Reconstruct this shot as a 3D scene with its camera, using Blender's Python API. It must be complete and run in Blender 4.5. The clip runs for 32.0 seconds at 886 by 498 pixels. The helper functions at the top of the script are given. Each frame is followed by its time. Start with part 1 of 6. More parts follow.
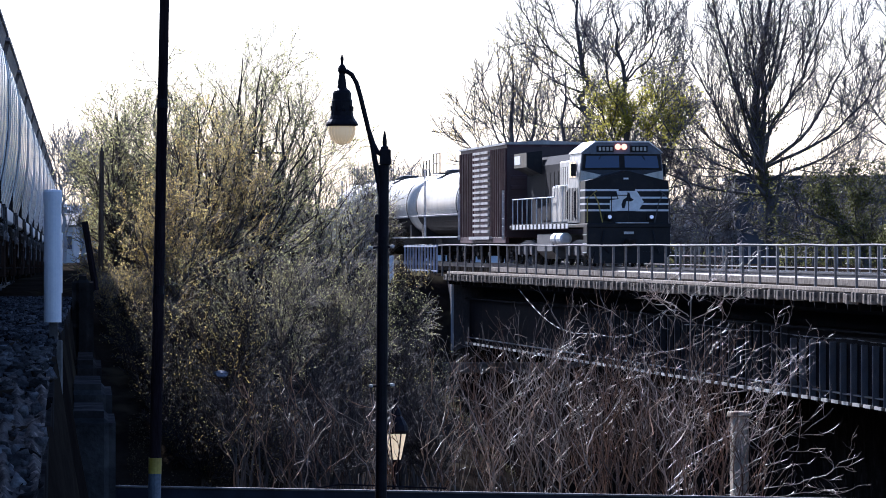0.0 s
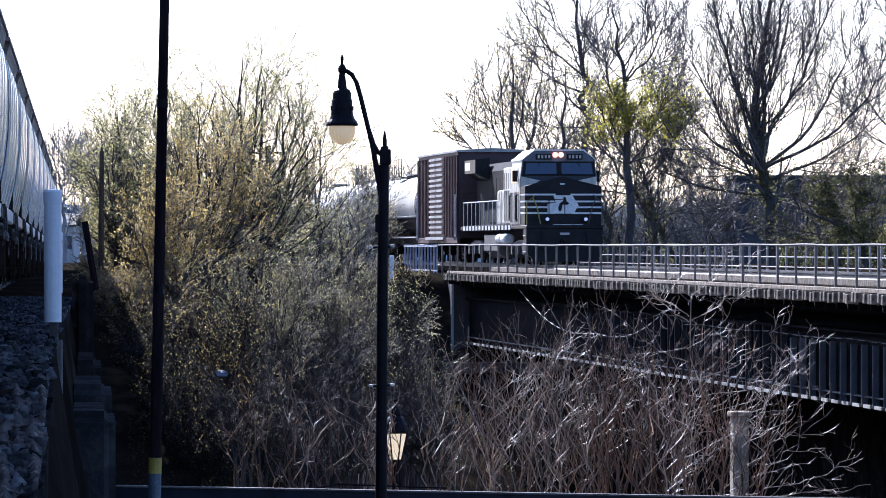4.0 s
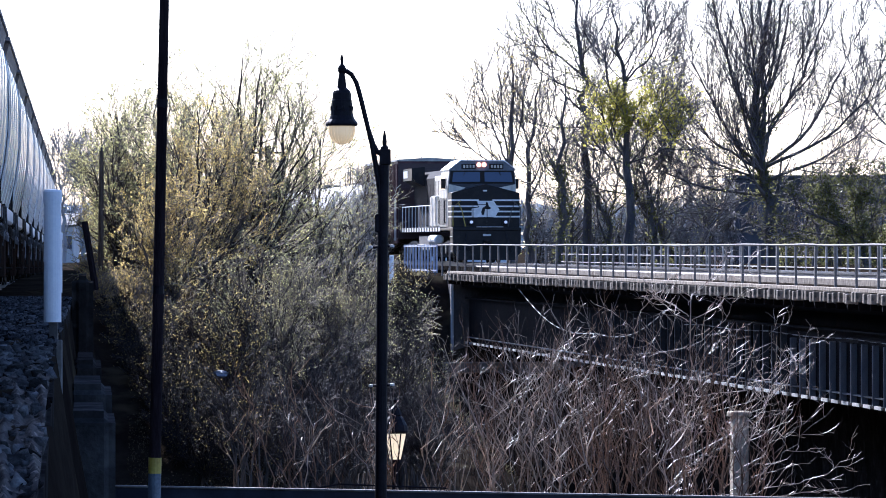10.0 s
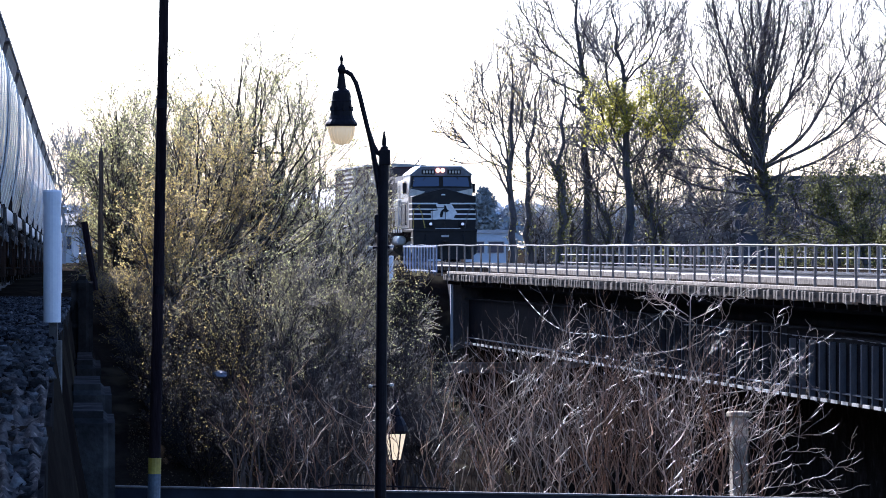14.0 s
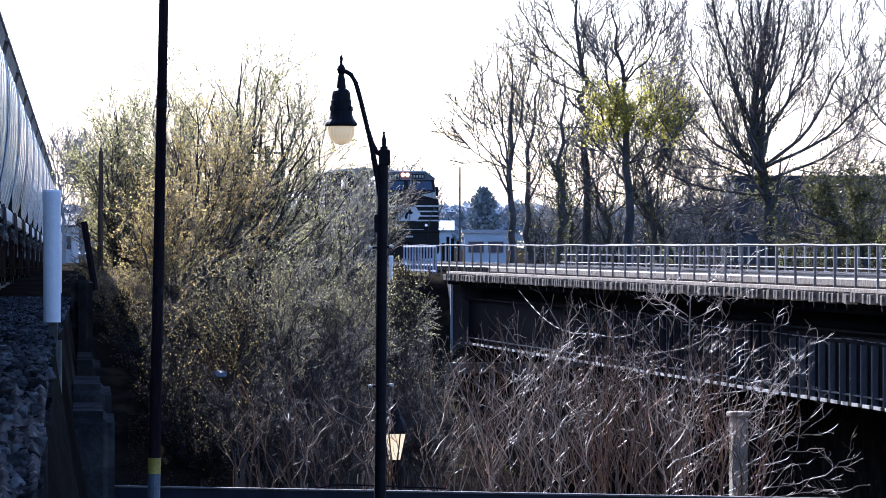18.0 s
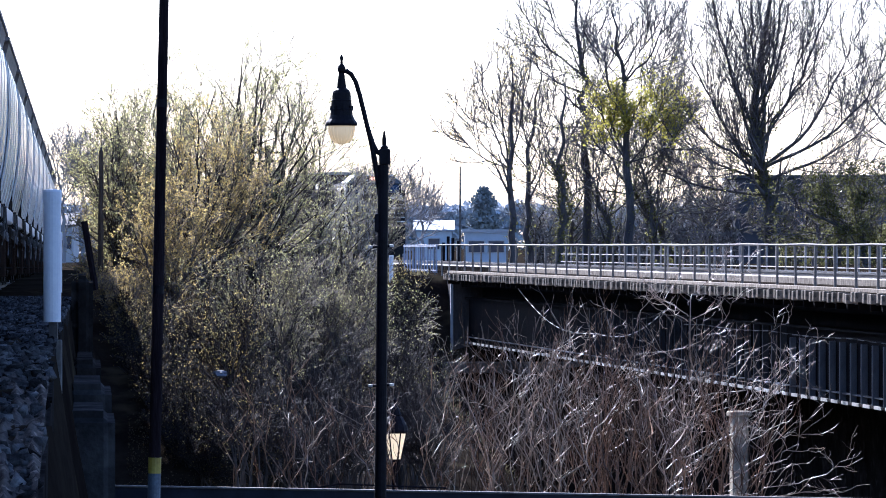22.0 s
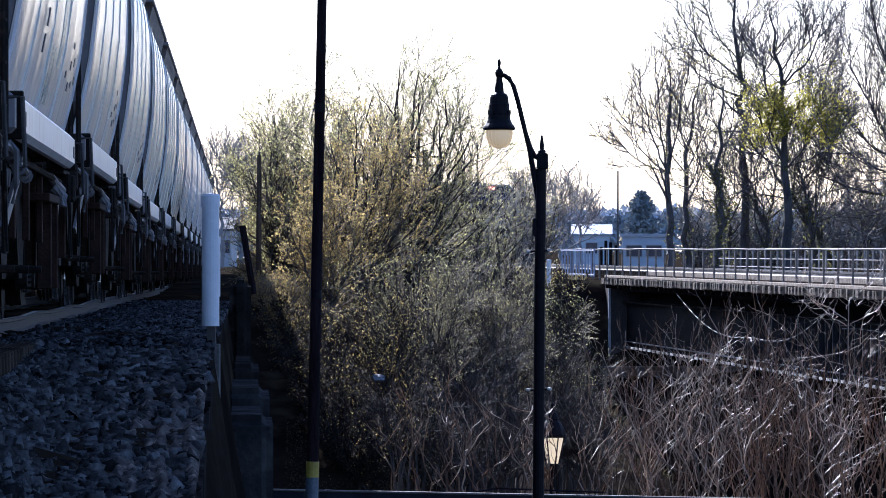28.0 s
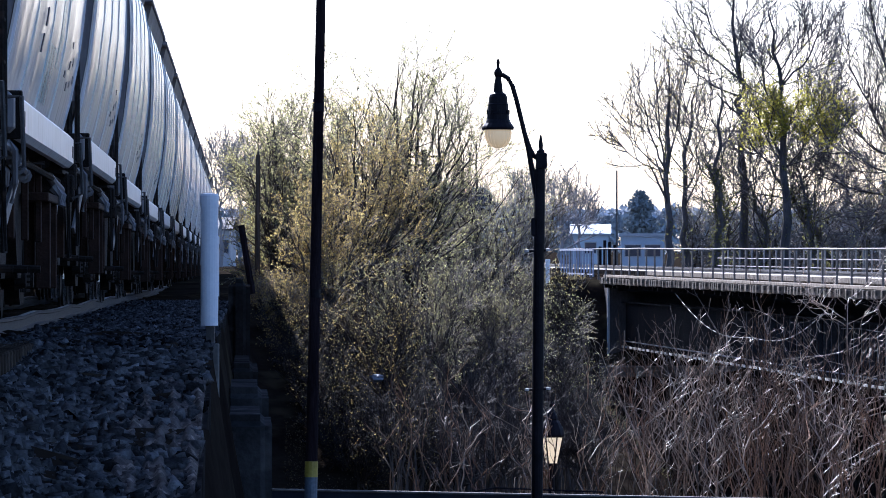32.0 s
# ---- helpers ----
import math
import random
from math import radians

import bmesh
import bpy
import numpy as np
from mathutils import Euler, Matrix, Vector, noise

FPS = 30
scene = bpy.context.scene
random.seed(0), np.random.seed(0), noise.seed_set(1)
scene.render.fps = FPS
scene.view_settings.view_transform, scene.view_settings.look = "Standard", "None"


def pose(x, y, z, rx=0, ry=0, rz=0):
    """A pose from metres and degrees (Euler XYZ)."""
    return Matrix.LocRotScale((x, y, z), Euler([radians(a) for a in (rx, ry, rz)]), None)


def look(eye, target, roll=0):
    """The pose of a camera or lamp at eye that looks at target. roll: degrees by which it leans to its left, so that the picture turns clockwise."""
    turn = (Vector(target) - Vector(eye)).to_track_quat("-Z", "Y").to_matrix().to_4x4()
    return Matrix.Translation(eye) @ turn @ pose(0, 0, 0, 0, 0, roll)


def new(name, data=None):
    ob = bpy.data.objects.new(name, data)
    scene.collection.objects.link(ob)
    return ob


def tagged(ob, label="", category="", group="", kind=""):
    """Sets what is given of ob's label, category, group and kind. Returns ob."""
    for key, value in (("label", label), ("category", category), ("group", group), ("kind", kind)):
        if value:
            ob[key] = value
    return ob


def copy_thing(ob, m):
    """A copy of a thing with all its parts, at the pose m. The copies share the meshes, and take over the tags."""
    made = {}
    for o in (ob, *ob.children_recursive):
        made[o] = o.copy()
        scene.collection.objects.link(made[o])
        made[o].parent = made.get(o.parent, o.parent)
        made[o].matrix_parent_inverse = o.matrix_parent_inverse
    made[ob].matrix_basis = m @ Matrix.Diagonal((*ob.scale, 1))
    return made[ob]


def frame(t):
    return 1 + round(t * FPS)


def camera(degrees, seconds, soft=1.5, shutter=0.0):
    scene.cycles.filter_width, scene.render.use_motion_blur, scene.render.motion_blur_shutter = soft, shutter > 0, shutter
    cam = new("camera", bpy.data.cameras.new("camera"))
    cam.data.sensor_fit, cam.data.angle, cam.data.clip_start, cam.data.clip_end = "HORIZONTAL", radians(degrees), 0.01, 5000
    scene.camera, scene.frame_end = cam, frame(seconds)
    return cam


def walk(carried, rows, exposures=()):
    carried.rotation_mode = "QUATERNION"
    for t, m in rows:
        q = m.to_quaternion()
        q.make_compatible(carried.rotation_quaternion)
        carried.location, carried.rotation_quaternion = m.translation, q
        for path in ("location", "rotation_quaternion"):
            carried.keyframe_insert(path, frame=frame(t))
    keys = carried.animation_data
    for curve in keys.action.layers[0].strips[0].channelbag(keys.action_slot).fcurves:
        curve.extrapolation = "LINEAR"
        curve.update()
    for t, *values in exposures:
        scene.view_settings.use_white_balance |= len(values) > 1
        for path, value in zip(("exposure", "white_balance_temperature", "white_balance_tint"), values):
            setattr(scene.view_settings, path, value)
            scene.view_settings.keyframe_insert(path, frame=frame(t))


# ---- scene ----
# One plan, metres: x to the right, y away from the stand, z up; the eye is 6 m above the street.
EYE = 6.0
FOCAL = 9000.0
cam = camera(math.degrees(2 * math.atan(784 / FOCAL)), 32.0, soft=0.95)


def aim(dx, dy):
    """Pose of the camera, turned from its first aim by a sideways and an upward amount (1 / FOCAL radians)."""
    return pose(0, 0, EYE, 90 + math.degrees((dy - 6.0) / FOCAL), 0, math.degrees(dx / FOCAL))


AIMS = [(0, 0.8, 0.6), (6, 0.9, 0.2), (11, 0.5, 0.3), (13, 0.6, 0.9), (14.5, -0.5, 0.8), (17, -1.0, 0.7), (18.5, -0.2, 0.7),
        (20, 0, 0.4), (21.5, 0, 0), (23, 0, 0), (23.3, 0.5, 0.3), (23.5, 8, 5.5), (23.7, 19.5, 13), (24, 25, 27.5), (24.1, 32.5, 31), (24.2, 43, 33), (24.3, 109.5, 37.5), (24.4, 182.5, 40.5), (24.5, 218, 43.5), (24.7, 253.5, 47), (25, 299, 49.5), (25.2, 316, 48.5), (25.5, 317, 50),
        (27.5, 280, 8), (28, 279, 7.5), (29, 278, 7.5), (29.5, 277, 7.5), (30.5, 277, 7), (32, 277, 7)]
EXPOSE = [(0, 1.33), (3, 1.5), (6, 1.73), (9, 1.83), (18, 1.84), (23.2, 1.79), (24, 1.27), (24.5, 1.12), (25, 0.92), (25.5, 0.95), (27.5, 1.55), (32, 1.55)]
walk(cam, [(t, aim(dx, dy)) for t, dx, dy in AIMS], exposures=[(t, e, 4850, 21) for t, e in EXPOSE])

# ---- light: a low sun, far left and ahead, and a pale sky ----
SUN_AZ, SUN_EL = radians(-20), radians(32)      # azimuth from +y towards +x
SUN_DIR = Vector((math.sin(SUN_AZ) * math.cos(SUN_EL), math.cos(SUN_AZ) * math.cos(SUN_EL), math.sin(SUN_EL)))
world = bpy.data.worlds.new("sky")
scene.world = world
world.use_nodes = True
wn = world.node_tree.nodes
sky = wn.new("ShaderNodeTexSky")
sky.sky_type, sky.sun_disc = "NISHITA", False
sky.sun_elevation, sky.sun_rotation = SUN_EL, SUN_AZ
sky.air_density, sky.dust_density, sky.ozone_density = 1.0, 1.2, 1.0
wn["Background"].inputs["Strength"].default_value = 0.06
world.node_tree.links.new(sky.outputs["Color"], wn["Background"].inputs["Color"])
sun = new("sun", bpy.data.lights.new("sun", "SUN"))
sun.data.energy, sun.data.angle, sun.data.color = 5.0, radians(0.6), (1.0, 0.88, 0.70)
sun.matrix_world = look(tuple(SUN_DIR * 100), (0, 0, 0))

# ---- materials ----


def surface(name, c1, c2, scale=3.0, rough=0.6, metal=0.0, bump=0.1, fine=40.0, spots=None, stretch=(1, 1, 1), rvar=0.15, per=0.0, island=False, trans=0.0, spec=0.5):
    """A procedural surface: two colours mixed by coarse noise, fine grain, optional stain colour, bump and gloss variation."""
    m = bpy.data.materials.new(name)
    m.use_nodes = True
    nt = m.node_tree
    N, L = nt.nodes.new, nt.links.new
    b = nt.nodes["Principled BSDF"]
    tc, mp = N("ShaderNodeTexCoord"), N("ShaderNodeMapping")
    mp.inputs["Scale"].default_value = stretch
    L(tc.outputs["Object"], mp.inputs["Vector"])
    n1, n2 = N("ShaderNodeTexNoise"), N("ShaderNodeTexNoise")
    for n, s, dt in ((n1, scale, 5), (n2, fine, 3)):
        n.inputs["Scale"].default_value, n.inputs["Detail"].default_value, n.inputs["Roughness"].default_value = s, dt, 0.6
        L(mp.outputs["Vector"], n.inputs["Vector"])
    r = N("ShaderNodeValToRGB")
    r.color_ramp.elements[0].position, r.color_ramp.elements[1].position = 0.35, 0.68
    r.color_ramp.elements[0].color, r.color_ramp.elements[1].color = (*c1, 1), (*c2, 1)
    L(n1.outputs["Fac"], r.inputs["Fac"])
    col = r.outputs["Color"]
    mul = N("ShaderNodeMix")
    mul.data_type, mul.blend_type = "RGBA", "OVERLAY"
    mul.inputs["Factor"].default_value = 0.45
    L(col, mul.inputs["A"]), L(n2.outputs["Fac"], mul.inputs["B"])
    col = mul.outputs["Result"]
    if spots:
        n3, r3, mx = N("ShaderNodeTexNoise"), N("ShaderNodeValToRGB"), N("ShaderNodeMix")
        n3.inputs["Scale"].default_value, n3.inputs["Detail"].default_value = scale * 2.3, 6
        L(mp.outputs["Vector"], n3.inputs["Vector"])
        r3.color_ramp.elements[0].position, r3.color_ramp.elements[1].position = 0.55, 0.70
        L(n3.outputs["Fac"], r3.inputs["Fac"])
        mx.data_type = "RGBA"
        L(r3.outputs["Color"], mx.inputs["Factor"]), L(col, mx.inputs["A"])
        mx.inputs["B"].default_value = (*spots, 1)
        col = mx.outputs["Result"]
    if per:
        hv = N("ShaderNodeHueSaturation")
        mr = N("ShaderNodeMapRange")
        mr.inputs["To Min"].default_value, mr.inputs["To Max"].default_value = 1 - per, 1 + per
        if island:
            L(N("ShaderNodeNewGeometry").outputs["Random Per Island"], mr.inputs["Value"])
        else:
            L(N("ShaderNodeObjectInfo").outputs["Random"], mr.inputs["Value"])
        L(mr.outputs["Result"], hv.inputs["Value"]), L(col, hv.inputs["Color"])
        col = hv.outputs["Color"]
    L(col, b.inputs["Base Color"])
    mr = N("ShaderNodeMapRange")
    mr.inputs["To Min"].default_value, mr.inputs["To Max"].default_value = max(0.03, rough - rvar), min(1, rough + rvar)
    L(n1.outputs["Fac"], mr.inputs["Value"]), L(mr.outputs["Result"], b.inputs["Roughness"])
    b.inputs["Metallic"].default_value = metal
    b.inputs["Specular IOR Level"].default_value = spec
    if bump:
        bp = N("ShaderNodeBump")
        bp.inputs["Strength"].default_value, bp.inputs["Distance"].default_value = min(1, bump * 4), 0.02
        L(n2.outputs["Fac"], bp.inputs["Height"]), L(bp.outputs["Normal"], b.inputs["Normal"])
    if trans:
        tr, mxs = N("ShaderNodeBsdfTranslucent"), N("ShaderNodeMixShader")
        L(col, tr.inputs["Color"])
        mxs.inputs["Fac"].default_value = trans
        L(b.outputs["BSDF"], mxs.inputs[1]), L(tr.outputs["BSDF"], mxs.inputs[2])
        L(mxs.outputs["Shader"], nt.nodes["Material Output"].inputs["Surface"])
    return m


def glow(name, c, strength, base=(0.8, 0.75, 0.6)):
    m = bpy.data.materials.new(name)
    m.use_nodes = True
    b = m.node_tree.nodes["Principled BSDF"]
    b.inputs["Base Color"].default_value = (*base, 1)
    b.inputs["Emission Color"].default_value = (*c, 1)
    b.inputs["Emission Strength"].default_value = strength
    b.inputs["Roughness"].default_value = 0.3
    return m


def glass(name, c=(0.02, 0.03, 0.05), rough=0.05):
    m = bpy.data.materials.new(name)
    m.use_nodes = True
    b = m.node_tree.nodes["Principled BSDF"]
    b.inputs["Base Color"].default_value = (*c, 1)
    b.inputs["Roughness"].default_value = rough
    b.inputs["Specular IOR Level"].default_value = 0.8
    return m


M_SOIL = surface("soil", (0.010, 0.008, 0.007), (0.028, 0.023, 0.017), 0.35, 0.95, bump=0.25, fine=6, spots=(0.042, 0.035, 0.022), spec=0.0)
M_BALLAST = surface("ballast_stone", (0.022, 0.023, 0.026), (0.10, 0.102, 0.108), 6, 0.85, bump=0.2, fine=60, per=0.9, island=True, spec=0.0)
M_ROCK = surface("rubble_rock", (0.025, 0.025, 0.026), (0.12, 0.12, 0.12), 5, 0.9, bump=0.25, fine=30, per=0.8, island=True, spec=0.0)
M_RAIL = surface("rail_steel", (0.035, 0.03, 0.03), (0.085, 0.075, 0.072), 4, 0.55, 0.2, bump=0.08, stretch=(1, 0.4, 1), spots=(0.05, 0.034, 0.028))
M_RAILTOP = surface("worn_rail_head", (0.45, 0.45, 0.46), (0.6, 0.6, 0.6), 9, 0.22, 0.9, bump=0.02)
M_TIE = surface("tarred_tie", (0.035, 0.028, 0.022), (0.09, 0.075, 0.06), 3, 0.85, bump=0.2, stretch=(8, 1, 1), per=0.3, spec=0.0)
M_CONC = surface("weathered_concrete", (0.11, 0.105, 0.098), (0.24, 0.23, 0.215), 0.8, 0.9, bump=0.15, fine=22, spots=(0.10, 0.09, 0.08), spec=0.0)
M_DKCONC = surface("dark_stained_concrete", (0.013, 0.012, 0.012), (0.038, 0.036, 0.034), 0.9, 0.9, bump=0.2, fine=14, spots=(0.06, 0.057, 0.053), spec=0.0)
M_GIRDER = surface("dark_girder_paint", (0.006, 0.0055, 0.0065), (0.017, 0.0155, 0.017), 0.6, 0.8, 0.0, spec=0.03, bump=0.06, spots=(0.024, 0.017, 0.014))
# pale steel, also used for the painted sun dashes on the girder
M_FLANGE = surface("pale_steel_and_sun_dash", (0.26, 0.25, 0.235), (0.50, 0.48, 0.44), 2, 0.7, bump=0.1)
# rail grey, darkened for the near railing's shaded sides
M_DULLRAIL = surface("weathered_mid_grey_rail", (0.11, 0.10, 0.09), (0.21, 0.195, 0.18), 3, 0.7, 0.0, bump=0.05, spots=(0.08, 0.06, 0.05), spec=0.2)
M_PALERAIL = surface("pale_grey_rail", (0.22, 0.205, 0.19), (0.38, 0.36, 0.34), 3, 0.6, 0.0, bump=0.05, spots=(0.14, 0.11, 0.09), spec=0.25)
M_GALV = surface("grey_painted_rail", (0.40, 0.39, 0.38), (0.60, 0.585, 0.565), 5, 0.5, 0.0, bump=0.03)
M_BLUEGREY = surface("blue_grey_painted_steel", (0.27, 0.30, 0.40), (0.42, 0.46, 0.57), 3, 0.5, 0.0, bump=0.03)
M_DECK = surface("pale_deck_timber", (0.14, 0.115, 0.085), (0.37, 0.315, 0.245), 3, 0.9, spec=0.1, bump=0.25, fine=14, stretch=(1, 2, 1), per=0.3, spots=(0.08, 0.068, 0.056))
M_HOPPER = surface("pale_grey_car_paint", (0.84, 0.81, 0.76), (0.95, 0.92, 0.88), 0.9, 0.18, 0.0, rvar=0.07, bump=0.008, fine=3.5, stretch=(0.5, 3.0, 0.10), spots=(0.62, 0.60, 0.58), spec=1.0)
# grey that imitates shade on the car ends, shared by small fittings
M_CAREND = surface("shaded_end_and_fitting_grey", (0.10, 0.096, 0.10), (0.19, 0.182, 0.185), 0.8, 0.6, bump=0.03, stretch=(1, 1, 0.3), spots=(0.07, 0.06, 0.055))
M_SILL = surface("pale_car_sill_paint", (0.70, 0.70, 0.71), (0.86, 0.86, 0.87), 2.5, 0.35, 0.0, bump=0.03, stretch=(1, 1, 0.3), spots=(0.52, 0.49, 0.47), spec=0.8)
# grime, darkened further to imitate shade under and between the cars
M_UNDER = surface("grimy_shaded_underparts", (0.009, 0.008, 0.007), (0.026, 0.021, 0.018), 3, 0.8, 0.0, spec=0.12, bump=0.15, spots=(0.05, 0.036, 0.028))
M_GRIMEGREY = surface("grey_grimy_steel", (0.04, 0.038, 0.037), (0.10, 0.094, 0.09), 4, 0.6, 0.2, bump=0.08)
M_BLACK = surface("black_loco_paint", (0.008, 0.008, 0.010), (0.016, 0.016, 0.019), 1.2, 0.42, 0.0, bump=0.01, spots=(0.02, 0.019, 0.018), spec=0.15)
# black paint made pale to imitate sun glare; also plain grey details
M_SUNGREY = surface("sun_pale_cab_grey", (0.42, 0.39, 0.33), (0.70, 0.65, 0.56), 2.2, 0.4, 0.0, bump=0.03, stretch=(1, 1, 0.3), spots=(0.26, 0.24, 0.20))
M_WHITE = surface("white_loco_paint", (0.62, 0.62, 0.60), (0.80, 0.80, 0.78), 4, 0.4, bump=0.02)
M_BOX = surface("oxide_boxcar_paint", (0.046, 0.021, 0.024), (0.095, 0.044, 0.046), 0.8, 0.6, bump=0.04, stretch=(1, 1, 0.4), spots=(0.12, 0.07, 0.068), spec=0.2)
# pale rib colour imitates light on the ribs' upper faces
M_RIB = surface("lit_pale_rib", (0.34, 0.30, 0.27), (0.52, 0.48, 0.44), 2, 0.6, bump=0.03, spots=(0.2, 0.15, 0.13))
# darker copy of the boxcar paint that imitates its shaded end
M_BOXEND = surface("shaded_boxcar_end", (0.030, 0.014, 0.015), (0.055, 0.026, 0.026), 0.8, 0.5, bump=0.04, stretch=(1, 1, 0.4))
M_TANK = surface("cream_white_tank_paint", (0.44, 0.40, 0.34), (0.64, 0.60, 0.52), 1.2, 0.35, bump=0.02, stretch=(1, 1, 0.25), spots=(0.50, 0.43, 0.33))
M_LAMP = surface("black_lamp_paint", (0.005, 0.004, 0.006), (0.012, 0.010, 0.014), 8, 0.5, bump=0.02, spec=0.12)
M_POLE = surface("dark_creosoted_pole", (0.010, 0.007, 0.009), (0.026, 0.019, 0.022), 5, 0.8, bump=0.12, stretch=(3, 3, 0.3), spec=0.03)
M_OLDPOLE = surface("weathered_brown_pole", (0.05, 0.038, 0.03), (0.13, 0.10, 0.075), 5, 0.85, bump=0.12, stretch=(3, 3, 0.3), spec=0.03)
M_PVC = surface("white_pvc", (0.74, 0.77, 0.82), (0.82, 0.84, 0.88), 6, 0.35, bump=0.01)
M_BARK = surface("tree_bark", (0.05, 0.043, 0.038), (0.12, 0.104, 0.09), 3, 0.9, bump=0.3, fine=20, stretch=(1, 1, 0.3), per=0.25, spec=0.08)
# twig tone raised to imitate sky glare in the crowns
M_TWIG = surface("glare_lightened_twig_bark", (0.15, 0.128, 0.108), (0.30, 0.255, 0.205), 1.5, 0.75, bump=0.0, per=0.35, island=True, spec=0.08)
# paler twig tone: haze is put into the colour of distant brush
M_HAZETWIG = surface("haze_grey_twig_bark", (0.24, 0.23, 0.235), (0.37, 0.355, 0.35), 1.0, 0.8, bump=0.0, per=0.3, island=True, spec=0.08)
M_RUST = surface("rusty_brown_steel", (0.020, 0.013, 0.010), (0.052, 0.031, 0.023), 3, 0.8, bump=0.1, spec=0.1)
# bark and twigs behind the bridge, lightened to hold some haze
M_FARBARK = surface("hazed_grey_tree_bark", (0.06, 0.054, 0.056), (0.14, 0.127, 0.124), 2, 0.9, bump=0.2, fine=12, stretch=(1, 1, 0.3), per=0.2, spec=0.08)
M_GREYTWIG = surface("hazed_twig_bark", (0.12, 0.107, 0.108), (0.24, 0.215, 0.21), 1.0, 0.8, bump=0.0, per=0.3, island=True, spec=0.08)
M_STEM = surface("brown_shrub_stem", (0.095, 0.05, 0.028), (0.29, 0.175, 0.10), 1.2, 0.45, spec=0.25, bump=0.0, per=0.7, island=True)
# lighter copy of the stem colour, standing in for sunlit highlights
M_LITSTEM = surface("lit_shrub_stem", (0.20, 0.135, 0.09), (0.50, 0.38, 0.27), 1.2, 0.4, spec=0.4, bump=0.0, per=0.8, island=True)
# stem colour darkened to imitate shade deep in the brush
M_SHADESTEM = surface("shaded_shrub_stem", (0.045, 0.026, 0.017), (0.11, 0.068, 0.042), 1.2, 0.6, spec=0.1, bump=0.0, per=0.5, island=True)
M_BUD = surface("spring_buds", (0.40, 0.375, 0.15), (0.60, 0.56, 0.26), 1.0, 0.6, bump=0.0, per=0.45, island=True, trans=0.65, spec=0.08)
M_TANBUD = surface("golden_spring_buds", (0.46, 0.345, 0.11), (0.66, 0.525, 0.20), 0.8, 0.6, bump=0.0, per=0.4, island=True, trans=0.62, spec=0.08)
M_GREENBUD = surface("yellow_green_leaf", (0.30, 0.28, 0.05), (0.50, 0.45, 0.10), 1.0, 0.6, bump=0.0, per=0.4, island=True, trans=0.65, spec=0.08)
M_IVY = surface("ivy_leaves", (0.085, 0.088, 0.034), (0.17, 0.165, 0.065), 1.0, 0.5, bump=0.0, per=0.5, island=True, trans=0.45, spec=0.08)
# needle colour paled towards grey to imitate distance haze
M_CONIFER = surface("hazed_conifer_needles", (0.27, 0.295, 0.30), (0.37, 0.39, 0.385), 1.0, 0.8, bump=0.0, per=0.3, island=True, spec=0.03)
M_GRASS = surface("dry_grass", (0.14, 0.12, 0.06), (0.26, 0.23, 0.12), 1.0, 0.8, bump=0.0, per=0.4, island=True, trans=0.3, spec=0.08)
M_GLASS = glass("dark_window_glass", (0.02, 0.035, 0.075))
# weak emission added to brighten the globe's glass
M_DIFF = glow("warm_frosted_diffuser", (1.0, 0.70, 0.32), 0.12, (0.72, 0.60, 0.37))
M_HEAD = glow("lit_headlight", (1.0, 0.30, 0.13), 1.1)
M_DITCH = glow("ditch_lamp_glass", (0.8, 0.85, 1.0), 0.12, (0.7, 0.72, 0.75))
M_ROOF = surface("bitumen_roof", (0.05, 0.05, 0.055), (0.10, 0.10, 0.11), 1, 0.9, bump=0.1)
# twig colour darkened to imitate shade low on the bank
M_SHADETWIG = surface("shaded_twig_bark", (0.02, 0.018, 0.019), (0.06, 0.051, 0.048), 1.2, 0.7, bump=0.0, per=0.5, island=True, spec=0.06)
M_HOOD = surface("dull_black_hood_paint", (0.010, 0.009, 0.010), (0.024, 0.021, 0.021), 1.5, 0.75, bump=0.02, stretch=(1, 1, 0.4), spec=0.04)
# blue base colour stands in for the reflected sky
M_WINGLASS = glass("sky_blue_reflection_glass", (0.012, 0.022, 0.06), 0.08)
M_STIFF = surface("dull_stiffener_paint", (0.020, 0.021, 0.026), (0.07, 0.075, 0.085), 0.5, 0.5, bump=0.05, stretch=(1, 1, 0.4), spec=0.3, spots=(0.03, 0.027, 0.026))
# lighter copy of the stiffener paint that imitates light on it
M_STIFFLIT = surface("lit_tone_stiffener_paint", (0.06, 0.063, 0.07), (0.20, 0.21, 0.23), 0.7, 0.45, bump=0.05, stretch=(1, 1, 0.5), spec=0.4, spots=(0.05, 0.046, 0.044))
# dull head colour, lightened to imitate a lit rail edge
M_OLDHEAD = surface("dull_lit_rail_head", (0.22, 0.215, 0.215), (0.42, 0.41, 0.41), 3, 0.6, 0.2, bump=0.15, stretch=(6, 0.5, 1), spots=(0.12, 0.11, 0.105), spec=0.3)
M_STEPCONC = surface("worn_step_concrete", (0.020, 0.020, 0.021), (0.055, 0.055, 0.055), 1.2, 0.9, bump=0.25, fine=14, spots=(0.08, 0.078, 0.075), spec=0.0)
# warm tan imitates sun on the pier; also the pale abutment corner
M_PALECONC = surface("sun_warm_pier_concrete", (0.42, 0.35, 0.25), (0.62, 0.53, 0.40), 1.5, 0.9, bump=0.2, fine=18, spots=(0.26, 0.22, 0.17), spec=0.05)
M_ABUT = surface("grey_abutment_concrete", (0.055, 0.05, 0.05), (0.125, 0.115, 0.11), 0.7, 0.9, bump=0.15, fine=14, stretch=(1, 1, 0.4), spots=(0.035, 0.032, 0.03), spec=0.03)
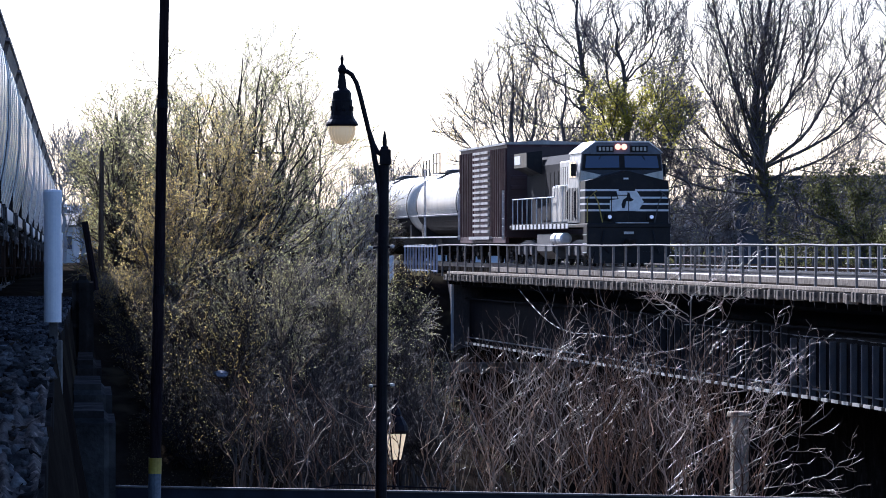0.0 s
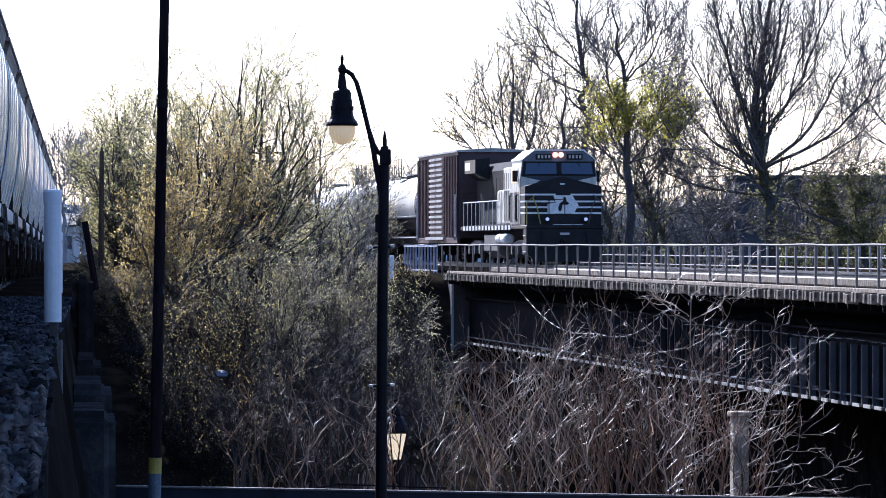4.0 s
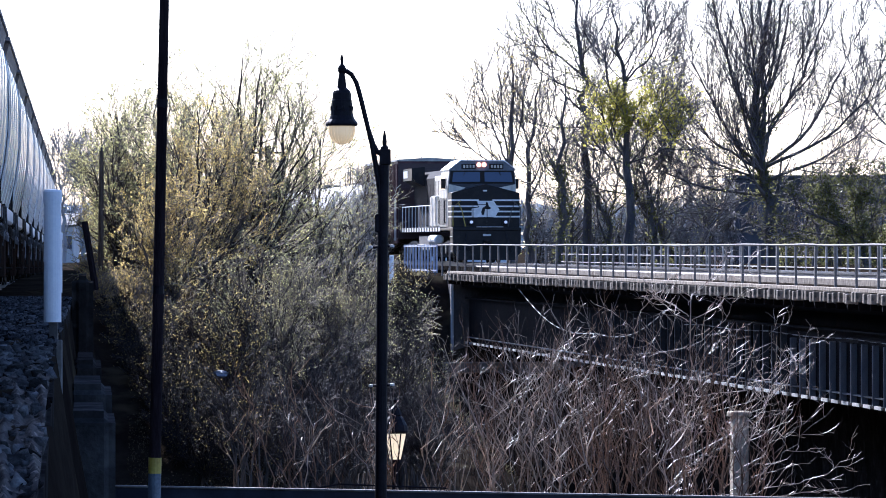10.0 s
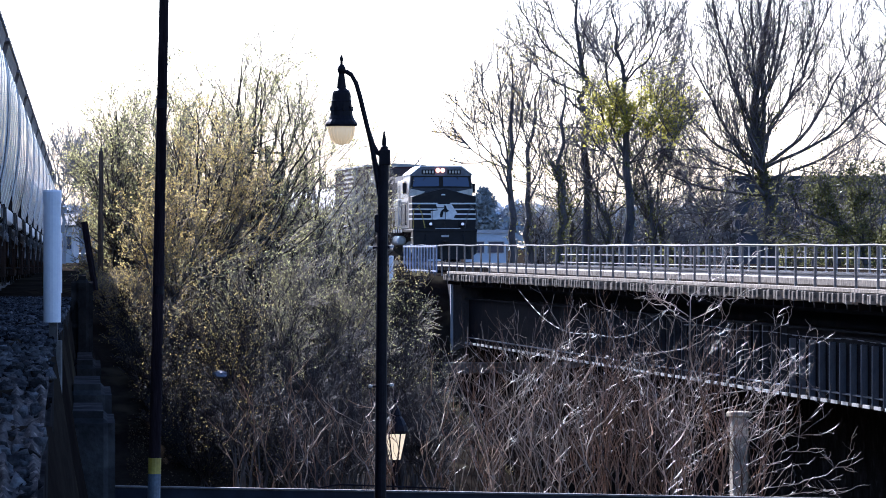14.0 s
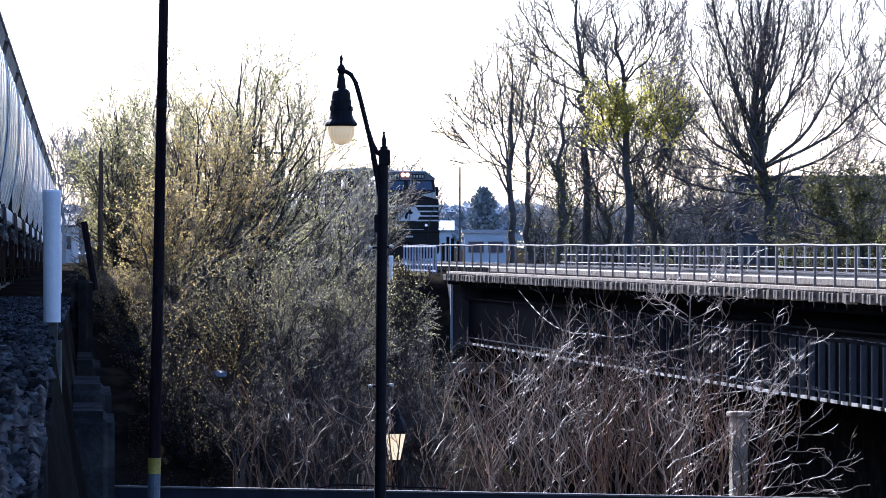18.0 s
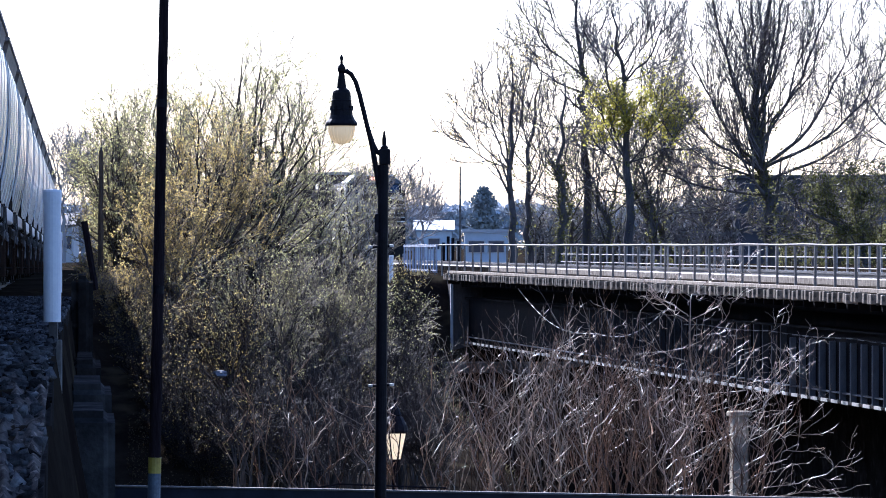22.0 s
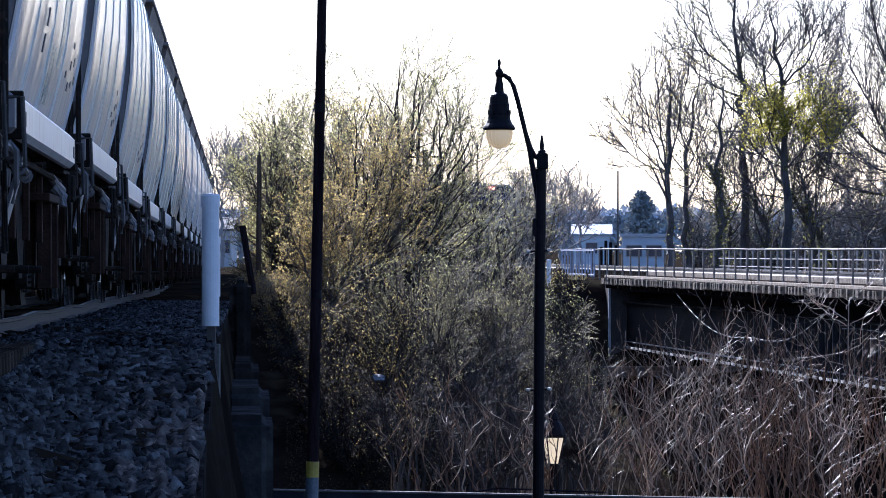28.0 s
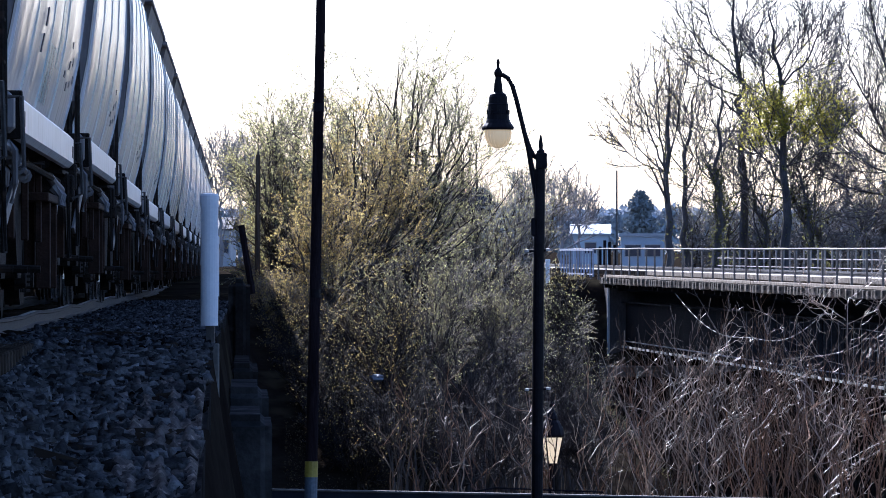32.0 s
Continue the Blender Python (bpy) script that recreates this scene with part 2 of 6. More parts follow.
M_BROKEN = surface("broken_dark_concrete", (0.014, 0.014, 0.016), (0.075, 0.073, 0.072), 4.0, 0.9, bump=0.25, fine=22, stretch=(1, 0.5, 0.5), spots=(0.17, 0.155, 0.14), spec=0.05)
# weak emission added to brighten the shaded panes
M_PANE = glow("frosted_lantern_pane", (1.0, 0.78, 0.45), 0.16, (0.78, 0.70, 0.54))
M_OLDRAIL = surface("worn_rail_side", (0.018, 0.018, 0.021), (0.05, 0.048, 0.052), 4, 0.7, bump=0.15, stretch=(1, 0.4, 1), spots=(0.03, 0.026, 0.024), spec=0.15)
M_LITTER = surface("dead_leaf_litter", (0.05, 0.042, 0.026), (0.13, 0.10, 0.055), 0.8, 0.8, bump=0.0, per=0.6, island=True, trans=0.25, spec=0.0)
# hut and warehouse blues, lightened to imitate haze
M_SHED = surface("hazed_blue_shed_paint", (0.50, 0.56, 0.63), (0.62, 0.67, 0.73), 0.8, 0.6, bump=0.03)
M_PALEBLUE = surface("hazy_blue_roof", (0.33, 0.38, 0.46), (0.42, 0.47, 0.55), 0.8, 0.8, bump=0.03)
M_BRICKWALL = surface("dark_brick_wall", (0.04, 0.04, 0.048), (0.075, 0.07, 0.078), 0.6, 0.9, bump=0.1)
M_PALEWALL = surface("pale_render_wall", (0.45, 0.45, 0.46), (0.60, 0.60, 0.60), 0.6, 0.8, bump=0.05)
M_YELLOW = surface("yellow_label", (0.30, 0.23, 0.03), (0.42, 0.33, 0.05), 6, 0.5, bump=0.0)
M_BLUEPAINT = surface("pale_blue_sleeve", (0.07, 0.09, 0.12), (0.13, 0.16, 0.20), 5, 0.45, bump=0.02)
M_NAVY = surface("navy_painted_steel", (0.009, 0.012, 0.022), (0.022, 0.027, 0.045), 3, 0.45, 0.1, bump=0.04)
M_TARP = surface("pale_litter_plastic", (0.09, 0.10, 0.12), (0.20, 0.21, 0.24), 8, 0.5, bump=0.05)
M_CABLE = surface("grey_cable_sheath", (0.12, 0.12, 0.115), (0.24, 0.24, 0.22), 3, 0.6, bump=0.02)
M_TEAL = surface("faded_teal_paint", (0.34, 0.46, 0.48), (0.52, 0.60, 0.62), 3, 0.3, 0.4, bump=0.0, stretch=(1, 3, 0.2))
M_INK = surface("dark_stencil_paint", (0.03, 0.035, 0.05), (0.06, 0.065, 0.08), 3, 0.5, bump=0.0)
# brow colour imitates the sky reflected in black paint
M_BLUEDK = surface("sky_reflection_brow_grey", (0.06, 0.072, 0.10), (0.12, 0.14, 0.18), 2, 0.35, bump=0.0, spots=(0.05, 0.056, 0.075))

# ---- mesh helpers ----


def part(name, bm, material, parent=None, label="", m=None, smooth=False):
    """Links a bmesh as one mesh object, under a thing or a part if given."""
    me = bpy.data.meshes.new(name)
    bm.normal_update()
    bm.to_mesh(me)
    bm.free()
    me.materials.append(material)
    if smooth:
        me.shade_smooth()
    ob = new(name, me)
    if parent:
        ob.parent = parent
    if m:
        ob.matrix_basis = m
    if label:
        ob["label"] = label
    return ob


def again(src, name, m, parent):
    """Another object on the same mesh."""
    ob = new(name, src.data)
    ob.parent = parent
    ob.matrix_basis = m
    return ob


def thing(name, label, category, m=None, group="", kind=""):
    e = new(name)
    e.empty_display_size = 0.2
    if m:
        e.matrix_basis = m
    return tagged(e, label, category, group, kind)


def box(x0, x1, y0, y1, z0, z1, bevel=0.0, bm=None):
    bm = bm or bmesh.new()
    r = bmesh.ops.create_cube(bm, size=1.0, matrix=Matrix.LocRotScale(((x0 + x1) / 2, (y0 + y1) / 2, (z0 + z1) / 2), None, (x1 - x0, y1 - y0, z1 - z0)))
    if bevel:
        es = list({e for v in r["verts"] for e in v.link_edges})
        bmesh.ops.bevel(bm, geom=es, offset=bevel, segments=1, affect="EDGES")
    return bm


def tube(points, radii, sides=8, bm=None, cap=True):
    """A round bar along points, with a radius for each point."""
    bm = bm or bmesh.new()
    pts = [Vector(p) for p in points]
    if not hasattr(radii, "__len__"):
        radii = [radii] * len(pts)
    rings = []
    for i, p in enumerate(pts):
        d = (pts[min(i + 1, len(pts) - 1)] - pts[max(i - 1, 0)]).normalized()
        a = d.orthogonal().normalized() if abs(d.z) > 0.9 else d.cross(Vector((0, 0, 1))).normalized()
        b = d.cross(a)
        rings.append([bm.verts.new(p + radii[i] * (math.cos(k * math.tau / sides) * a + math.sin(k * math.tau / sides) * b)) for k in range(sides)])
    for r0, r1 in zip(rings, rings[1:]):
        for k in range(sides):
            bm.faces.new((r0[k], r0[(k + 1) % sides], r1[(k + 1) % sides], r1[k]))
    if cap:
        bm.faces.new(rings[0][::-1])
        bm.faces.new(rings[-1])
    bmesh.ops.recalc_face_normals(bm, faces=bm.faces)
    return bm


def lathe(profile, sides=16, bm=None, centre=(0, 0, 0)):
    """A turned form about the z axis: profile rows of (radius, z)."""
    return tube([(centre[0], centre[1], centre[2] + z) for r, z in profile], [max(r, 0.0005) for r, z in profile], sides, bm)


def prism(outline, y0, y1, bm=None):
    """An outline of (x, z) points drawn out along y."""
    bm = bm or bmesh.new()
    a = [bm.verts.new((x, y0, z)) for x, z in outline]
    b = [bm.verts.new((x, y1, z)) for x, z in outline]
    n = len(a)
    for i in range(n):
        bm.faces.new((a[i], a[(i + 1) % n], b[(i + 1) % n], b[i]))
    bm.faces.new(a[::-1])
    bm.faces.new(b)
    bmesh.ops.recalc_face_normals(bm, faces=bm.faces)
    return bm


def side_prism(outline, x0, x1, bm=None):
    """An outline of (y, z) points drawn out along x."""
    bm = bm or bmesh.new()
    a = [bm.verts.new((x0, y, z)) for y, z in outline]
    b = [bm.verts.new((x1, y, z)) for y, z in outline]
    n = len(a)
    for i in range(n):
        bm.faces.new((a[i], a[(i + 1) % n], b[(i + 1) % n], b[i]))
    bm.faces.new(a[::-1])
    bm.faces.new(b)
    bmesh.ops.recalc_face_normals(bm, faces=bm.faces)
    return bm


def mesh_part(name, verts, faces, material, parent=None, label="", smooth=False):
    """One mesh object from numpy arrays of vertices and of equal-sided faces."""
    me = bpy.data.meshes.new(name)
    nv, nf, k = len(verts), len(faces), faces.shape[1]
    me.vertices.add(nv)
    me.vertices.foreach_set("co", np.ascontiguousarray(verts, np.float32).ravel())
    me.loops.add(nf * k)
    me.loops.foreach_set("vertex_index", np.ascontiguousarray(faces, np.int32).ravel())
    me.polygons.add(nf)
    me.polygons.foreach_set("loop_start", np.arange(0, nf * k, k, dtype=np.int32))
    me.update(calc_edges=True)
    me.materials.append(material)
    if smooth:
        me.shade_smooth()
    ob = new(name, me)
    if parent:
        ob.parent = parent
    if label:
        ob["label"] = label
    return ob


# ---- plan of the two tracks ----
LX, LDIR, LRISE = -3.21, -0.0703, -0.0042      # standing train's track: centre at y = 0, drift per metre, grade
BX, BDIR = 27.8, -0.115                        # bridge track
BRAIL = EYE - 0.75


def left_x(y):
    return LX + LDIR * y


def left_z(y):
    return EYE - 0.487 + LRISE * y


def bridge_x(y):
    return BX + BDIR * y


LTURN, BTURN = math.degrees(-math.atan(LDIR)), math.degrees(-math.atan(BDIR))
LTILT = math.degrees(math.atan(LRISE))


def on_left(d, y, up=0.0):
    """Pose on the standing train's track at depth y: its own y axis runs along the track."""
    return pose(left_x(y) + d, y, left_z(y) + up, LTILT, 0, LTURN)


def on_bridge(d, y, up=0.0):
    return pose(bridge_x(y) + d, y, BRAIL + up, 0, 0, BTURN)


# ---- ground: one sheet to the horizon ----


def step(a, b, v):
    t = np.clip((v - a) / (b - a), 0, 1)
    return t * t * (3 - 2 * t)


def ground_z(x, y):
    x, y = np.asarray(x, float), np.asarray(y, float)
    u = x - bridge_x(y)
    d = x - left_x(y)
    level = 4.75 - 0.5 * step(250, 700, y)
    low = 1.7 - 5.7 * step(73.5, 76, y)                       # walk behind the parapet, then the cutting
    bank = low + (level - low) * step(104, 206, y)
    face = low + (level - low) * step(207, 213, y)
    steep = low + (level - low) * step(80, 122, y)             # the bank climbs sooner beside the standing train
    # limited by the angle from the eye, shaped to fit the camera's view
    w = (1 - step(-0.043, -0.022, x / np.maximum(y, 1))) * (y > 74)
    bank = bank * (1 - w) + np.maximum(bank, steep) * w
    k = step(-10, -4.4, u)
    base = bank * (1 - k) + face * k
    base = np.maximum(base, low + (level - low) * step(5.5, 11, u) * step(78, 90, y))
    yy = np.clip(y, 0, 260)
    rz = left_z(yy) - 0.2
    fall = 0.05 * np.clip(49 - y, 0, 30) * np.clip((d - 0.75) / 1.2, 0, 1) ** 0.8
    emb = rz - fall - np.clip((d - 2.95) / 0.1, 0, 90)
    z = np.maximum(base, emb)
    z = np.where(y < 14, np.maximum(z, 1.7 + 2.7 * (1 - step(8, 14, y))), z)
    far = step(230, 330, y)
    return z * (1 - far) + level * far


def build_ground():
    xs = np.unique(np.concatenate([np.linspace(-4000, -120, 14), np.linspace(-120, -12, 37), np.arange(-12, 30, 0.5), np.linspace(30, 120, 31), np.linspace(120, 4000, 14)]))
    ys = np.unique(np.concatenate([np.linspace(-300, 0, 7), np.arange(0, 30, 2.0), np.arange(30, 60, 0.5), np.arange(60, 230, 1.5), np.arange(230, 420, 10), np.geomspace(420, 4800, 20)]))
    X, Y = np.meshgrid(xs, ys)
    Z = ground_z(X, Y)
    nx, ny = len(xs), len(ys)
    rng = np.random.default_rng(3)
    rough = (np.abs(X) < 60) & (Y > 20) & (Y < 240)
    Z = Z + rough * rng.normal(0, 0.035, Z.shape)
    i = (np.arange(ny - 1)[:, None] * nx + np.arange(nx - 1)[None]).ravel()
    F = np.stack([i, i + 1, i + nx + 1, i + nx], 1)
    g = mesh_part("ground", np.stack([X, Y, Z], -1).reshape(-1, 3), F, M_SOIL, smooth=True)
    tagged(g, "brown soil and leaf litter sloping between rail banks", "ground", kind="structure")


build_ground()

# ---- tracks ----


def track(name, centre, z_at, y0, y1, label, tie_to):
    """Two rails on ties: rails in long pieces that follow the line, one object each."""
    t = thing(name, label, "railway track", kind="structure")
    for s in (-0.755, 0.755):
        bm, bt = bmesh.new(), bmesh.new()
        rng = random.Random(int(s * 100))
        ys = np.concatenate([np.arange(y0, min(y1, 240), 4.0), np.geomspace(max(240, y0 + 1), y1, 12)])
        prof = [(-0.07, -0.17), (0.07, -0.17), (0.07, -0.15), (0.015, -0.13), (0.015, -0.045), (0.036, -0.035), (0.036, -0.004), (-0.036, -0.004), (-0.036, -0.035), (-0.015, -0.045), (-0.015, -0.13), (-0.07, -0.15)]
        rings = []
        tops = []
        for y in ys:
            w = 0.02 * math.sin(y * 0.55) + rng.uniform(-0.008, 0.008) if y < 120 and centre is left_x else 0
            rings.append([bm.verts.new((centre(y) + s + px, y, z_at(y) + pz + w)) for px, pz in prof])
            tops.append([bt.verts.new((centre(y) + s + px, y, z_at(y) + w)) for px in (-0.034, 0.034)])
        for a, b in zip(rings, rings[1:]):
            for k in range(len(prof)):
                bm.faces.new((a[k], a[(k + 1) % len(prof)], b[(k + 1) % len(prof)], b[k]))
        for a, b in zip(tops, tops[1:]):
            bt.faces.new((a[0], a[1], b[1], b[0]))
        bmesh.ops.recalc_face_normals(bm, faces=bm.faces)
        r = part("rail", bm, M_OLDRAIL if centre is left_x else M_RAIL, t)
        part("rail_head", bt, M_OLDHEAD if centre is left_x else M_RAILTOP, r, "dull worn rail head, lightened for its lit edge" if centre is left_x else "polished steel rail head")
    first = None
    turn = math.degrees(-math.atan(LDIR if centre is left_x else BDIR))
    for y in np.arange(y0 + 0.3, tie_to, 0.54 if centre is left_x else 0.8):
        m = pose(centre(y), y, z_at(y) - 0.175, 0, 0, turn)
        if first is None:
            first = part("tie", box(-1.3, 1.3, -0.115, 0.115, -0.17, 0, 0.012), M_TIE, t, m=m)
        else:
            again(first, "tie", m, t)
    return t


track("track_near", left_x, left_z, 20, 600, "railway track in grey ballast under a standing train", 110)
track("track_bridge", bridge_x, lambda y: BRAIL, 84, 800, "railway track over the girder bridge", 262)

# ---- covered hopper cars ----


def wheelset(x_half, r, parent, y, z):
    for s in (-1, 1):
        prof = [(0.09, -0.09), (0.11, -0.06), (r * 0.75, -0.045), (r + 0.028, -0.065), (r + 0.028, -0.035), (r, -0.025), (r - 0.01, 0.065), (r * 0.82, 0.06), (r * 0.75, 0.02), (0.14, 0.03), (0.11, 0.1), (0.0, 0.1)]
        w = part("wheel", lathe(prof, 20), M_UNDER, parent, m=Matrix.Translation((s * 0.75, y, z)) @ pose(0, 0, 0, 0, 90 * s, 0))
        part("tread", lathe([(r - 0.004, 0.0), (r + 0.003, 0.01), (r - 0.005, 0.055), (r - 0.03, 0.062)], 20), M_RAILTOP, w, "polished wheel tread")
    return part("axle", tube([(-0.8, y, z), (0.8, y, z)], 0.08, 8), M_UNDER, parent)


def truck(parent, y, r=0.42, base=0.88):
    """A two-axle freight truck with cast side frames, spring nests and bearing caps."""
    for s in (-1, 1):
        o = [(-1.15, 0.42), (-1.15, 0.60), (-0.75, 0.74), (-0.35, 0.82), (0.35, 0.82), (0.75, 0.74), (1.15, 0.60), (1.15, 0.42), (0.85, 0.40), (0.60, 0.28), (0.40, 0.16), (-0.40, 0.16), (-0.60, 0.28), (-0.85, 0.40)]
        bm = side_prism([(y + a, b) for a, b in o], s * 0.98 - 0.07, s * 0.98 + 0.07)
        fr = part("side_frame", bm, M_UNDER, parent)
        # thin black sheet painted in place of a shaded recess
        part("opening_shade_sheet", box(s * 1.055 - 0.006, s * 1.055 + 0.006, y - 0.3, y + 0.3, 0.28, 0.68, 0.0), M_BLACK, fr, "black sheet standing in for the shaded spring nest opening")
        for k in (-0.2, 0.0, 0.2):
            bm = bmesh.new()
            for i in range(6):
                tube([(s * 1.05, y + k, 0.28 + i * 0.055), (s * 1.05, y + k, 0.31 + i * 0.055)], 0.075, 8, bm)
            part("spring", bm, M_UNDER, fr, "coiled suspension spring")
        for k in (-base, base):
            part("bearing_cap", tube([(s * 1.02, y + k, r), (s * 1.13, y + k, r)], [0.12, 0.10], 12), M_UNDER, fr, "grimy roller bearing cap")
    # dark plate added to hide sunlit ground beyond the wheels
    part("under_fill_plate", box(-0.85, 0.85, y - 1.2, y + 1.2, 0.46, 0.62, 0.03), M_UNDER, parent)
    part("bolster", box(-1.1, 1.1, y - 0.2, y + 0.2, 0.50, 0.80, 0.03), M_UNDER, parent)
    for k in (-base, base):
        wheelset(0.75, r, parent, y + k, r)
        part("brake_beam", box(-0.8, 0.8, y + k * 0.42 - 0.05, y + k * 0.42 + 0.05, 0.32, 0.44, 0.01), M_UNDER, parent)


def ladder(parent, x, y0, y1, z0, z1, n, mat, name="ladder"):
    """Two stiles along z with rungs; x, y0, y1 give its plane along the side."""
    bm = bmesh.new()
    for y in (y0, y1):
        tube([(x, y, z0), (x, y, z1)], 0.022, 6, bm)
    lad = part(name, bm, mat, parent)
    rung = None
    for i in range(n):
        z = z0 + (i + 0.6) * (z1 - z0) / n
        if rung is None:
            rung = part("rung", tube([(0, y0, 0), (0, y1, 0)], 0.014, 6), mat, lad, m=Matrix.Translation((x, 0, z)))
        else:
            again(rung, "rung", Matrix.Translation((x, 0, z)), lad)
    return lad


HL, B0 = 15.8, 1.5                              # length of a hopper's platform, start of its body; cars stand 16.4 m apart
B1 = HL - B0
SIDE = [(1.40, 1.78), (1.50, 2.15), (1.59, 2.6), (1.66, 3.2), (1.68, 3.8), (1.67, 4.3), (1.61, 4.7), (1.46, 4.98), (0.8, 5.14), (0, 5.18)]


def side_panel(s, y0, y1, z0, z1, proud=0.006):
    """A thin plate that follows the curved side of a hopper between two heights."""
    hx, hz = [x for x, z in SIDE[:7]], [z for x, z in SIDE[:7]]
    zs = np.linspace(z0, z1, max(2, int((z1 - z0) / 0.4) + 2))
    out = [(s * (float(np.interp(z, hz, hx)) + proud), z) for z in zs] + [(s * (float(np.interp(z, hz, hx)) - 0.004), z) for z in zs[::-1]]
    return prism(out, y0, y1)


def hopper(m):
    c = thing("covered_hopper_car", "pale grey round-sided covered hopper car with pale sills on the track", "freight car", m, "standing hopper train")
    outline = SIDE + [(-x, z) for x, z in SIDE[-2::-1]]
    bm = bmesh.new()
    rng = random.Random(5)
    ys = [(B0, 0.985), (B0 + 0.06, 1.0)]
    for k in range(1, 12):
        y = B0 + k * (B1 - B0) / 12 + rng.uniform(-0.1, 0.1)
        ys += [(y - 0.12, 1.0), (y, 1.004 if k % 3 else 0.996), (y + 0.12, 1.0)]
    ys += [(B1 - 0.06, 1.0), (B1, 0.985)]
    rings = [[bm.verts.new((x * k + rng.uniform(-0.003, 0.003), y, z)) for x, z in outline] for y, k in ys]
    for a, b in zip(rings, rings[1:]):
        for i in range(len(outline) - 1):
            bm.faces.new((a[i], a[i + 1], b[i + 1], b[i]))
    bmesh.ops.recalc_face_normals(bm, faces=bm.faces)
    part("body", bm, M_HOPPER, c, smooth=True)
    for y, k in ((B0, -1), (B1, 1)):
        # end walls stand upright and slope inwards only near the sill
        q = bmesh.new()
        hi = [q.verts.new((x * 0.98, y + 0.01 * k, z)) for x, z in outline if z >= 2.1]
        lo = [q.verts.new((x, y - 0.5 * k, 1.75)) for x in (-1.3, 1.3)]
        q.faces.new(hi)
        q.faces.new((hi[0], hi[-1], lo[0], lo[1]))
        # end walls coloured darker than the sides to imitate shade
        part("end_sheet", q, M_CAREND, c, "end wall in a grey that stands in for shade")
    for s in (-1, 1):
        part("side_sill", box(s * 1.5 - 0.07, s * 1.5 + 0.07, B0 + 0.35, B1 - 0.8, 1.48, 1.80, 0.045), M_SILL, c, "pale painted side sill")
        # block and end plates coloured dark for the sill's unlit end
        part("sill_block", box(s * 1.48 - 0.16, s * 1.48 + 0.05, B0 - 0.1, B0 + 0.3, 1.50, 1.80, 0.04), M_CAREND, c, "rounded sill block in a shaded grey")
        for y in (B0 + 0.33, B1 - 0.78):
            part("sill_end_plate", box(s * 1.46 - 0.13, s * 1.46 + 0.12, y - 0.015, y + 0.015, 1.46, 1.82, 0.01), M_UNDER, c, "sill end plate darkened for its unlit face")
        for y in (B0 + 0.6, B1 - 1.3):
            part("stencil", box(s * 1.572 - 0.003, s * 1.572 + 0.003, y, y + 0.35, 1.57, 1.68), M_INK, c, "dark stencilled bars")
        for yy, z0, z1 in ((12.6, 2.2, 2.28), (12.6, 2.4, 2.48), (12.6, 2.6, 2.66), (13.2, 2.25, 2.31), (13.2, 2.45, 2.54), (13.8, 2.3, 2.38), (11.8, 2.3, 2.36)):
            part("marking", side_panel(s, yy, yy + 0.22, z0, z1), M_INK, c, "dark stencilled dash")
        for yy in (B0 + 3.1, B0 + 6.15, B0 + 9.2):
            part("panel_seam", side_panel(s, yy, yy + 0.07, 1.8, 4.65, 0.014), M_HOPPER, c)
        for y in (B0, B1 - 0.03):
            part("corner_angle", side_panel(s, y, y + 0.03, 1.8, 4.7, 0.02), M_SILL, c, "pale corner angle")
        for y0, y1 in ((B0 - 0.85, B0 - 0.4), (B1 + 0.4, B1 + 0.85)):
            ladder(c, s * 1.48, y0, y1, 1.5, 4.9, 11, M_UNDER)
        for y in (B0 - 0.7, B1 + 0.3):
            part("sill_step", tube([(s * 1.46, y, 1.45), (s * 1.48, y, 0.62), (s * 1.48, y + 0.42, 0.62), (s * 1.46, y + 0.42, 1.45)], 0.018, 6), M_UNDER, c)
        for y in (B0 - 0.35, B1 + 0.3):
            part("grab_iron", tube([(s * 1.50, y, 1.75), (s * 1.60, y, 1.75), (s * 1.62, y, 1.25), (s * 1.52, y, 1.2)], 0.018, 6), M_GRIMEGREY, c)
        part("running_board", box(s * 0.75 - 0.25, s * 0.75 + 0.25, 0.5, HL - 0.5, 5.26, 5.30, 0), M_UNDER, c, "dark walkway grating")
        part("roof_rail", tube([(s * 1.36, B0, 5.16), (s * 1.36, B1, 5.16)], 0.03, 6), M_UNDER, c)
        for y in (3.2, 6.4, 9.6):
            part("hopper_bay", side_prism([(y, 1.5), (y + 3.0, 1.5), (y + 1.85, 0.42), (y + 1.15, 0.42)], s * 0.15, s * 1.15), M_UNDER, c, "grimy sloped discharge bay")
            part("outlet_gate", box(s * 0.5 - 0.35, s * 0.5 + 0.35, y + 1.05, y + 1.95, 0.26, 0.42, 0.02), M_UNDER, c)
        for y, k in ((0.5, 1), (HL - 0.5, -1)):
            part("diagonal_plate", side_prism([(y, 0.62), (y + k * 0.25, 0.55), (y + k * 2.3, 1.40), (y + k * 1.9, 1.46)], s * 1.22 - 0.02, s * 1.22 + 0.02), M_CAREND, c, "grey diagonal brace plate")
            part("hanger", box(s * 1.2 - 0.05, s * 1.2 + 0.05, min(y + k * 3.0, y + k * 3.15), max(y + k * 3.0, y + k * 3.15), 0.5, 1.47, 0.01), M_RUST, c, "rusty hanger")
            part("hose_fitting", tube([(s * 1.36, y + k * 0.6, 1.34), (s * 1.42, y + k * 1.0, 1.28), (s * 1.38, y + k * 1.5, 1.33), (s * 1.34, y + k * 1.9, 1.40)], 0.04, 8), M_CAREND, c, "air pipe fitting")
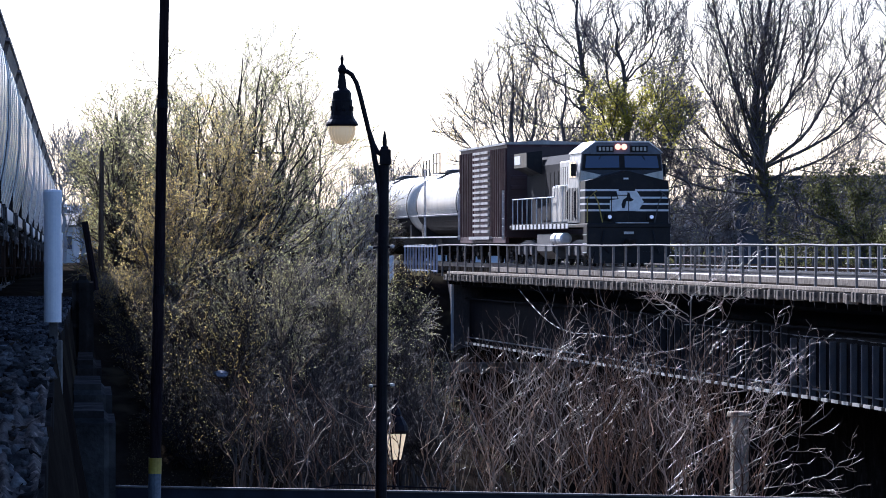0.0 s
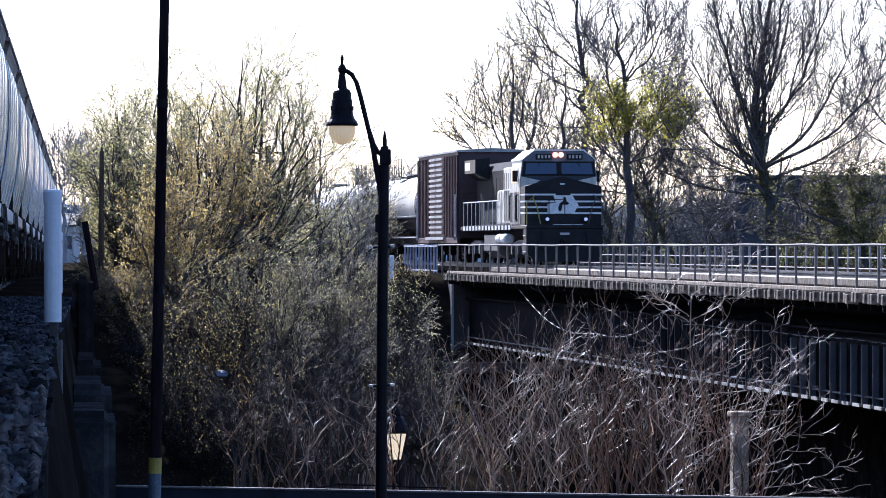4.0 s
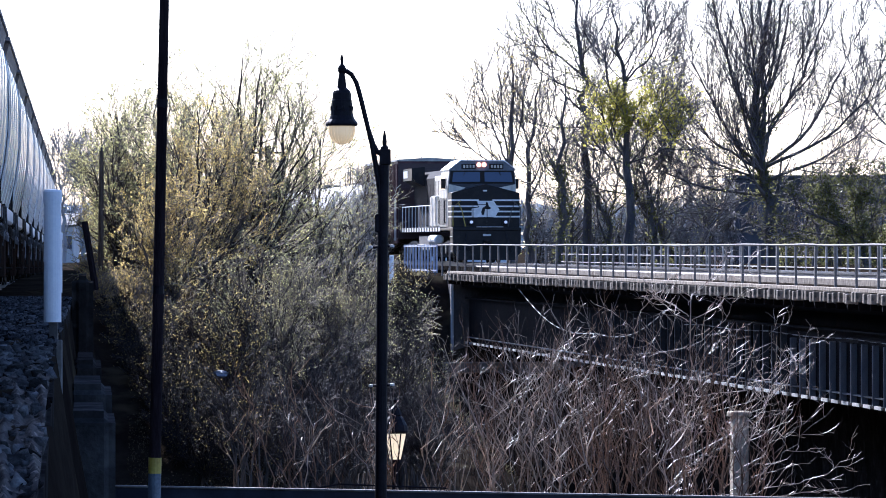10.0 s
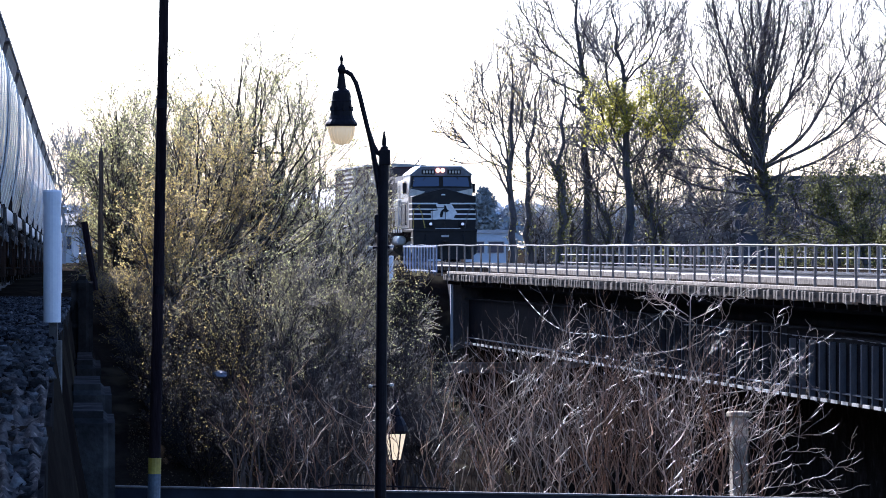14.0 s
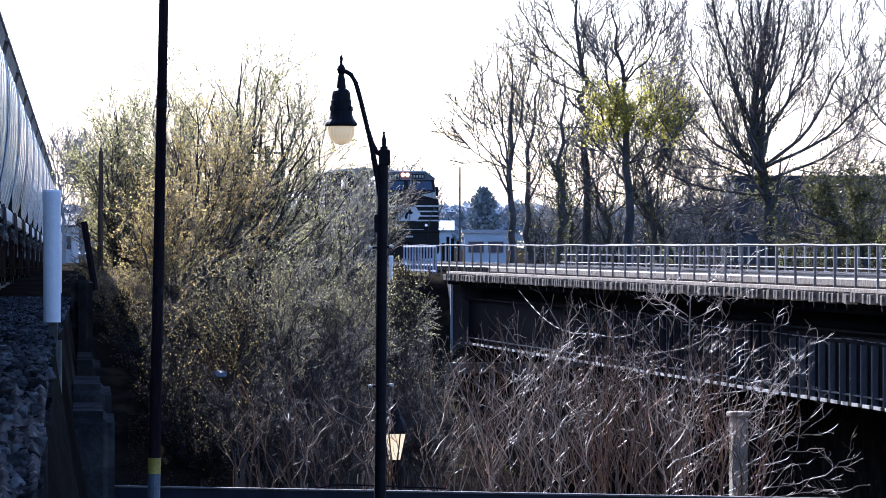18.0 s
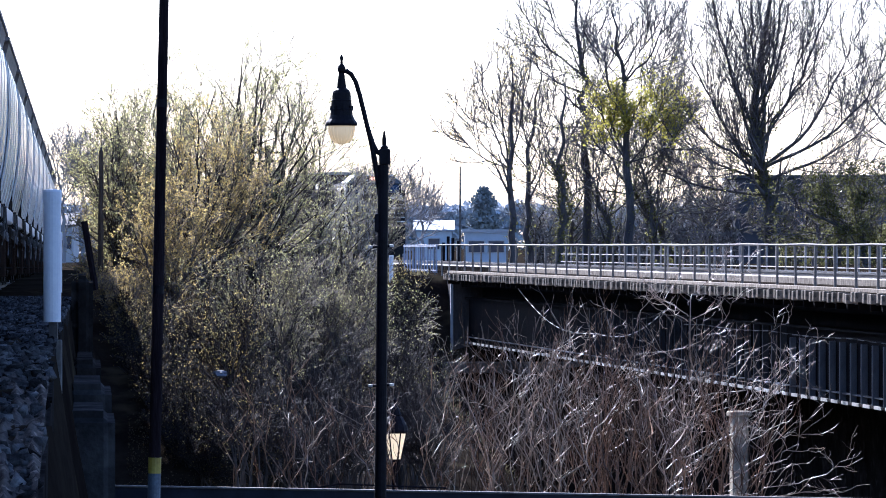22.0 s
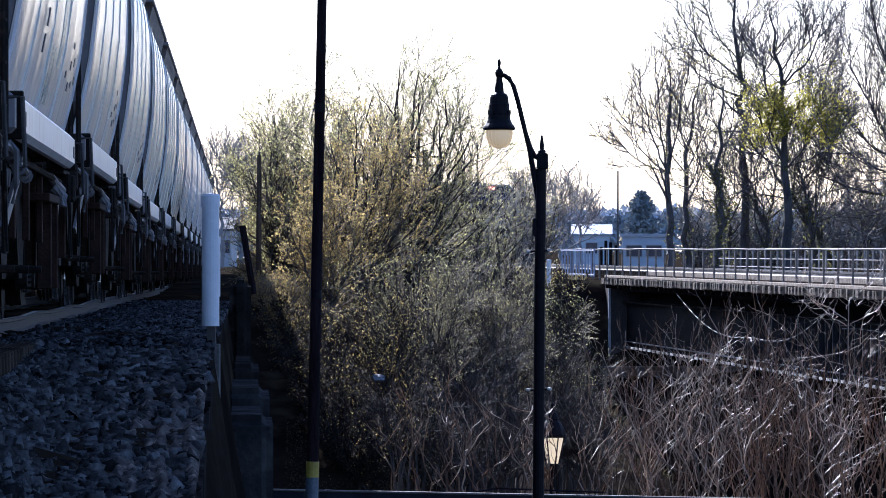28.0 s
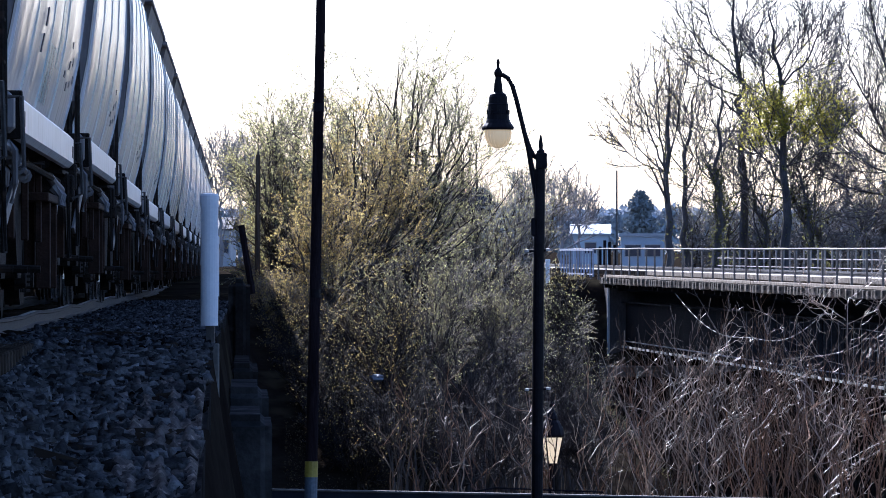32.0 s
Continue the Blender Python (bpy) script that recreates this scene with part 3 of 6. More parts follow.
            for q in (0.9, 1.3, 1.7):
                part("valve", tube([(s * 1.36, y + k * q, 1.30), (s * 1.44, y + k * q, 1.22), (s * 1.44, y + k * (q + 0.05), 1.12)], [0.05, 0.035, 0.02], 6), M_CAREND, c)
        for y in (5.6, 8.3, 11.2):
            part("gate_bar", tube([(s * 0.9, y, 0.52), (s * 1.34, y, 0.50)], 0.035, 8), M_UNDER, c)
            part("side_post", box(s * 1.32 - 0.03, s * 1.32 + 0.03, y - 0.05, y + 0.05, 0.75, 1.47, 0.008), M_RUST, c, "rusty side post")
    for s in (-1, 1):
        part("cross_beam", box(min(s * 1.18, s * 1.42), max(s * 1.18, s * 1.42), B1 - 3.2, B1 - 0.4, 1.13, 1.21, 0.01), M_RUST, c, "rusty cross beam")
        for y in (B1 - 2.2, B1 - 0.6):
            part("jack_post", box(min(s * 1.26, s * 1.40), max(s * 1.26, s * 1.40), y - 0.06, y + 0.06, 0.32, 1.13, 0.01), M_RUST, c, "rusty upright post")
        part("brace_plate", side_prism([(2.5, 0.82), (2.9, 0.76), (6.5, 1.40), (6.1, 1.47)], s * 1.38 - 0.015, s * 1.38 + 0.015), M_CAREND, c, "plain grey brace plate")
        part("release_lever", tube([(s * 1.50, 1.0, 1.42), (s * 1.56, 1.0, 1.36), (s * 1.56, 1.05, 1.12), (s * 1.53, 1.12, 0.98)], [0.03, 0.026, 0.022, 0.018], 6), M_CAREND, c, "grey release lever")
        part("air_line", tube([(s * 1.47, 0.4, 1.40), (s * 1.52, 1.4, 1.36), (s * 1.50, 2.4, 1.30), (s * 1.52, 3.6, 1.24), (s * 1.48, 4.6, 1.22)], 0.035, 7), M_GRIMEGREY, c, "grey air line")
        for y, z in ((1.5, 1.36), (2.2, 1.31), (2.9, 1.27), (3.5, 1.24), (4.1, 1.23)):
            part("pipe_fitting", tube([(s * 1.50, y - 0.07, z), (s * 1.50, y + 0.07, z)], [0.06, 0.05], 8), M_CAREND, c, "pale pipe fitting")
    for k in range(5):
        part("hatch", lathe([(0.42, 0), (0.42, 0.12), (0.36, 0.18), (0.0, 0.20)], 14, centre=(0, B0 + 1.2 + k * 2.45, 5.16)), M_HOPPER, c, "round roof hatch")
    part("centre_sill", box(-0.33, 0.33, 0.0, HL, 0.85, 1.25, 0.02), M_UNDER, c)
    for y, s in ((0.0, 1), (HL, -1)):
        part("end_sill", box(-1.5, 1.5, min(y, y + s * 0.18), max(y, y + s * 0.18), 1.18, 1.46, 0.02), M_UNDER, c, "grimy end sill")
        part("end_platform", box(-1.45, 1.45, min(y + s * 0.2, y + s * 2.0), max(y + s * 0.2, y + s * 2.0), 1.44, 1.48), M_UNDER, c)
        for sx in (-1, 1):
            part("end_post", box(sx * 1.33 - 0.05, sx * 1.33 + 0.05, min(y + s * 1.9, y + s * 2.05), max(y + s * 1.9, y + s * 2.05), 1.48, 4.4, 0.01), M_UNDER, c, "dark end post")
            part("end_brace", tube([(sx * 1.30, y + s * 0.25, 1.48), (sx * 1.30, y + s * 1.95, 4.3)], 0.03, 6), M_UNDER, c)
        part("coupler", box(-0.14, 0.14, min(y, y - s * 0.52), max(y, y - s * 0.52), 0.76, 1.02, 0.05), M_UNDER, c)
        part("air_hose", tube([(0.35, y - s * 0.1, 0.85), (0.38, y - s * 0.35, 0.55), (0.2, y - s * 0.5, 0.42)], 0.03, 6), M_BLACK, c)
        part("brake_wheel", tube([(0.9, y + s * 0.15, 2.2), (0.9, y + s * 0.11, 2.2)], 0.28, 14), M_UNDER, c, "dark hand brake wheel")
        truck(c, y + s * 1.9)
    part("brake_reservoir", tube([(1.0, 5.2, 1.28), (1.0, 6.5, 1.28)], 0.2, 12), M_UNDER, c)
    part("brake_pipe", tube([(1.36, 0.6, 1.40), (1.36, 4.2, 1.36), (1.36, 8.0, 1.40), (1.36, HL - 0.6, 1.38)], 0.03, 6), M_UNDER, c)
    return c


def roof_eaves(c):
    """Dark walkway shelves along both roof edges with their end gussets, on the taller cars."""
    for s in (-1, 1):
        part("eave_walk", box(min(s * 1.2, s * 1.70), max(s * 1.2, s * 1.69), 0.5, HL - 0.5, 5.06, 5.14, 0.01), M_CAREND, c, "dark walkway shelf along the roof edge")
        # the dim roof slope is put into this grey
        part("roof_shoulder", prism([(s * 1.55, 4.62), (s * 1.66, 5.06), (s * 1.2, 5.06)], B0, B1), M_CAREND, c, "roof shoulder plate in a shaded grey")


HOPPER_Y = [19.1 + 16.4 * i for i in range(15)]
HOPPER_LIFT = [0.0, 0.13, 0.02, -0.05]          # the second and later cars sit a little higher or lower
first_hopper = hopper(on_left(0, HOPPER_Y[0]))
for i, yy in enumerate(HOPPER_Y[1:]):
    made = copy_thing(first_hopper, on_left(0, yy, HOPPER_LIFT[min(i, 3)]))
    if i >= 2:
        roof_eaves(made)
    if i == 0:
        tagged(made, "pale grey covered hopper car with faded teal lettering patches", "freight car")
        part("teal_patch", side_panel(1, 7.6, 9.2, 1.95, 2.45, 0.004), M_TEAL, made, "faded teal paint patch")
        part("teal_patch", side_panel(1, 9.6, 10.1, 2.3, 3.2, 0.004), M_TEAL, made, "faded teal paint patch")
        for z in (2.30, 2.52, 2.74):
            part("dark_slot", side_panel(1, 5.6 + z * 0.3, 5.75 + z * 0.3, z, z + 0.15, 0.012), M_INK, made, "short dark slot")

# ---- moving train ----


def locomotive():
    c = thing("locomotive", "black six-axle diesel locomotive with white nose stripes and lit headlights", "locomotive")
    # nose with sloped top, front facing -y
    nose = [(-1.52, 1.55), (1.52, 1.55), (1.52, 3.10), (0, 3.48), (-1.52, 3.10)]
    part("nose", prism(nose, 0.55, 2.3), M_BLACK, c)
    cab = [(-1.54, 1.6), (1.54, 1.6), (1.54, 3.4), (1.46, 4.12), (0.95, 4.48), (-0.95, 4.48), (-1.46, 4.12), (-1.54, 3.4)]
    # the cab's sunlight is put into its pale colour
    part("cab", prism(cab, 1.9, 4.9), M_SUNGREY, c, "black cab shell painted pale as if sunlit")
    brow = [(-1.48, 4.10), (1.48, 4.10), (0.97, 4.52), (-0.97, 4.52)]
    part("cab_brow", prism(brow, 1.72, 1.95), M_BLUEDK, c, "cab brow in a grey for reflected sky")
    part("cab_roof", prism([(-1.5, 4.13), (-0.98, 4.52), (0.98, 4.52), (1.5, 4.13), (1.5, 4.17), (0.99, 4.57), (-0.99, 4.57), (-1.5, 4.17)], 1.66, 5.0), M_WHITE, c, "white cab roof edge")
    face = [(-1.5, 3.1), (1.5, 3.1), (1.5, 3.5), (1.44, 4.1), (-1.44, 4.1), (-1.5, 3.5)]
    part("windshield_frame", prism(face, 1.80, 1.92), M_NAVY, c, "dark blue window surround")
    for s in (-1, 1):
        part("cheek_panel", prism([(s * 1.51, 3.12), (s * 1.51, 3.50), (s * 0.75, 3.34), (s * 1.0, 3.2)], 1.775, 1.798), M_SUNGREY, c, "pale cheek panel under the windshield")
    part("window_band", prism([(-1.45, 3.52), (1.45, 3.52), (1.40, 4.10), (-1.40, 4.10)], 1.785, 1.799), M_BLACK, c, "black window band")
    for s in (-1, 1):
        part("windshield", prism([(s * 0.10, -0.22), (s * 1.36, -0.24), (s * 1.30, 0.21), (s * 0.10, 0.22)], -0.012, 0.0), M_WINGLASS, c, m=pose(0, 1.755, 3.82, -11, 0, 0))
        part("wiper", tube([(s * 0.75, 1.76, 4.05), (s * 0.95, 1.77, 3.72)], 0.015, 5), M_BLACK, c)
        nb = part("number_board", box(s * 0.62 - 0.32, s * 0.62 + 0.32, 1.66, 1.74, 4.17, 4.40, 0.015), M_BLACK, c)
        for k in range(4):
            part("figure_bar", box(s * 0.62 - 0.24 + k * 0.14, s * 0.62 - 0.16 + k * 0.14, 1.645, 1.658, 4.22, 4.35), M_SUNGREY, nb, "plain grey bars")
        part("headlight", lathe([(0.0, -0.02), (0.09, -0.02), (0.10, 0.0), (0.11, 0.04), (0.0, 0.05)], 14), M_HEAD, c, "lit warm headlight", m=Matrix.Translation((s * 0.115 - 0.05, 1.66, 4.36)) @ pose(0, 0, 0, 90, 0, 0))
        part("ditch_light", lathe([(0.0, -0.02), (0.055, -0.02), (0.068, 0.0), (0.068, 0.1), (0.0, 0.1)], 14), M_DITCH, c, "round ditch light", m=Matrix.Translation((s * 0.765 + 0.1, 0.30, 1.80)) @ pose(0, 0, 0, 90, 0, 0))
        part("ditch_bracket", box(s * 0.765 - 0.02, s * 0.765 + 0.22, 0.36, 0.56, 1.68, 1.92, 0.02), M_BLACK, c)
        # nose stripes: four pale bands broken by the centre panel
        for k, z in enumerate((2.77, 2.50, 2.27, 2.04)):
            x0, x1 = (0.35, 1.525) if k else (0.30, 1.525)
            a, b = sorted((s * x0, s * x1))
            part("nose_stripe", box(a, b, 0.535, 0.548, z - 0.034, z + 0.034), M_WHITE, c, "white stripe")
            part("side_stripe", box(min(s * 1.522, s * 1.53), max(s * 1.522, s * 1.53), 0.56, 1.85, z - 0.034, z + 0.034), M_WHITE, c, "white stripe")
        # front handrails, steps and pilot corner
        bm = bmesh.new()
        tube([(s * 1.50, 0.15, 1.6), (s * 1.50, 0.15, 2.45), (s * 1.15, 0.18, 2.75)], 0.022, 6, bm)
        tube([(s * 0.95, 0.12, 1.6), (s * 1.10, 0.12, 2.3), (s * 1.25, 0.12, 2.62)], 0.022, 6, bm)
        part("front_handrail", bm, M_YELLOW if s < 0 else M_GRIMEGREY, c)
        st = part("step_well", box(min(s * 1.15, s * 1.52), max(s * 1.15, s * 1.52), 0.1, 1.0, 0.45, 1.5, 0.02), M_BLACK, c)
        for k in range(3):
            part("step_tread", box(min(s * 1.3, s * 1.56), max(s * 1.3, s * 1.56), 0.15, 0.95, 0.5 + 0.32 * k, 0.53 + 0.32 * k), M_WHITE, st, "white-edged step")
        # cab side: window band, door, grab irons
        part("cab_window", box(min(s * 1.545, s * 1.555), max(s * 1.545, s * 1.555), 2.75, 3.5, 3.25, 3.85, 0.0), M_GLASS, c)
        part("cab_window", box(min(s * 1.545, s * 1.555), max(s * 1.545, s * 1.555), 3.65, 4.4, 3.25, 3.85, 0.0), M_GLASS, c)
        part("cab_side_panel", box(min(s * 1.545, s * 1.556), max(s * 1.545, s * 1.556), 2.2, 4.8, 1.65, 2.9, 0.0), M_SUNGREY, c, "lower cab side painted pale as if sunlit")
        for y in (2.3, 2.75, 3.15, 3.5, 3.9, 4.3, 4.7):
            part("cab_side_seam", box(min(s * 1.557, s * 1.572), max(s * 1.557, s * 1.572), y, y + 0.07, 1.68, 2.88), M_HOOD, c, "dark door seam")
        for y in (2.35, 2.6, 4.65):
            part("cab_grab_iron", tube([(s * 1.58, y, 1.75), (s * 1.61, y, 1.8), (s * 1.61, y, 2.75), (s * 1.58, y, 2.8)], 0.02, 6), M_BLACK, c)
        part("mirror", box(min(s * 1.56, s * 1.75), max(s * 1.56, s * 1.75), 2.62, 2.66, 3.3, 3.75, 0.01), M_BLACK, c)
        # walkway edge with pale dashes and handrail
        part("walkway_sill", box(min(s * 1.42, s * 1.53), max(s * 1.42, s * 1.53), 4.9, 21.4, 1.38, 1.60, 0.01), M_HOOD, c, "black walkway edge")
        for y in np.arange(5.0, 21.2, 1.1):
            part("edge_dash", box(min(s * 1.531, s * 1.537), max(s * 1.531, s * 1.537), y, y + 0.6, 1.40, 1.58), M_WHITE, c, "white edge dash")
        bm = bmesh.new()
        tube([(s * 1.5, 4.95, 3.0), (s * 1.5, 8.6, 3.0), (s * 1.5, 8.9, 2.6), (s * 1.5, 21.2, 2.6)], 0.024, 6, bm)
        hr = part("side_handrail", bm, M_WHITE, c, "white walkway handrail")
        for y in np.arange(5.2, 21.3, 1.45):
            part("stanchion", tube([(s * 1.5, y, 1.6), (s * 1.5, y, 3.0 if y < 8.7 else 2.6)], 0.022, 6), M_WHITE, hr)
        # radiator wing
        part("radiator_wing", prism([(s * 0.9, 3.55), (s * 1.52, 3.85), (s * 1.52, 4.42), (s * 0.9, 4.5)], 16.8, 20.6), M_BLACK, c)
        # white panel imitates sunlight on the wing's side
        part("wing_sun_panel", box(min(s * 1.525, s * 1.535), max(s * 1.525, s * 1.535), 18.6, 20.4, 3.98, 4.32), M_WHITE, c, "white panel for the sunlit radiator side")
        part("air_reservoir", tube([(s * 1.37, 6.6, 1.02), (s * 1.37, 6.7, 1.02), (s * 1.37, 7.9, 1.02), (s * 1.37, 8.0, 1.02)], [0.15, 0.23, 0.23, 0.15], 14), M_WHITE, c, "white air reservoir")
        part("air_reservoir", tube([(s * 1.37, 8.2, 1.02), (s * 1.37, 8.3, 1.02), (s * 1.37, 9.4, 1.02), (s * 1.37, 9.5, 1.02)], [0.15, 0.23, 0.23, 0.15], 14), M_WHITE, c, "white air reservoir")
        # cabinets share the pale colour that imitates sun
        part("equipment_locker", box(min(s * 0.95, s * 1.46), max(s * 0.95, s * 1.46), 4.95, 7.7, 1.62, 3.92, 0.05), M_SUNGREY, c, "equipment cabinet painted pale as if sunlit")
        for y in (5.5, 6.1, 6.7, 7.3):
            part("locker_seam", box(min(s * 1.461, s * 1.472), max(s * 1.461, s * 1.472), y, y + 0.05, 1.75, 3.7), M_HOOD, c, "dark cabinet door seam")
        part("low_cabinet", box(min(s * 0.95, s * 1.40), max(s * 0.95, s * 1.40), 7.75, 10.2, 1.62, 3.0, 0.04), M_SUNGREY, c, "low cabinet painted pale as if sunlit")
        for y in (3.8, 18.2):
            tf = part("truck_frame", side_prism([(y - 2.5, 0.55), (y - 2.4, 0.85), (y - 0.6, 0.98), (y + 0.6, 0.98), (y + 2.4, 0.85), (y + 2.5, 0.55), (y + 1.4, 0.42), (y - 1.4, 0.42)], s * 1.18 - 0.08, s * 1.18 + 0.08), M_GRIMEGREY, c, "grey dusty truck side frame")
            for k in (-1.85, 0, 1.85):
                part("axle_box", box(min(s * 1.24, s * 1.4), max(s * 1.24, s * 1.4), y + k - 0.2, y + k + 0.2, 0.38, 0.78, 0.03), M_GRIMEGREY, tf)
    # white centre panel with a plain dark shape
    part("emblem_panel", prism([(-0.62, 2.02), (0.42, 2.02), (0.62, 2.35), (0.36, 2.74), (-0.38, 2.74), (-0.30, 2.45), (-0.62, 2.40)], 0.528, 0.545), M_WHITE, c, "white emblem panel")
    part("emblem", prism([(-0.17, 2.12), (-0.08, 2.12), (-0.02, 2.38), (0.14, 2.36), (0.26, 2.42), (0.14, 2.50), (0.10, 2.66), (0.02, 2.70), (0.0, 2.52), (-0.14, 2.42), (-0.2, 2.25)], 0.514, 0.525), M_BLACK, c, "plain dark emblem shape")
    bm = box(-0.58, -0.55, 0.505, 0.53, 1.62, 2.6)
    box(0.05, 0.08, 0.505, 0.53, 1.62, 2.6, bm=bm), box(-0.58, 0.08, 0.505, 0.53, 2.57, 2.6, bm=bm)
    part("nose_door_frame", bm, M_BLACK, c)
    part("nose_plate", box(-0.12, 0.06, 0.53, 0.548, 3.16, 3.22), M_WHITE, c, "small pale plate")
    part("platform", box(-1.53, 1.53, 0.0, 22.0, 1.42, 1.56, 0.02), M_BLACK, c)
    # pale bar stands in for sun on the platform edge
    part("platform_sun_bar", box(-0.45, 0.72, -0.04, 0.3, 1.565, 1.60, 0.01), M_GALV, c, "pale bar painted for the sunlit platform edge")
    part("pilot", prism([(-1.5, 1.42), (1.5, 1.42), (1.5, 0.42), (1.2, 0.16), (-1.2, 0.16), (-1.5, 0.42)], 0.05, 0.22), M_BLACK, c)
    part("plow", prism([(-1.25, 0.55), (1.25, 0.55), (1.35, 0.12), (-1.35, 0.12)], -0.1, 0.04), M_BLACK, c)
    part("coupler", box(-0.16, 0.16, -0.75, 0.05, 0.72, 1.02, 0.05), M_UNDER, c)
    part("pilot_plate", box(-0.18, 0.18, 0.03, 0.048, 1.18, 1.27), M_GALV, c, "small pale marking")
    part("mu_hose", tube([(0.85, -0.02, 1.3), (0.95, -0.15, 0.8), (1.1, -0.1, 0.45)], 0.03, 6), M_BLACK, c)
    part("mu_hose", tube([(-0.9, -0.02, 1.3), (-1.0, -0.12, 0.85), (-0.75, -0.1, 0.5)], 0.03, 6), M_BLACK, c)
    hood = [(-0.92, 1.6), (0.92, 1.6), (0.92, 3.9), (0.7, 4.25), (-0.7, 4.25), (-0.92, 3.9)]
    part("long_hood", prism(hood, 4.9, 21.2), M_HOOD, c, "dull black long hood")
    for y in np.arange(8.2, 16.5, 1.2):
        for s in (-1, 1):
            part("hood_door", box(min(s * 0.925, s * 0.945), max(s * 0.925, s * 0.945), y, y + 1.05, 1.75, 3.6, 0.0), M_HOOD, c)
    part("roof_horn", box(-0.25, 0.25, 5.4, 5.9, 4.25, 4.5, 0.04), M_BLACK, c)
    part("exhaust", box(-0.4, 0.4, 9.5, 10.6, 4.25, 4.42, 0.03), M_UNDER, c)
    part("fuel_tank", prism([(-1.45, 1.2), (1.45, 1.2), (1.45, 0.55), (1.1, 0.25), (-1.1, 0.25), (-1.45, 0.55)], 9.8, 14.2), M_GRIMEGREY, c, "grey fuel tank")
    for y in (3.8, 18.2):
        for k in (-1.85, 0, 1.85):
            wheelset(0.75, 0.52, c, y + k, 0.52)
    return c


def boxcar():
    L = 16.0
    c = thing("boxcar", "dark oxide-red boxcar with ribbed sides and pale double doors", "freight car", group="moving train")
    part("body", box(-1.56, 1.56, 0.05, L - 0.05, 1.08, 4.88, 0.02), M_BOX, c)
    # end wall and corrugations take the shaded copy
    part("end_wall", box(-1.55, 1.55, -0.01, 0.045, 1.1, 4.75, 0.0), M_BOXEND, c, "end wall in a darker copy of the side paint, for shade")
    for z in np.arange(1.35, 4.6, 0.42):
        part("end_corrugation", box(-1.4, 1.4, -0.05, -0.012, z, z + 0.16, 0.015), M_BOXEND, c)
    part("roof", prism([(-1.62, 4.86), (1.62, 4.86), (1.62, 4.94), (0, 5.04), (-1.62, 4.94)], 0.0, L), M_FLANGE, c, "pale galvanised roof")
    for s in (-1, 1):
        for y in np.concatenate([np.arange(0.1, 5.0, 0.6), np.arange(11.0, L, 0.6)]):
            part("side_rib", box(min(s * 1.56, s * 1.63), max(s * 1.56, s * 1.63), y - 0.05, y + 0.05, 1.12, 4.72, 0.0), M_BOX, c)
        for y0 in (5.3, 8.05):
            d = part("door", box(min(s * 1.56, s * 1.60), max(s * 1.56, s * 1.60), y0, y0 + 2.65, 1.2, 4.65, 0.0), M_BOX, c, "ribbed plug door")
            for z in np.arange(1.3, 4.6, 0.235):
                # ribs coloured as lit against the dark door
                part("door_rib", side_prism([(y0 + 0.1, z), (y0 + 2.5, z), (y0 + 2.5, z + 0.10), (y0 + 0.1, z + 0.10)], s * 1.60, s * 1.68), M_RIB, d, "door rib painted pale as if lit from above")
        part("door_rail", box(min(s * 1.56, s * 1.72), max(s * 1.56, s * 1.72), 4.6, 11.6, 1.02, 1.14, 0.0), M_FLANGE, c, "pale door rail")
        part("side_sill", box(min(s * 1.45, s * 1.58), max(s * 1.45, s * 1.58), 0.2, L - 0.2, 0.86, 1.1, 0.01), M_BOX, c)
        ladder(c, s * 1.66, 0.15, 0.6, 1.0, 3.0, 6, M_GALV)
        ladder(c, s * 1.66, L - 0.6, L - 0.15, 1.0, 3.0, 6, M_GALV)
    part("centre_sill", box(-0.3, 0.3, -0.3, L + 0.3, 0.75, 1.08, 0.01), M_UNDER, c)
    for y in (2.4, L - 2.4):
        truck(c, y)
    return c


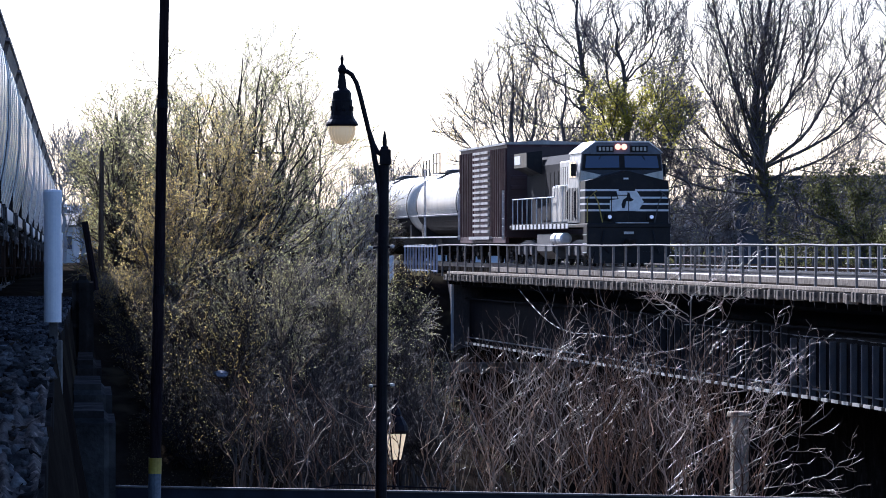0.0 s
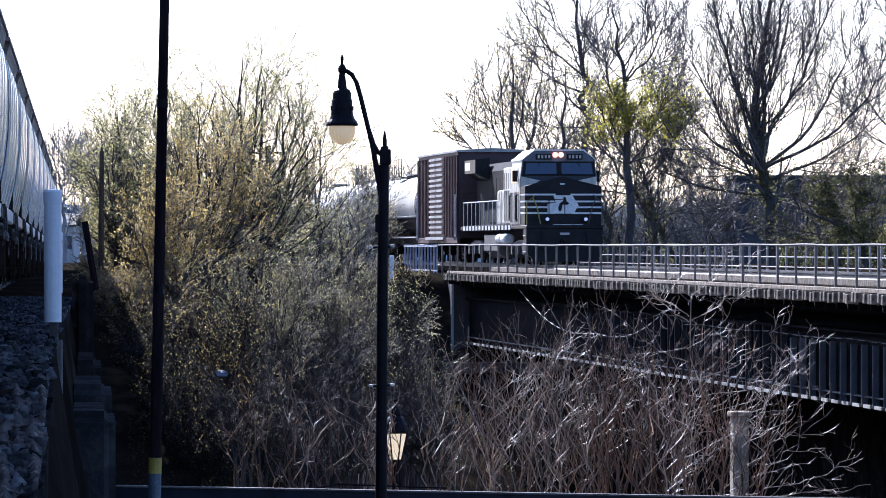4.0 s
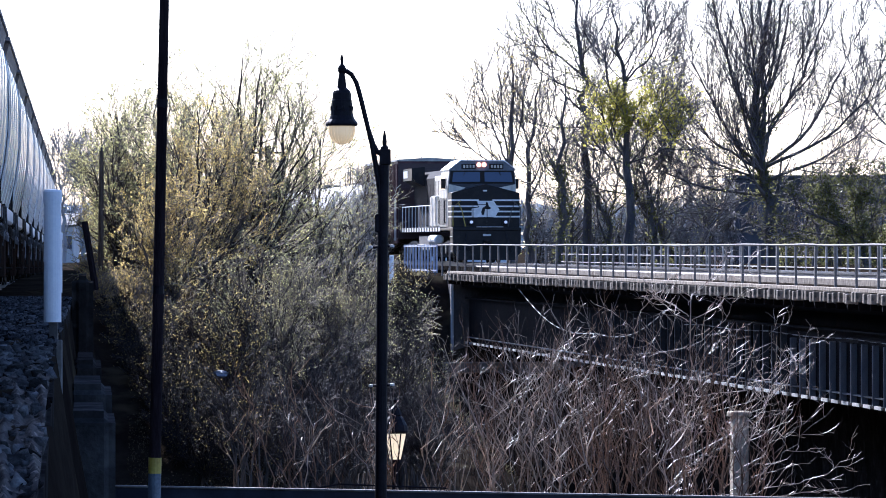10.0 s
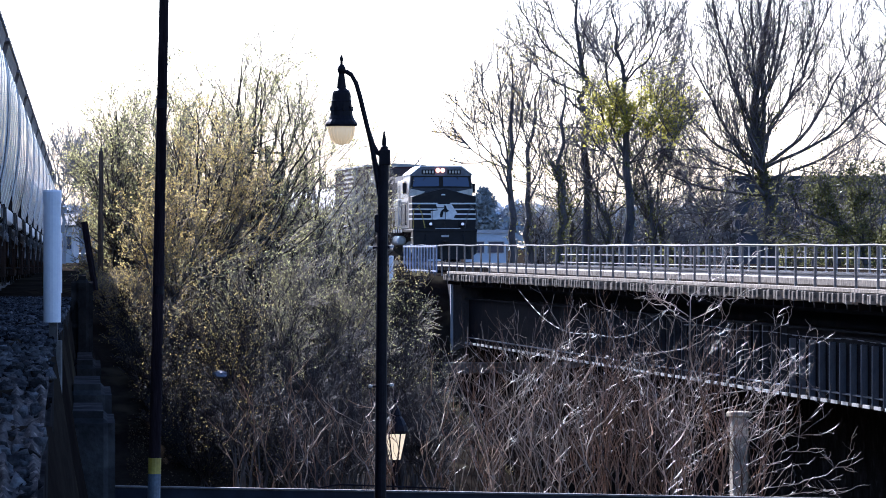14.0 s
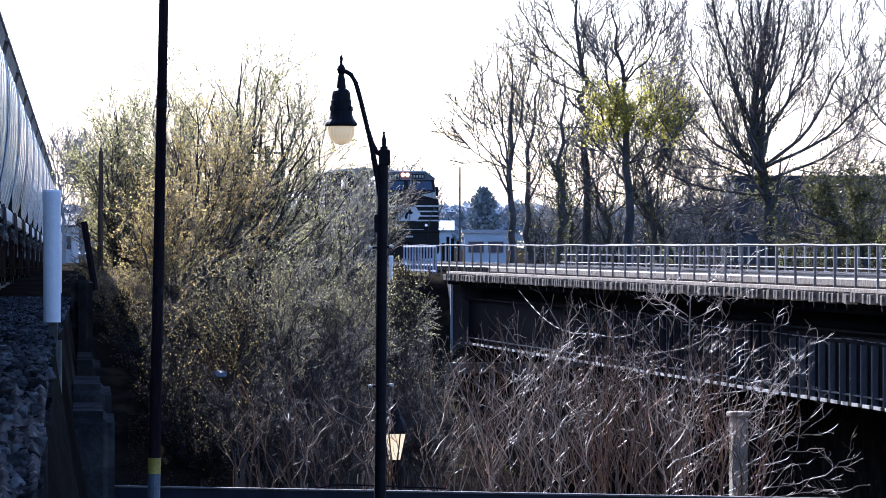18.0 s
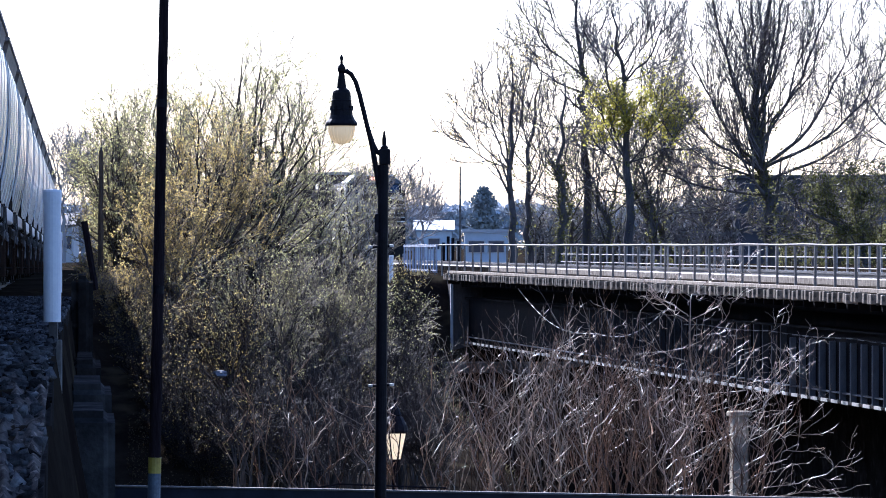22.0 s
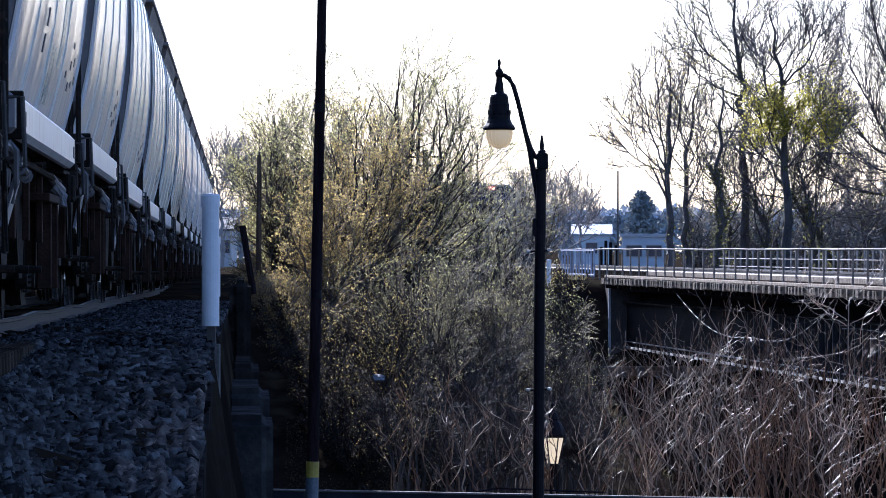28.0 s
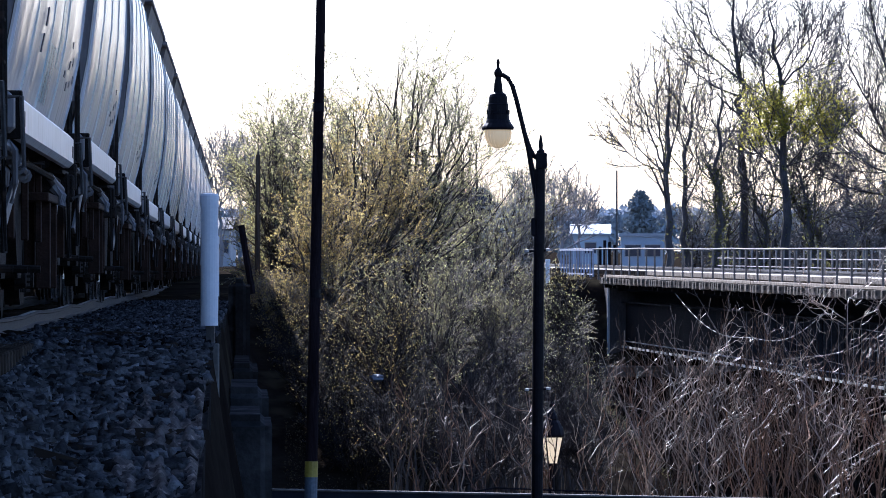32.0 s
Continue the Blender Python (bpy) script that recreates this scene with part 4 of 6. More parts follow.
def tank_car(m=None):
    L = 19.6
    c = thing("tank_car", "white cylindrical tank car with a railed dome platform", "freight car", group="moving train")
    prof = [(0.0, 0.6), (0.7, 0.68), (1.15, 0.9), (1.42, 1.3), (1.46, 1.7), (1.46, L - 1.7), (1.42, L - 1.3), (1.15, L - 0.9), (0.7, L - 0.68), (0.0, L - 0.6)]
    part("tank", tube([(0, y, 2.68) for r, y in prof], [max(r, 0.001) for r, y in prof], 32), M_TANK, c, smooth=True)
    # dark arc puts the underside's shade and soot into one colour
    bm = bmesh.new()
    arcs = [[bm.verts.new((1.475 * math.cos(t), y, 2.68 + 1.475 * math.sin(t))) for t in np.linspace(math.pi * 1.13, math.pi * 1.87, 14)] for y in (1.5, L - 1.5)]
    for k in range(13):
        bm.faces.new((arcs[0][k], arcs[0][k + 1], arcs[1][k + 1], arcs[1][k]))
    part("tank_belly", bm, M_UNDER, c, "dark tank belly for underside shade and soot")
    for y in (1.8, L - 1.8):
        part("tank_band", tube([(0, y - 0.12, 2.68), (0, y + 0.12, 2.68)], 1.475, 32), M_BLACK, c, "black saddle band")
    for s in (-1, 1):
        part("running_board", box(min(s * 1.1, s * 1.58), max(s * 1.1, s * 1.58), 0.3, L - 0.3, 1.12, 1.18), M_GALV, c, "pale grey running board")
        part("side_handrail", tube([(s * 1.55, 0.5, 2.15), (s * 1.55, L - 0.5, 2.15)], 0.02, 6), M_GALV, c)
        ladder(c, s * 1.52, 13.3, 13.8, 1.2, 4.3, 10, M_GALV)
    part("manway_dome", lathe([(0.5, 0), (0.5, 0.18), (0.45, 0.25), (0, 0.28)], 16, centre=(0, 14.2, 4.05)), M_GRIMEGREY, c)
    p = part("dome_platform", box(-0.95, 0.95, 12.8, 15.6, 4.10, 4.15), M_GRIMEGREY, c, "dark dome platform")
    for x, y in ((-0.9, 12.9), (0.9, 12.9), (-0.9, 14.2), (0.9, 14.2), (-0.9, 15.5), (0.9, 15.5)):
        part("platform_post", tube([(x, y, 4.15), (x, y, 5.05)], 0.025, 6), M_GRIMEGREY, p)
    for x in (-0.9, 0.9):
        for z in (4.6, 5.05):
            part("platform_rail", tube([(x, 12.9, z), (x, 15.5, z)], 0.022, 6), M_GRIMEGREY, p)
    part("stub_sill", box(-0.3, 0.3, -0.2, L + 0.2, 0.78, 1.12, 0.01), M_UNDER, c)
    for y in (2.2, L - 2.2):
        part("saddle", box(-1.2, 1.2, y - 0.35, y + 0.35, 1.1, 1.75, 0.02), M_BLACK, c)
        truck(c, y)
    return c


LOCO = locomotive()
BOXCAR = boxcar()
TANK = tank_car()
TANKS = [TANK, copy_thing(TANK, pose(0, 0, 0)), copy_thing(TANK, pose(0, 0, 0))]

# ---- girder bridge ----
ABUT_Y = 211.0
NEAR_Y = 84.0


def along(d, y, z=0.0):
    """A pose on the bridge at an offset d from the track's centre; its y axis runs along the bridge."""
    return pose(bridge_x(y) + d, y, z, 0, 0, BTURN)


def bridge():
    ln = math.hypot(1, BDIR) * (ABUT_Y - NEAR_Y)
    b = thing("rail_bridge", "dark riveted plate girder railway bridge with open tie deck", "bridge", along(0, NEAR_Y), kind="structure")
    for s in (-1, 1):
        g = part("girder", box(s * 2.45 - 0.02, s * 2.45 + 0.02, 0, ln, 2.02, 3.80), M_GIRDER, b, "dark plate girder web")
        part("bottom_flange", box(s * 2.45 - 0.19, s * 2.45 + 0.19, 0, ln, 1.96, 2.02), M_GIRDER, g, "dark bottom flange")
        # pale dashes imitate sunlight falling through the deck onto the flange
        dash = None
        for y in np.arange(0.95, ln, 1.4):
            m = Matrix.Translation((s * 2.45 + s * 0.195, y, 1.99))
            if dash is None:
                dash = part("flange_sun_dash", box(-0.012, 0.012, 0, 0.85, -0.04, 0.045), M_FLANGE, g, "pale dash painted for sun on the flange", m=m)
            else:
                again(dash, "flange_sun_dash", m, g)
        # angle coloured pale to read as a lit line
        part("flange_angle", box(s * 2.45 - 0.14, s * 2.45 + 0.14, 0, ln, 2.20, 2.235), M_STIFFLIT, g, "flange angle in a lit tone")
        part("top_flange", box(s * 2.45 - 0.2, s * 2.45 + 0.2, 0, ln, 3.80, 3.85), M_GIRDER, g)
        first = pale = None
        for y in np.arange(0.7, 92 if s < 0 else ln, 1.4):
            m = Matrix.Translation((s * 2.45 + (0.02 if s > 0 else -0.02), y, 2.02))
            # nearer stiffeners take the lit copy of the paint
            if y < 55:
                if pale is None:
                    pale = part("stiffener", box(min(0, s * 0.17), max(0, s * 0.17), -0.05, 0.05, 0, 1.50, 0.012), M_STIFFLIT, g, "web stiffener in a lit tone", m=m)
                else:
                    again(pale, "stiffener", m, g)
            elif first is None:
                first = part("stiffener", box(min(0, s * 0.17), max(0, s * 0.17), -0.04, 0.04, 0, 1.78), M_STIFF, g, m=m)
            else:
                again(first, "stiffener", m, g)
        # cross beams and outer stringer under the deck
        part("outer_stringer", box(s * 2.75 - 0.03, s * 2.75 + 0.03, 0, ln, 4.30, 4.80), M_GIRDER, b)
        part("walkway_edge", box(s * 3.05 - 0.35 if s > 0 else -3.4, s * 3.05 + 0.35 if s > 0 else -2.5, 0, ln, 4.86, 4.96, 0.01), M_DECK, b, "pale walkway edge")
    # dark strips added on top stand in for shaded gaps between planks
    for x in (-3.18, -2.86, -2.62):
        part("plank_strip", box(x - 0.05, x + 0.05, 0, ln, 4.962, 4.972), M_TIE, b, "dark strip standing in for a plank gap")
    part("bracing", box(-1.9, 1.9, 0, ln, 3.86, 4.4), M_GIRDER, b)
    first = None
    for y in np.arange(0.2, ln, 1.45):
        m = Matrix.Translation((0, y, 4.42))
        if first is None:
            first = part("outrigger", box(-3.36, 3.36, -0.06, 0.06, 0, 0.44, 0.0), M_GIRDER, b, "dark outrigger under the walkway", m=m)
        else:
            again(first, "outrigger", m, b)
    te = None
    rng = random.Random(21)
    for y in np.arange(0.1, ln, 0.62):
        m = Matrix.Translation((-3.38 + rng.uniform(-0.06, 0.06), y + rng.uniform(-0.05, 0.05), 4.60 + rng.uniform(-0.03, 0.03)))
        if te is None:
            te = part("tie_end", box(-0.22, 0.3, -0.11, 0.11, 0, 0.24, 0.015), M_DECK, b, "weathered deck tie end", m=m)
        else:
            again(te, "tie_end", m, b)
    part("deck", box(-2.45, 2.45, 0, ln, 4.80, 4.90), M_TIE, b, "dark tarred deck")
    for s in (-1, 1):
        part("guard_timber", box(s * 1.5 - 0.1, s * 1.5 + 0.1, 0, ln, 4.94, 5.12, 0.01), M_DECK, b, "pale guard timber")
        part("inner_guard_rail", box(s * 0.45 - 0.04, s * 0.45 + 0.04, 0, ln, 5.08, 5.20), M_RAILTOP, b)
    return b


def railing(side, gap, label, mat):
    """Posts with a round top rail and lower rails, along one edge of the bridge."""
    ln = math.hypot(1, BDIR) * (ABUT_Y + 16 - NEAR_Y)
    r = thing("bridge_railing", label, "railing", along(side, NEAR_Y), "bridge railings")
    rng = random.Random(4)
    pts = [(rng.uniform(-0.02, 0.02), y, 6.02 + rng.uniform(-0.015, 0.02)) for y in np.arange(0, ln + 0.1, ln / 48)]
    part("top_rail", tube(pts, 0.027, 8), mat, r)
    for z in (5.62, 5.28) if side > 0 else ():
        part("mid_rail", tube([(x, y, z) for x, y, _ in pts], 0.022, 6), mat, r)
    first = None
    for y in np.arange(0.5, ln, gap):
        m = Matrix.Translation((0, y, 4.9)) @ pose(0, 0, 0, rng.uniform(-0.8, 0.8), rng.uniform(-1, 1), 0)
        if first is None:
            first = part("post", box(-0.032, 0.032, -0.035, 0.035, -0.35 if side < 0 else 0, 1.10, 0.006), mat, r, m=m)
        else:
            again(first, "post", m, r)
    return r


bridge()
railing(-3.32, 2.7, "weathered steel bridge railing with square posts, greyed for shade", M_DULLRAIL)
railing(3.6, 1.8, "pale grey bridge railing with two lower rails", M_PALERAIL)

# short blue-grey picket panel at the bridge's end
pk = thing("picket_fence", "blue-grey steel picket panel at the bridge end", "fence", along(-3.45, ABUT_Y + 3))
for z in (4.95, 5.98):
    part("fence_rail", box(-0.03, 0.03, 0, 13, z - 0.03, z + 0.03), M_BLUEGREY, pk)
pf = None
for k in np.arange(0.1, 13, 1.15):
    m = Matrix.Translation((0, k, 4.85))
    if pf is None:
        pf = part("picket", box(-0.034, 0.034, -0.02, 0.02, 0, 1.2, 0.01), M_BLUEGREY, pk, m=m)
    else:
        again(pf, "picket", m, pk)

# abutment with bearing ledge and lower wing post
ab = thing("abutment", "dark stained concrete bridge abutment with a bearing ledge", "abutment", along(0, ABUT_Y), kind="structure")
part("face_wall", box(-3.15, 4.2, 0.0, 3.0, 1.2, 4.78, 0.04), M_ABUT, ab, "weathered grey abutment face")
part("bearing_ledge", box(-3.62, 4.2, -0.9, 3.0, 0.75, 1.2, 0.04), M_CONC, ab, "pale concrete ledge")
part("lower_wall", box(-3.46, 4.2, -0.6, 3.0, -4.5, 0.75, 0.04), M_DKCONC, ab)
part("lower_edge", box(-3.55, -3.38, -0.66, -0.5, -3.0, 0.74, 0.02), M_PALECONC, ab, "pale concrete corner")
# pale strip imitates the sunlit edge of the abutment
part("corner_lit_edge", box(-3.24, -3.13, -0.03, 0.1, 1.2, 4.5, 0.01), M_PALEWALL, ab, "pale concrete edge painted as a lit line")

# added dark wall hides the lit bank and stands in for shade
uw = thing("undercroft_wall", "dark wall added under the far girder to stand in for shade", "wall", along(0, NEAR_Y), kind="structure")
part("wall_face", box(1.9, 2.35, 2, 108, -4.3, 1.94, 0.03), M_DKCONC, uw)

pier = thing("concrete_pier_post", "tall concrete post beside the bridge in a sunlit tan", "post", pose(7.8, 134, -4, 0, 0, 10))
part("shaft", box(-0.21, 0.21, -0.22, 0.22, 0, 5.5, 0.04), M_PALECONC, pier)
part("cap", box(-0.28, 0.28, -0.28, 0.28, 5.5, 5.64, 0.03), M_PALECONC, pier)

# sagging cable under the deck, and a conduit loop by the abutment
cb = thing("hanging_cable", "pale cable sagging under the bridge deck", "cable")
ca, cm, ce = Vector((bridge_x(188) - 3.4, 188, 4.4)), Vector((bridge_x(168) - 3.45, 168, 3.1)), Vector((bridge_x(152) - 3.4, 152, 4.35))
run = [ca.lerp(cm, f) + Vector((0, 0, -0.55 * math.sin(f * math.pi))) for f in np.linspace(0, 1, 13)] + [cm.lerp(ce, f) + Vector((0, 0, -0.5 * math.sin(f * math.pi))) for f in np.linspace(0.08, 1, 12)]
part("cable_run", tube(run, 0.007, 5), M_LAMP, cb, "thin dark carrier wire")
for a, b in list(zip(run, run[1:])):
    for f in (0.3,):
        part("cable_tag", tube([a.lerp(b, f), a.lerp(b, f + 0.42)], 0.017, 6), M_CABLE, cb, "pale cable tag")
gc = thing("girder_cable", "pale dashed cable strung along the girder top", "cable", along(-2.72, NEAR_Y))
part("cable_run", tube([(0.02 * math.sin(y), y, 3.66 - 0.05 * abs(math.sin(y * 0.28))) for y in np.arange(20, 72, 2.0)], 0.01, 5), M_LAMP, gc, "thin dark carrier wire")
for y in np.arange(20.5, 71, 1.5):
    part("cable_tag", tube([(-0.01, y, 3.655 - 0.05 * abs(math.sin(y * 0.28))), (-0.01, y + 0.8, 3.655 - 0.05 * abs(math.sin(y * 0.28 + 0.22)))], 0.014, 5), M_CABLE, gc, "pale cable tag")
cl = thing("conduit_loop", "pale conduit looping down from the bridge end", "conduit")
part("loop", tube([((x - 784) * 207 / FOCAL, 207, EYE + (435 - y) * 207 / FOCAL) for x, y in ((794, 474), (794, 486), (799, 495), (808, 498), (820, 495))], 0.025, 6), M_CABLE, cl)

# ---- lamp posts, poles and markers ----


def at_depth(x, y, d):
    """The point at depth d that lies (x, y) / FOCAL from the first aim, level with the eye at 435."""
    return Vector(((x - 784) * d / FOCAL, d, EYE + (435 - y) * d / FOCAL))


def street_lamp():
    D = 65.0
    k = D / FOCAL
    o = at_depth(677, 435, D)
    gz = float(ground_z(o.x, D))
    s = thing("street_lamp", "black ornamental gooseneck street lamp with a warm acorn globe", "street lamp", pose(o.x, D, gz))

    def p(x, y, dy=0.0):
        return ((x - 677) * k, dy, EYE - gz + (435 - y) * k)
    zt = p(677, 292)[2]
    part("post", tube([(-0.03, 0, 0), (-0.028, 0, 0.9), (-0.006, 0, zt - 1.5), (0.012, 0, zt)], [0.085, 0.075, 0.072, 0.068], 14), M_LAMP, s)
    part("base", lathe([(0.24, 0), (0.24, 0.15), (0.18, 0.22), (0.17, 0.7), (0.12, 0.85)], 14), M_LAMP, s)
    part("post_head", box(p(671, 0)[0], p(691, 0)[0], -0.085, 0.085, p(0, 292)[2], p(0, 264)[2], 0.012), M_LAMP, s)
    part("post_finial", lathe([(0.05, 0), (0.05, 0.03), (0.028, 0.05), (0.03, 0.1), (0.02, 0.17), (0.012, 0.22), (0, 0.24)], 10, centre=p(680, 264)), M_LAMP, s)
    part("arm", tube([p(676, 274), p(668, 270), p(660, 255), p(651, 228), p(645, 203), p(637, 170), p(630, 146), p(622, 132), p(613, 126), p(607, 127)], [0.03] * 10, 8), M_LAMP, s)
    part("brace", tube([p(651, 228), p(658, 256), p(664, 290), p(669, 322), p(673, 350)], [0.03, 0.033, 0.035, 0.033, 0.03], 8), M_LAMP, s)
    hx, _, hz = p(604.5, 218)
    prof = [(27.5, 223), (28.5, 219), (27, 216), (23, 211), (20, 204), (19.3, 196), (19.6, 194), (18.6, 192), (17.8, 180), (18.1, 178), (17.0, 176), (16.2, 165), (14, 160), (8.5, 156), (7, 142), (5, 130), (7, 126), (7.5, 121), (5, 116), (2.5, 113), (2.2, 109), (3, 106), (3, 102), (1, 97)]
    part("hood", lathe([(r * k, EYE - gz + (435 - y) * k) for r, y in prof], 18, centre=(hx, 0, 0)), M_LAMP, s, smooth=False)
    for a in range(8):
        an = a * math.tau / 8 + 0.2
        part("hood_lug", box(-0.012, 0.012, -0.012, 0.012, 0, 0.06, 0.003), M_LAMP, s, m=pose(hx + 19 * k * math.cos(an), 19 * k * math.sin(an), p(0, 196)[2], 0, 0, math.degrees(an)))
    for a in range(20):
        an = a * math.tau / 20
        part("globe_rib", tube([(hx + r * k * math.cos(an), r * k * math.sin(an), EYE - gz + (435 - y) * k) for r, y in ((23.2, 223), (23.8, 229), (22.2, 239), (18.2, 247.5), (11, 253.6))], 0.004, 4), M_DIFF, s)
    gl = [(23, 222), (23.5, 228), (22, 238), (18, 247), (11, 253), (4, 256), (0.3, 256.5)]
    part("globe", lathe([(r * k, EYE - gz + (435 - y) * k) for r, y in gl], 18, centre=(hx, 0, 0)), M_DIFF, s, "ribbed warm glass globe", smooth=True)
    part("control_box", box(p(663, 0)[0], p(672, 0)[0], -0.06, 0.06, p(0, 411)[2], p(0, 379)[2], 0.015), M_LAMP, s)
    for y in (437.5, 683):
        c = part("banner_arm", tube([p(655, y + 0.5), p(694, y - 2)], 0.018, 8), M_LAMP, s, "black banner bracket")
        part("arm_cap", lathe([(0.03, -0.015), (0.032, 0.015), (0, 0.02)], 8, centre=p(656, y)), M_GALV, c)
        part("arm_cap", lathe([(0.03, -0.015), (0.032, 0.015), (0, 0.02)], 8, centre=p(693, y - 2)), M_GALV, c)
    return s


def small_lantern():
    D = 85.0
    k = D / FOCAL
    o = at_depth(699, 435, D)
    gz = float(ground_z(o.x, D))
    s = thing("post_lantern", "black post-top lantern with tapered pale glass panes", "street lamp", pose(o.x, D, gz))

    def z(y):
        return EYE - gz + (435 - y) * k
    part("post", tube([(0, 0, 0), (0, 0, z(850)), (0, 0, z(832))], [0.06, 0.05, 0.05], 10), M_LAMP, s)
    part("holder", lathe([(4 * k, z(836)), (7 * k, z(828)), (9 * k, z(818)), (10 * k, z(813))], 12), M_LAMP, s)
    part("cap", lathe([(23 * k, z(767)), (23.5 * k, z(762)), (21 * k, z(752)), (15 * k, z(741)), (11 * k, z(736)), (12 * k, z(734)), (8 * k, z(724)), (3 * k, z(716)), (2.5 * k, z(711)), (3.5 * k, z(708)), (0.5 * k, z(703))], 12), M_LAMP, s)
    for a in range(6):
        c0, c1 = a * math.tau / 6, (a + 1) * math.tau / 6
        bm = bmesh.new()
        q = [(10 * k, c0, 813), (10 * k, c1, 813), (19.5 * k, c1, 768), (19.5 * k, c0, 768)]
        bm.faces.new([bm.verts.new((r * math.cos(c), r * math.sin(c), z(y))) for r, c, y in q])
        bmesh.ops.solidify(bm, geom=bm.faces[:], thickness=0.004)
        part("pane", bm, M_PANE, s, "pale glass pane with added glow")
        part("glazing_bar", tube([(10.5 * k * math.cos(c0), 10.5 * k * math.sin(c0), z(814)), (20 * k * math.cos(c0), 20 * k * math.sin(c0), z(767))], 0.012, 6), M_LAMP, s)
    return s


street_lamp()
small_lantern()

# tall leaning pole with a label and a pale sleeve at its foot
D = 50.0
a, b = at_depth(265.7, 1000, D), at_depth(290.5, -8, D)
a.z = float(ground_z(a.x, D))
tp = thing("leaning_pole", "slim dark leaning pole with a yellow label", "pole", pose(*a))
v = b - a
part("shaft", tube([v * f for f in (0, 0.3, 0.6, 0.85, 1.0)], [0.062, 0.059, 0.055, 0.05, 0.047], 14), M_POLE, tp)
f0 = (at_depth(0, 838, D).z - a.z) / v.z
part("foot_sleeve", tube([v * 0.0, v * f0], [0.066, 0.064], 14), M_BLUEPAINT, tp, "pale blue sleeve")
part("label_band", tube([v * f0, v * (f0 + 28 / 9000 * D / v.z)], [0.066, 0.066], 14), M_YELLOW, tp, "yellow label band with dark bars")
for q in (190, 520):
    fq = (at_depth(0, q, D).z - a.z) / v.z
    part("pole_band", tube([v * fq, v * (fq + 0.012)], 0.056, 14), M_LAMP, tp)


def marker(x, y0, y1, d, r, label, cap=True):
    a = at_depth(x, y1, d)
    gz = float(ground_z(a.x, d))
    h = at_depth(x, y0, d).z - gz
    lo = a.z - gz
    t = thing("marker_post", label, "marker post", pose(a.x, d, gz), "white marker posts")
    part("pipe", tube([(0, 0, lo), (0, 0, h - 0.12)], r, 20), M_PVC, t, smooth=False)
    if cap:
        part("cap", lathe([(r * 1.08, h - 0.13), (r * 1.08, h - 0.025), (r * 0.98, h - 0.005), (0, h)], 20), M_PVC, t, "white end cap")
    part("stake", box(-0.03, 0.05, -0.03, 0.03, 0, lo + 0.2), M_GRIMEGREY, t, "weathered wooden stake")
    return t


marker(92.5, 335, 570, 48.6, 0.084, "white plastic pipe marker post on the wall edge")
marker(103.5, 411, 518, 85, 0.06, "slim white plastic marker post beside the track")
marker(692.5, 452, 500, 206, 0.09, "white marker post near the bridge end")

# wooden utility pole far left and a dark leaning post
a = at_depth(177, 435, 119)
gz = float(ground_z(a.x, 119))
up = thing("utility_pole", "old brown wooden utility pole among brush", "utility pole", pose(a.x, 119, gz))
ht = at_depth(0, 267, 119).z - gz
part("shaft", tube([(0, 0, 0), (0.02, 0, ht * 0.6), (0.03, 0, ht)], [0.07, 0.06, 0.05], 10), M_OLDPOLE, up)
part("insulator", tube([(0.03, 0, ht), (0.03, 0, ht + 0.08)], 0.025, 8), M_GRIMEGREY, up)
for xx, top in ((404, 262), (474, 258)):
    a = at_depth(xx, 435, 146)
    gz = float(ground_z(a.x, 146))
    cp = thing("crossarm_pole", "old dark pole with crossarms inside the thicket", "utility pole", pose(a.x, 146, gz), "poles in the thicket")
    ht = at_depth(0, top, 146).z - gz
    part("shaft", tube([(0, 0, 0), (0, 0, ht)], [0.11, 0.085], 10), M_POLE, cp)
    for k in (0.2, 0.45, 0.72):
        part("crossarm", box(-0.5, 0.5, -0.04, 0.04, ht - k - 0.03, ht - k + 0.03), M_POLE, cp)
a, b = at_depth(169, 489, 110), at_depth(149, 392, 110)
lp = thing("leaning_post", "dark leaning timber post at the end of the wall", "post", pose(a.x, 110, a.z - 0.3))
part("timber", tube([(0, 0, 0), tuple(b - a + Vector((0, 0, 0.3)))], 0.075, 6), M_POLE, lp)

# ---- retaining wall beside the standing train ----
wl = thing("retaining_wall", "dark stained concrete retaining wall stepping down beside the track", "wall", kind="structure")


def wall_block(y0, y1, top, d0, d1, mat=M_DKCONC, label="", name="wall_section"):
    bm = bmesh.new()
    vs = []
    for y in (y0, y1):
        tz = top(y) if callable(top) else top
        for d, z in ((d0, -4.2), (d1, -4.2), (d1, tz), (d0, tz)):
            vs.append(bm.verts.new((left_x(y) + d, y, z)))
    for f in ((0, 1, 2, 3), (4, 5, 6, 7), (0, 1, 5, 4), (1, 2, 6, 5), (2, 3, 7, 6), (3, 0, 4, 7)):
        bm.faces.new([vs[i] for i in f])
    bmesh.ops.recalc_face_normals(bm, faces=bm.faces)
    bmesh.ops.bevel(bm, geom=bm.edges[:], offset=0.05 if name == "wall_section" else 0.13, segments=3, affect="EDGES")
    part(name, bm, mat, wl, label)


def wall_top(y):
    return left_z(y) - 0.2 - 0.05 * max(0, 49 - max(y, 30)) + (0.04 if y >= 49 else -0.02)


for y0, y1 in ((28, 38.5), (38.53, 48.98), (49.05, 62), (62.05, 76), (76.05, 92), (92.05, 110)):
    wall_block(y0, y1, wall_top, 2.78, 2.93)
wall_block(56.5, 59.9, EYE - 1.84, 2.94, 3.54, M_STEPCONC, "worn concrete step", "wall_step")
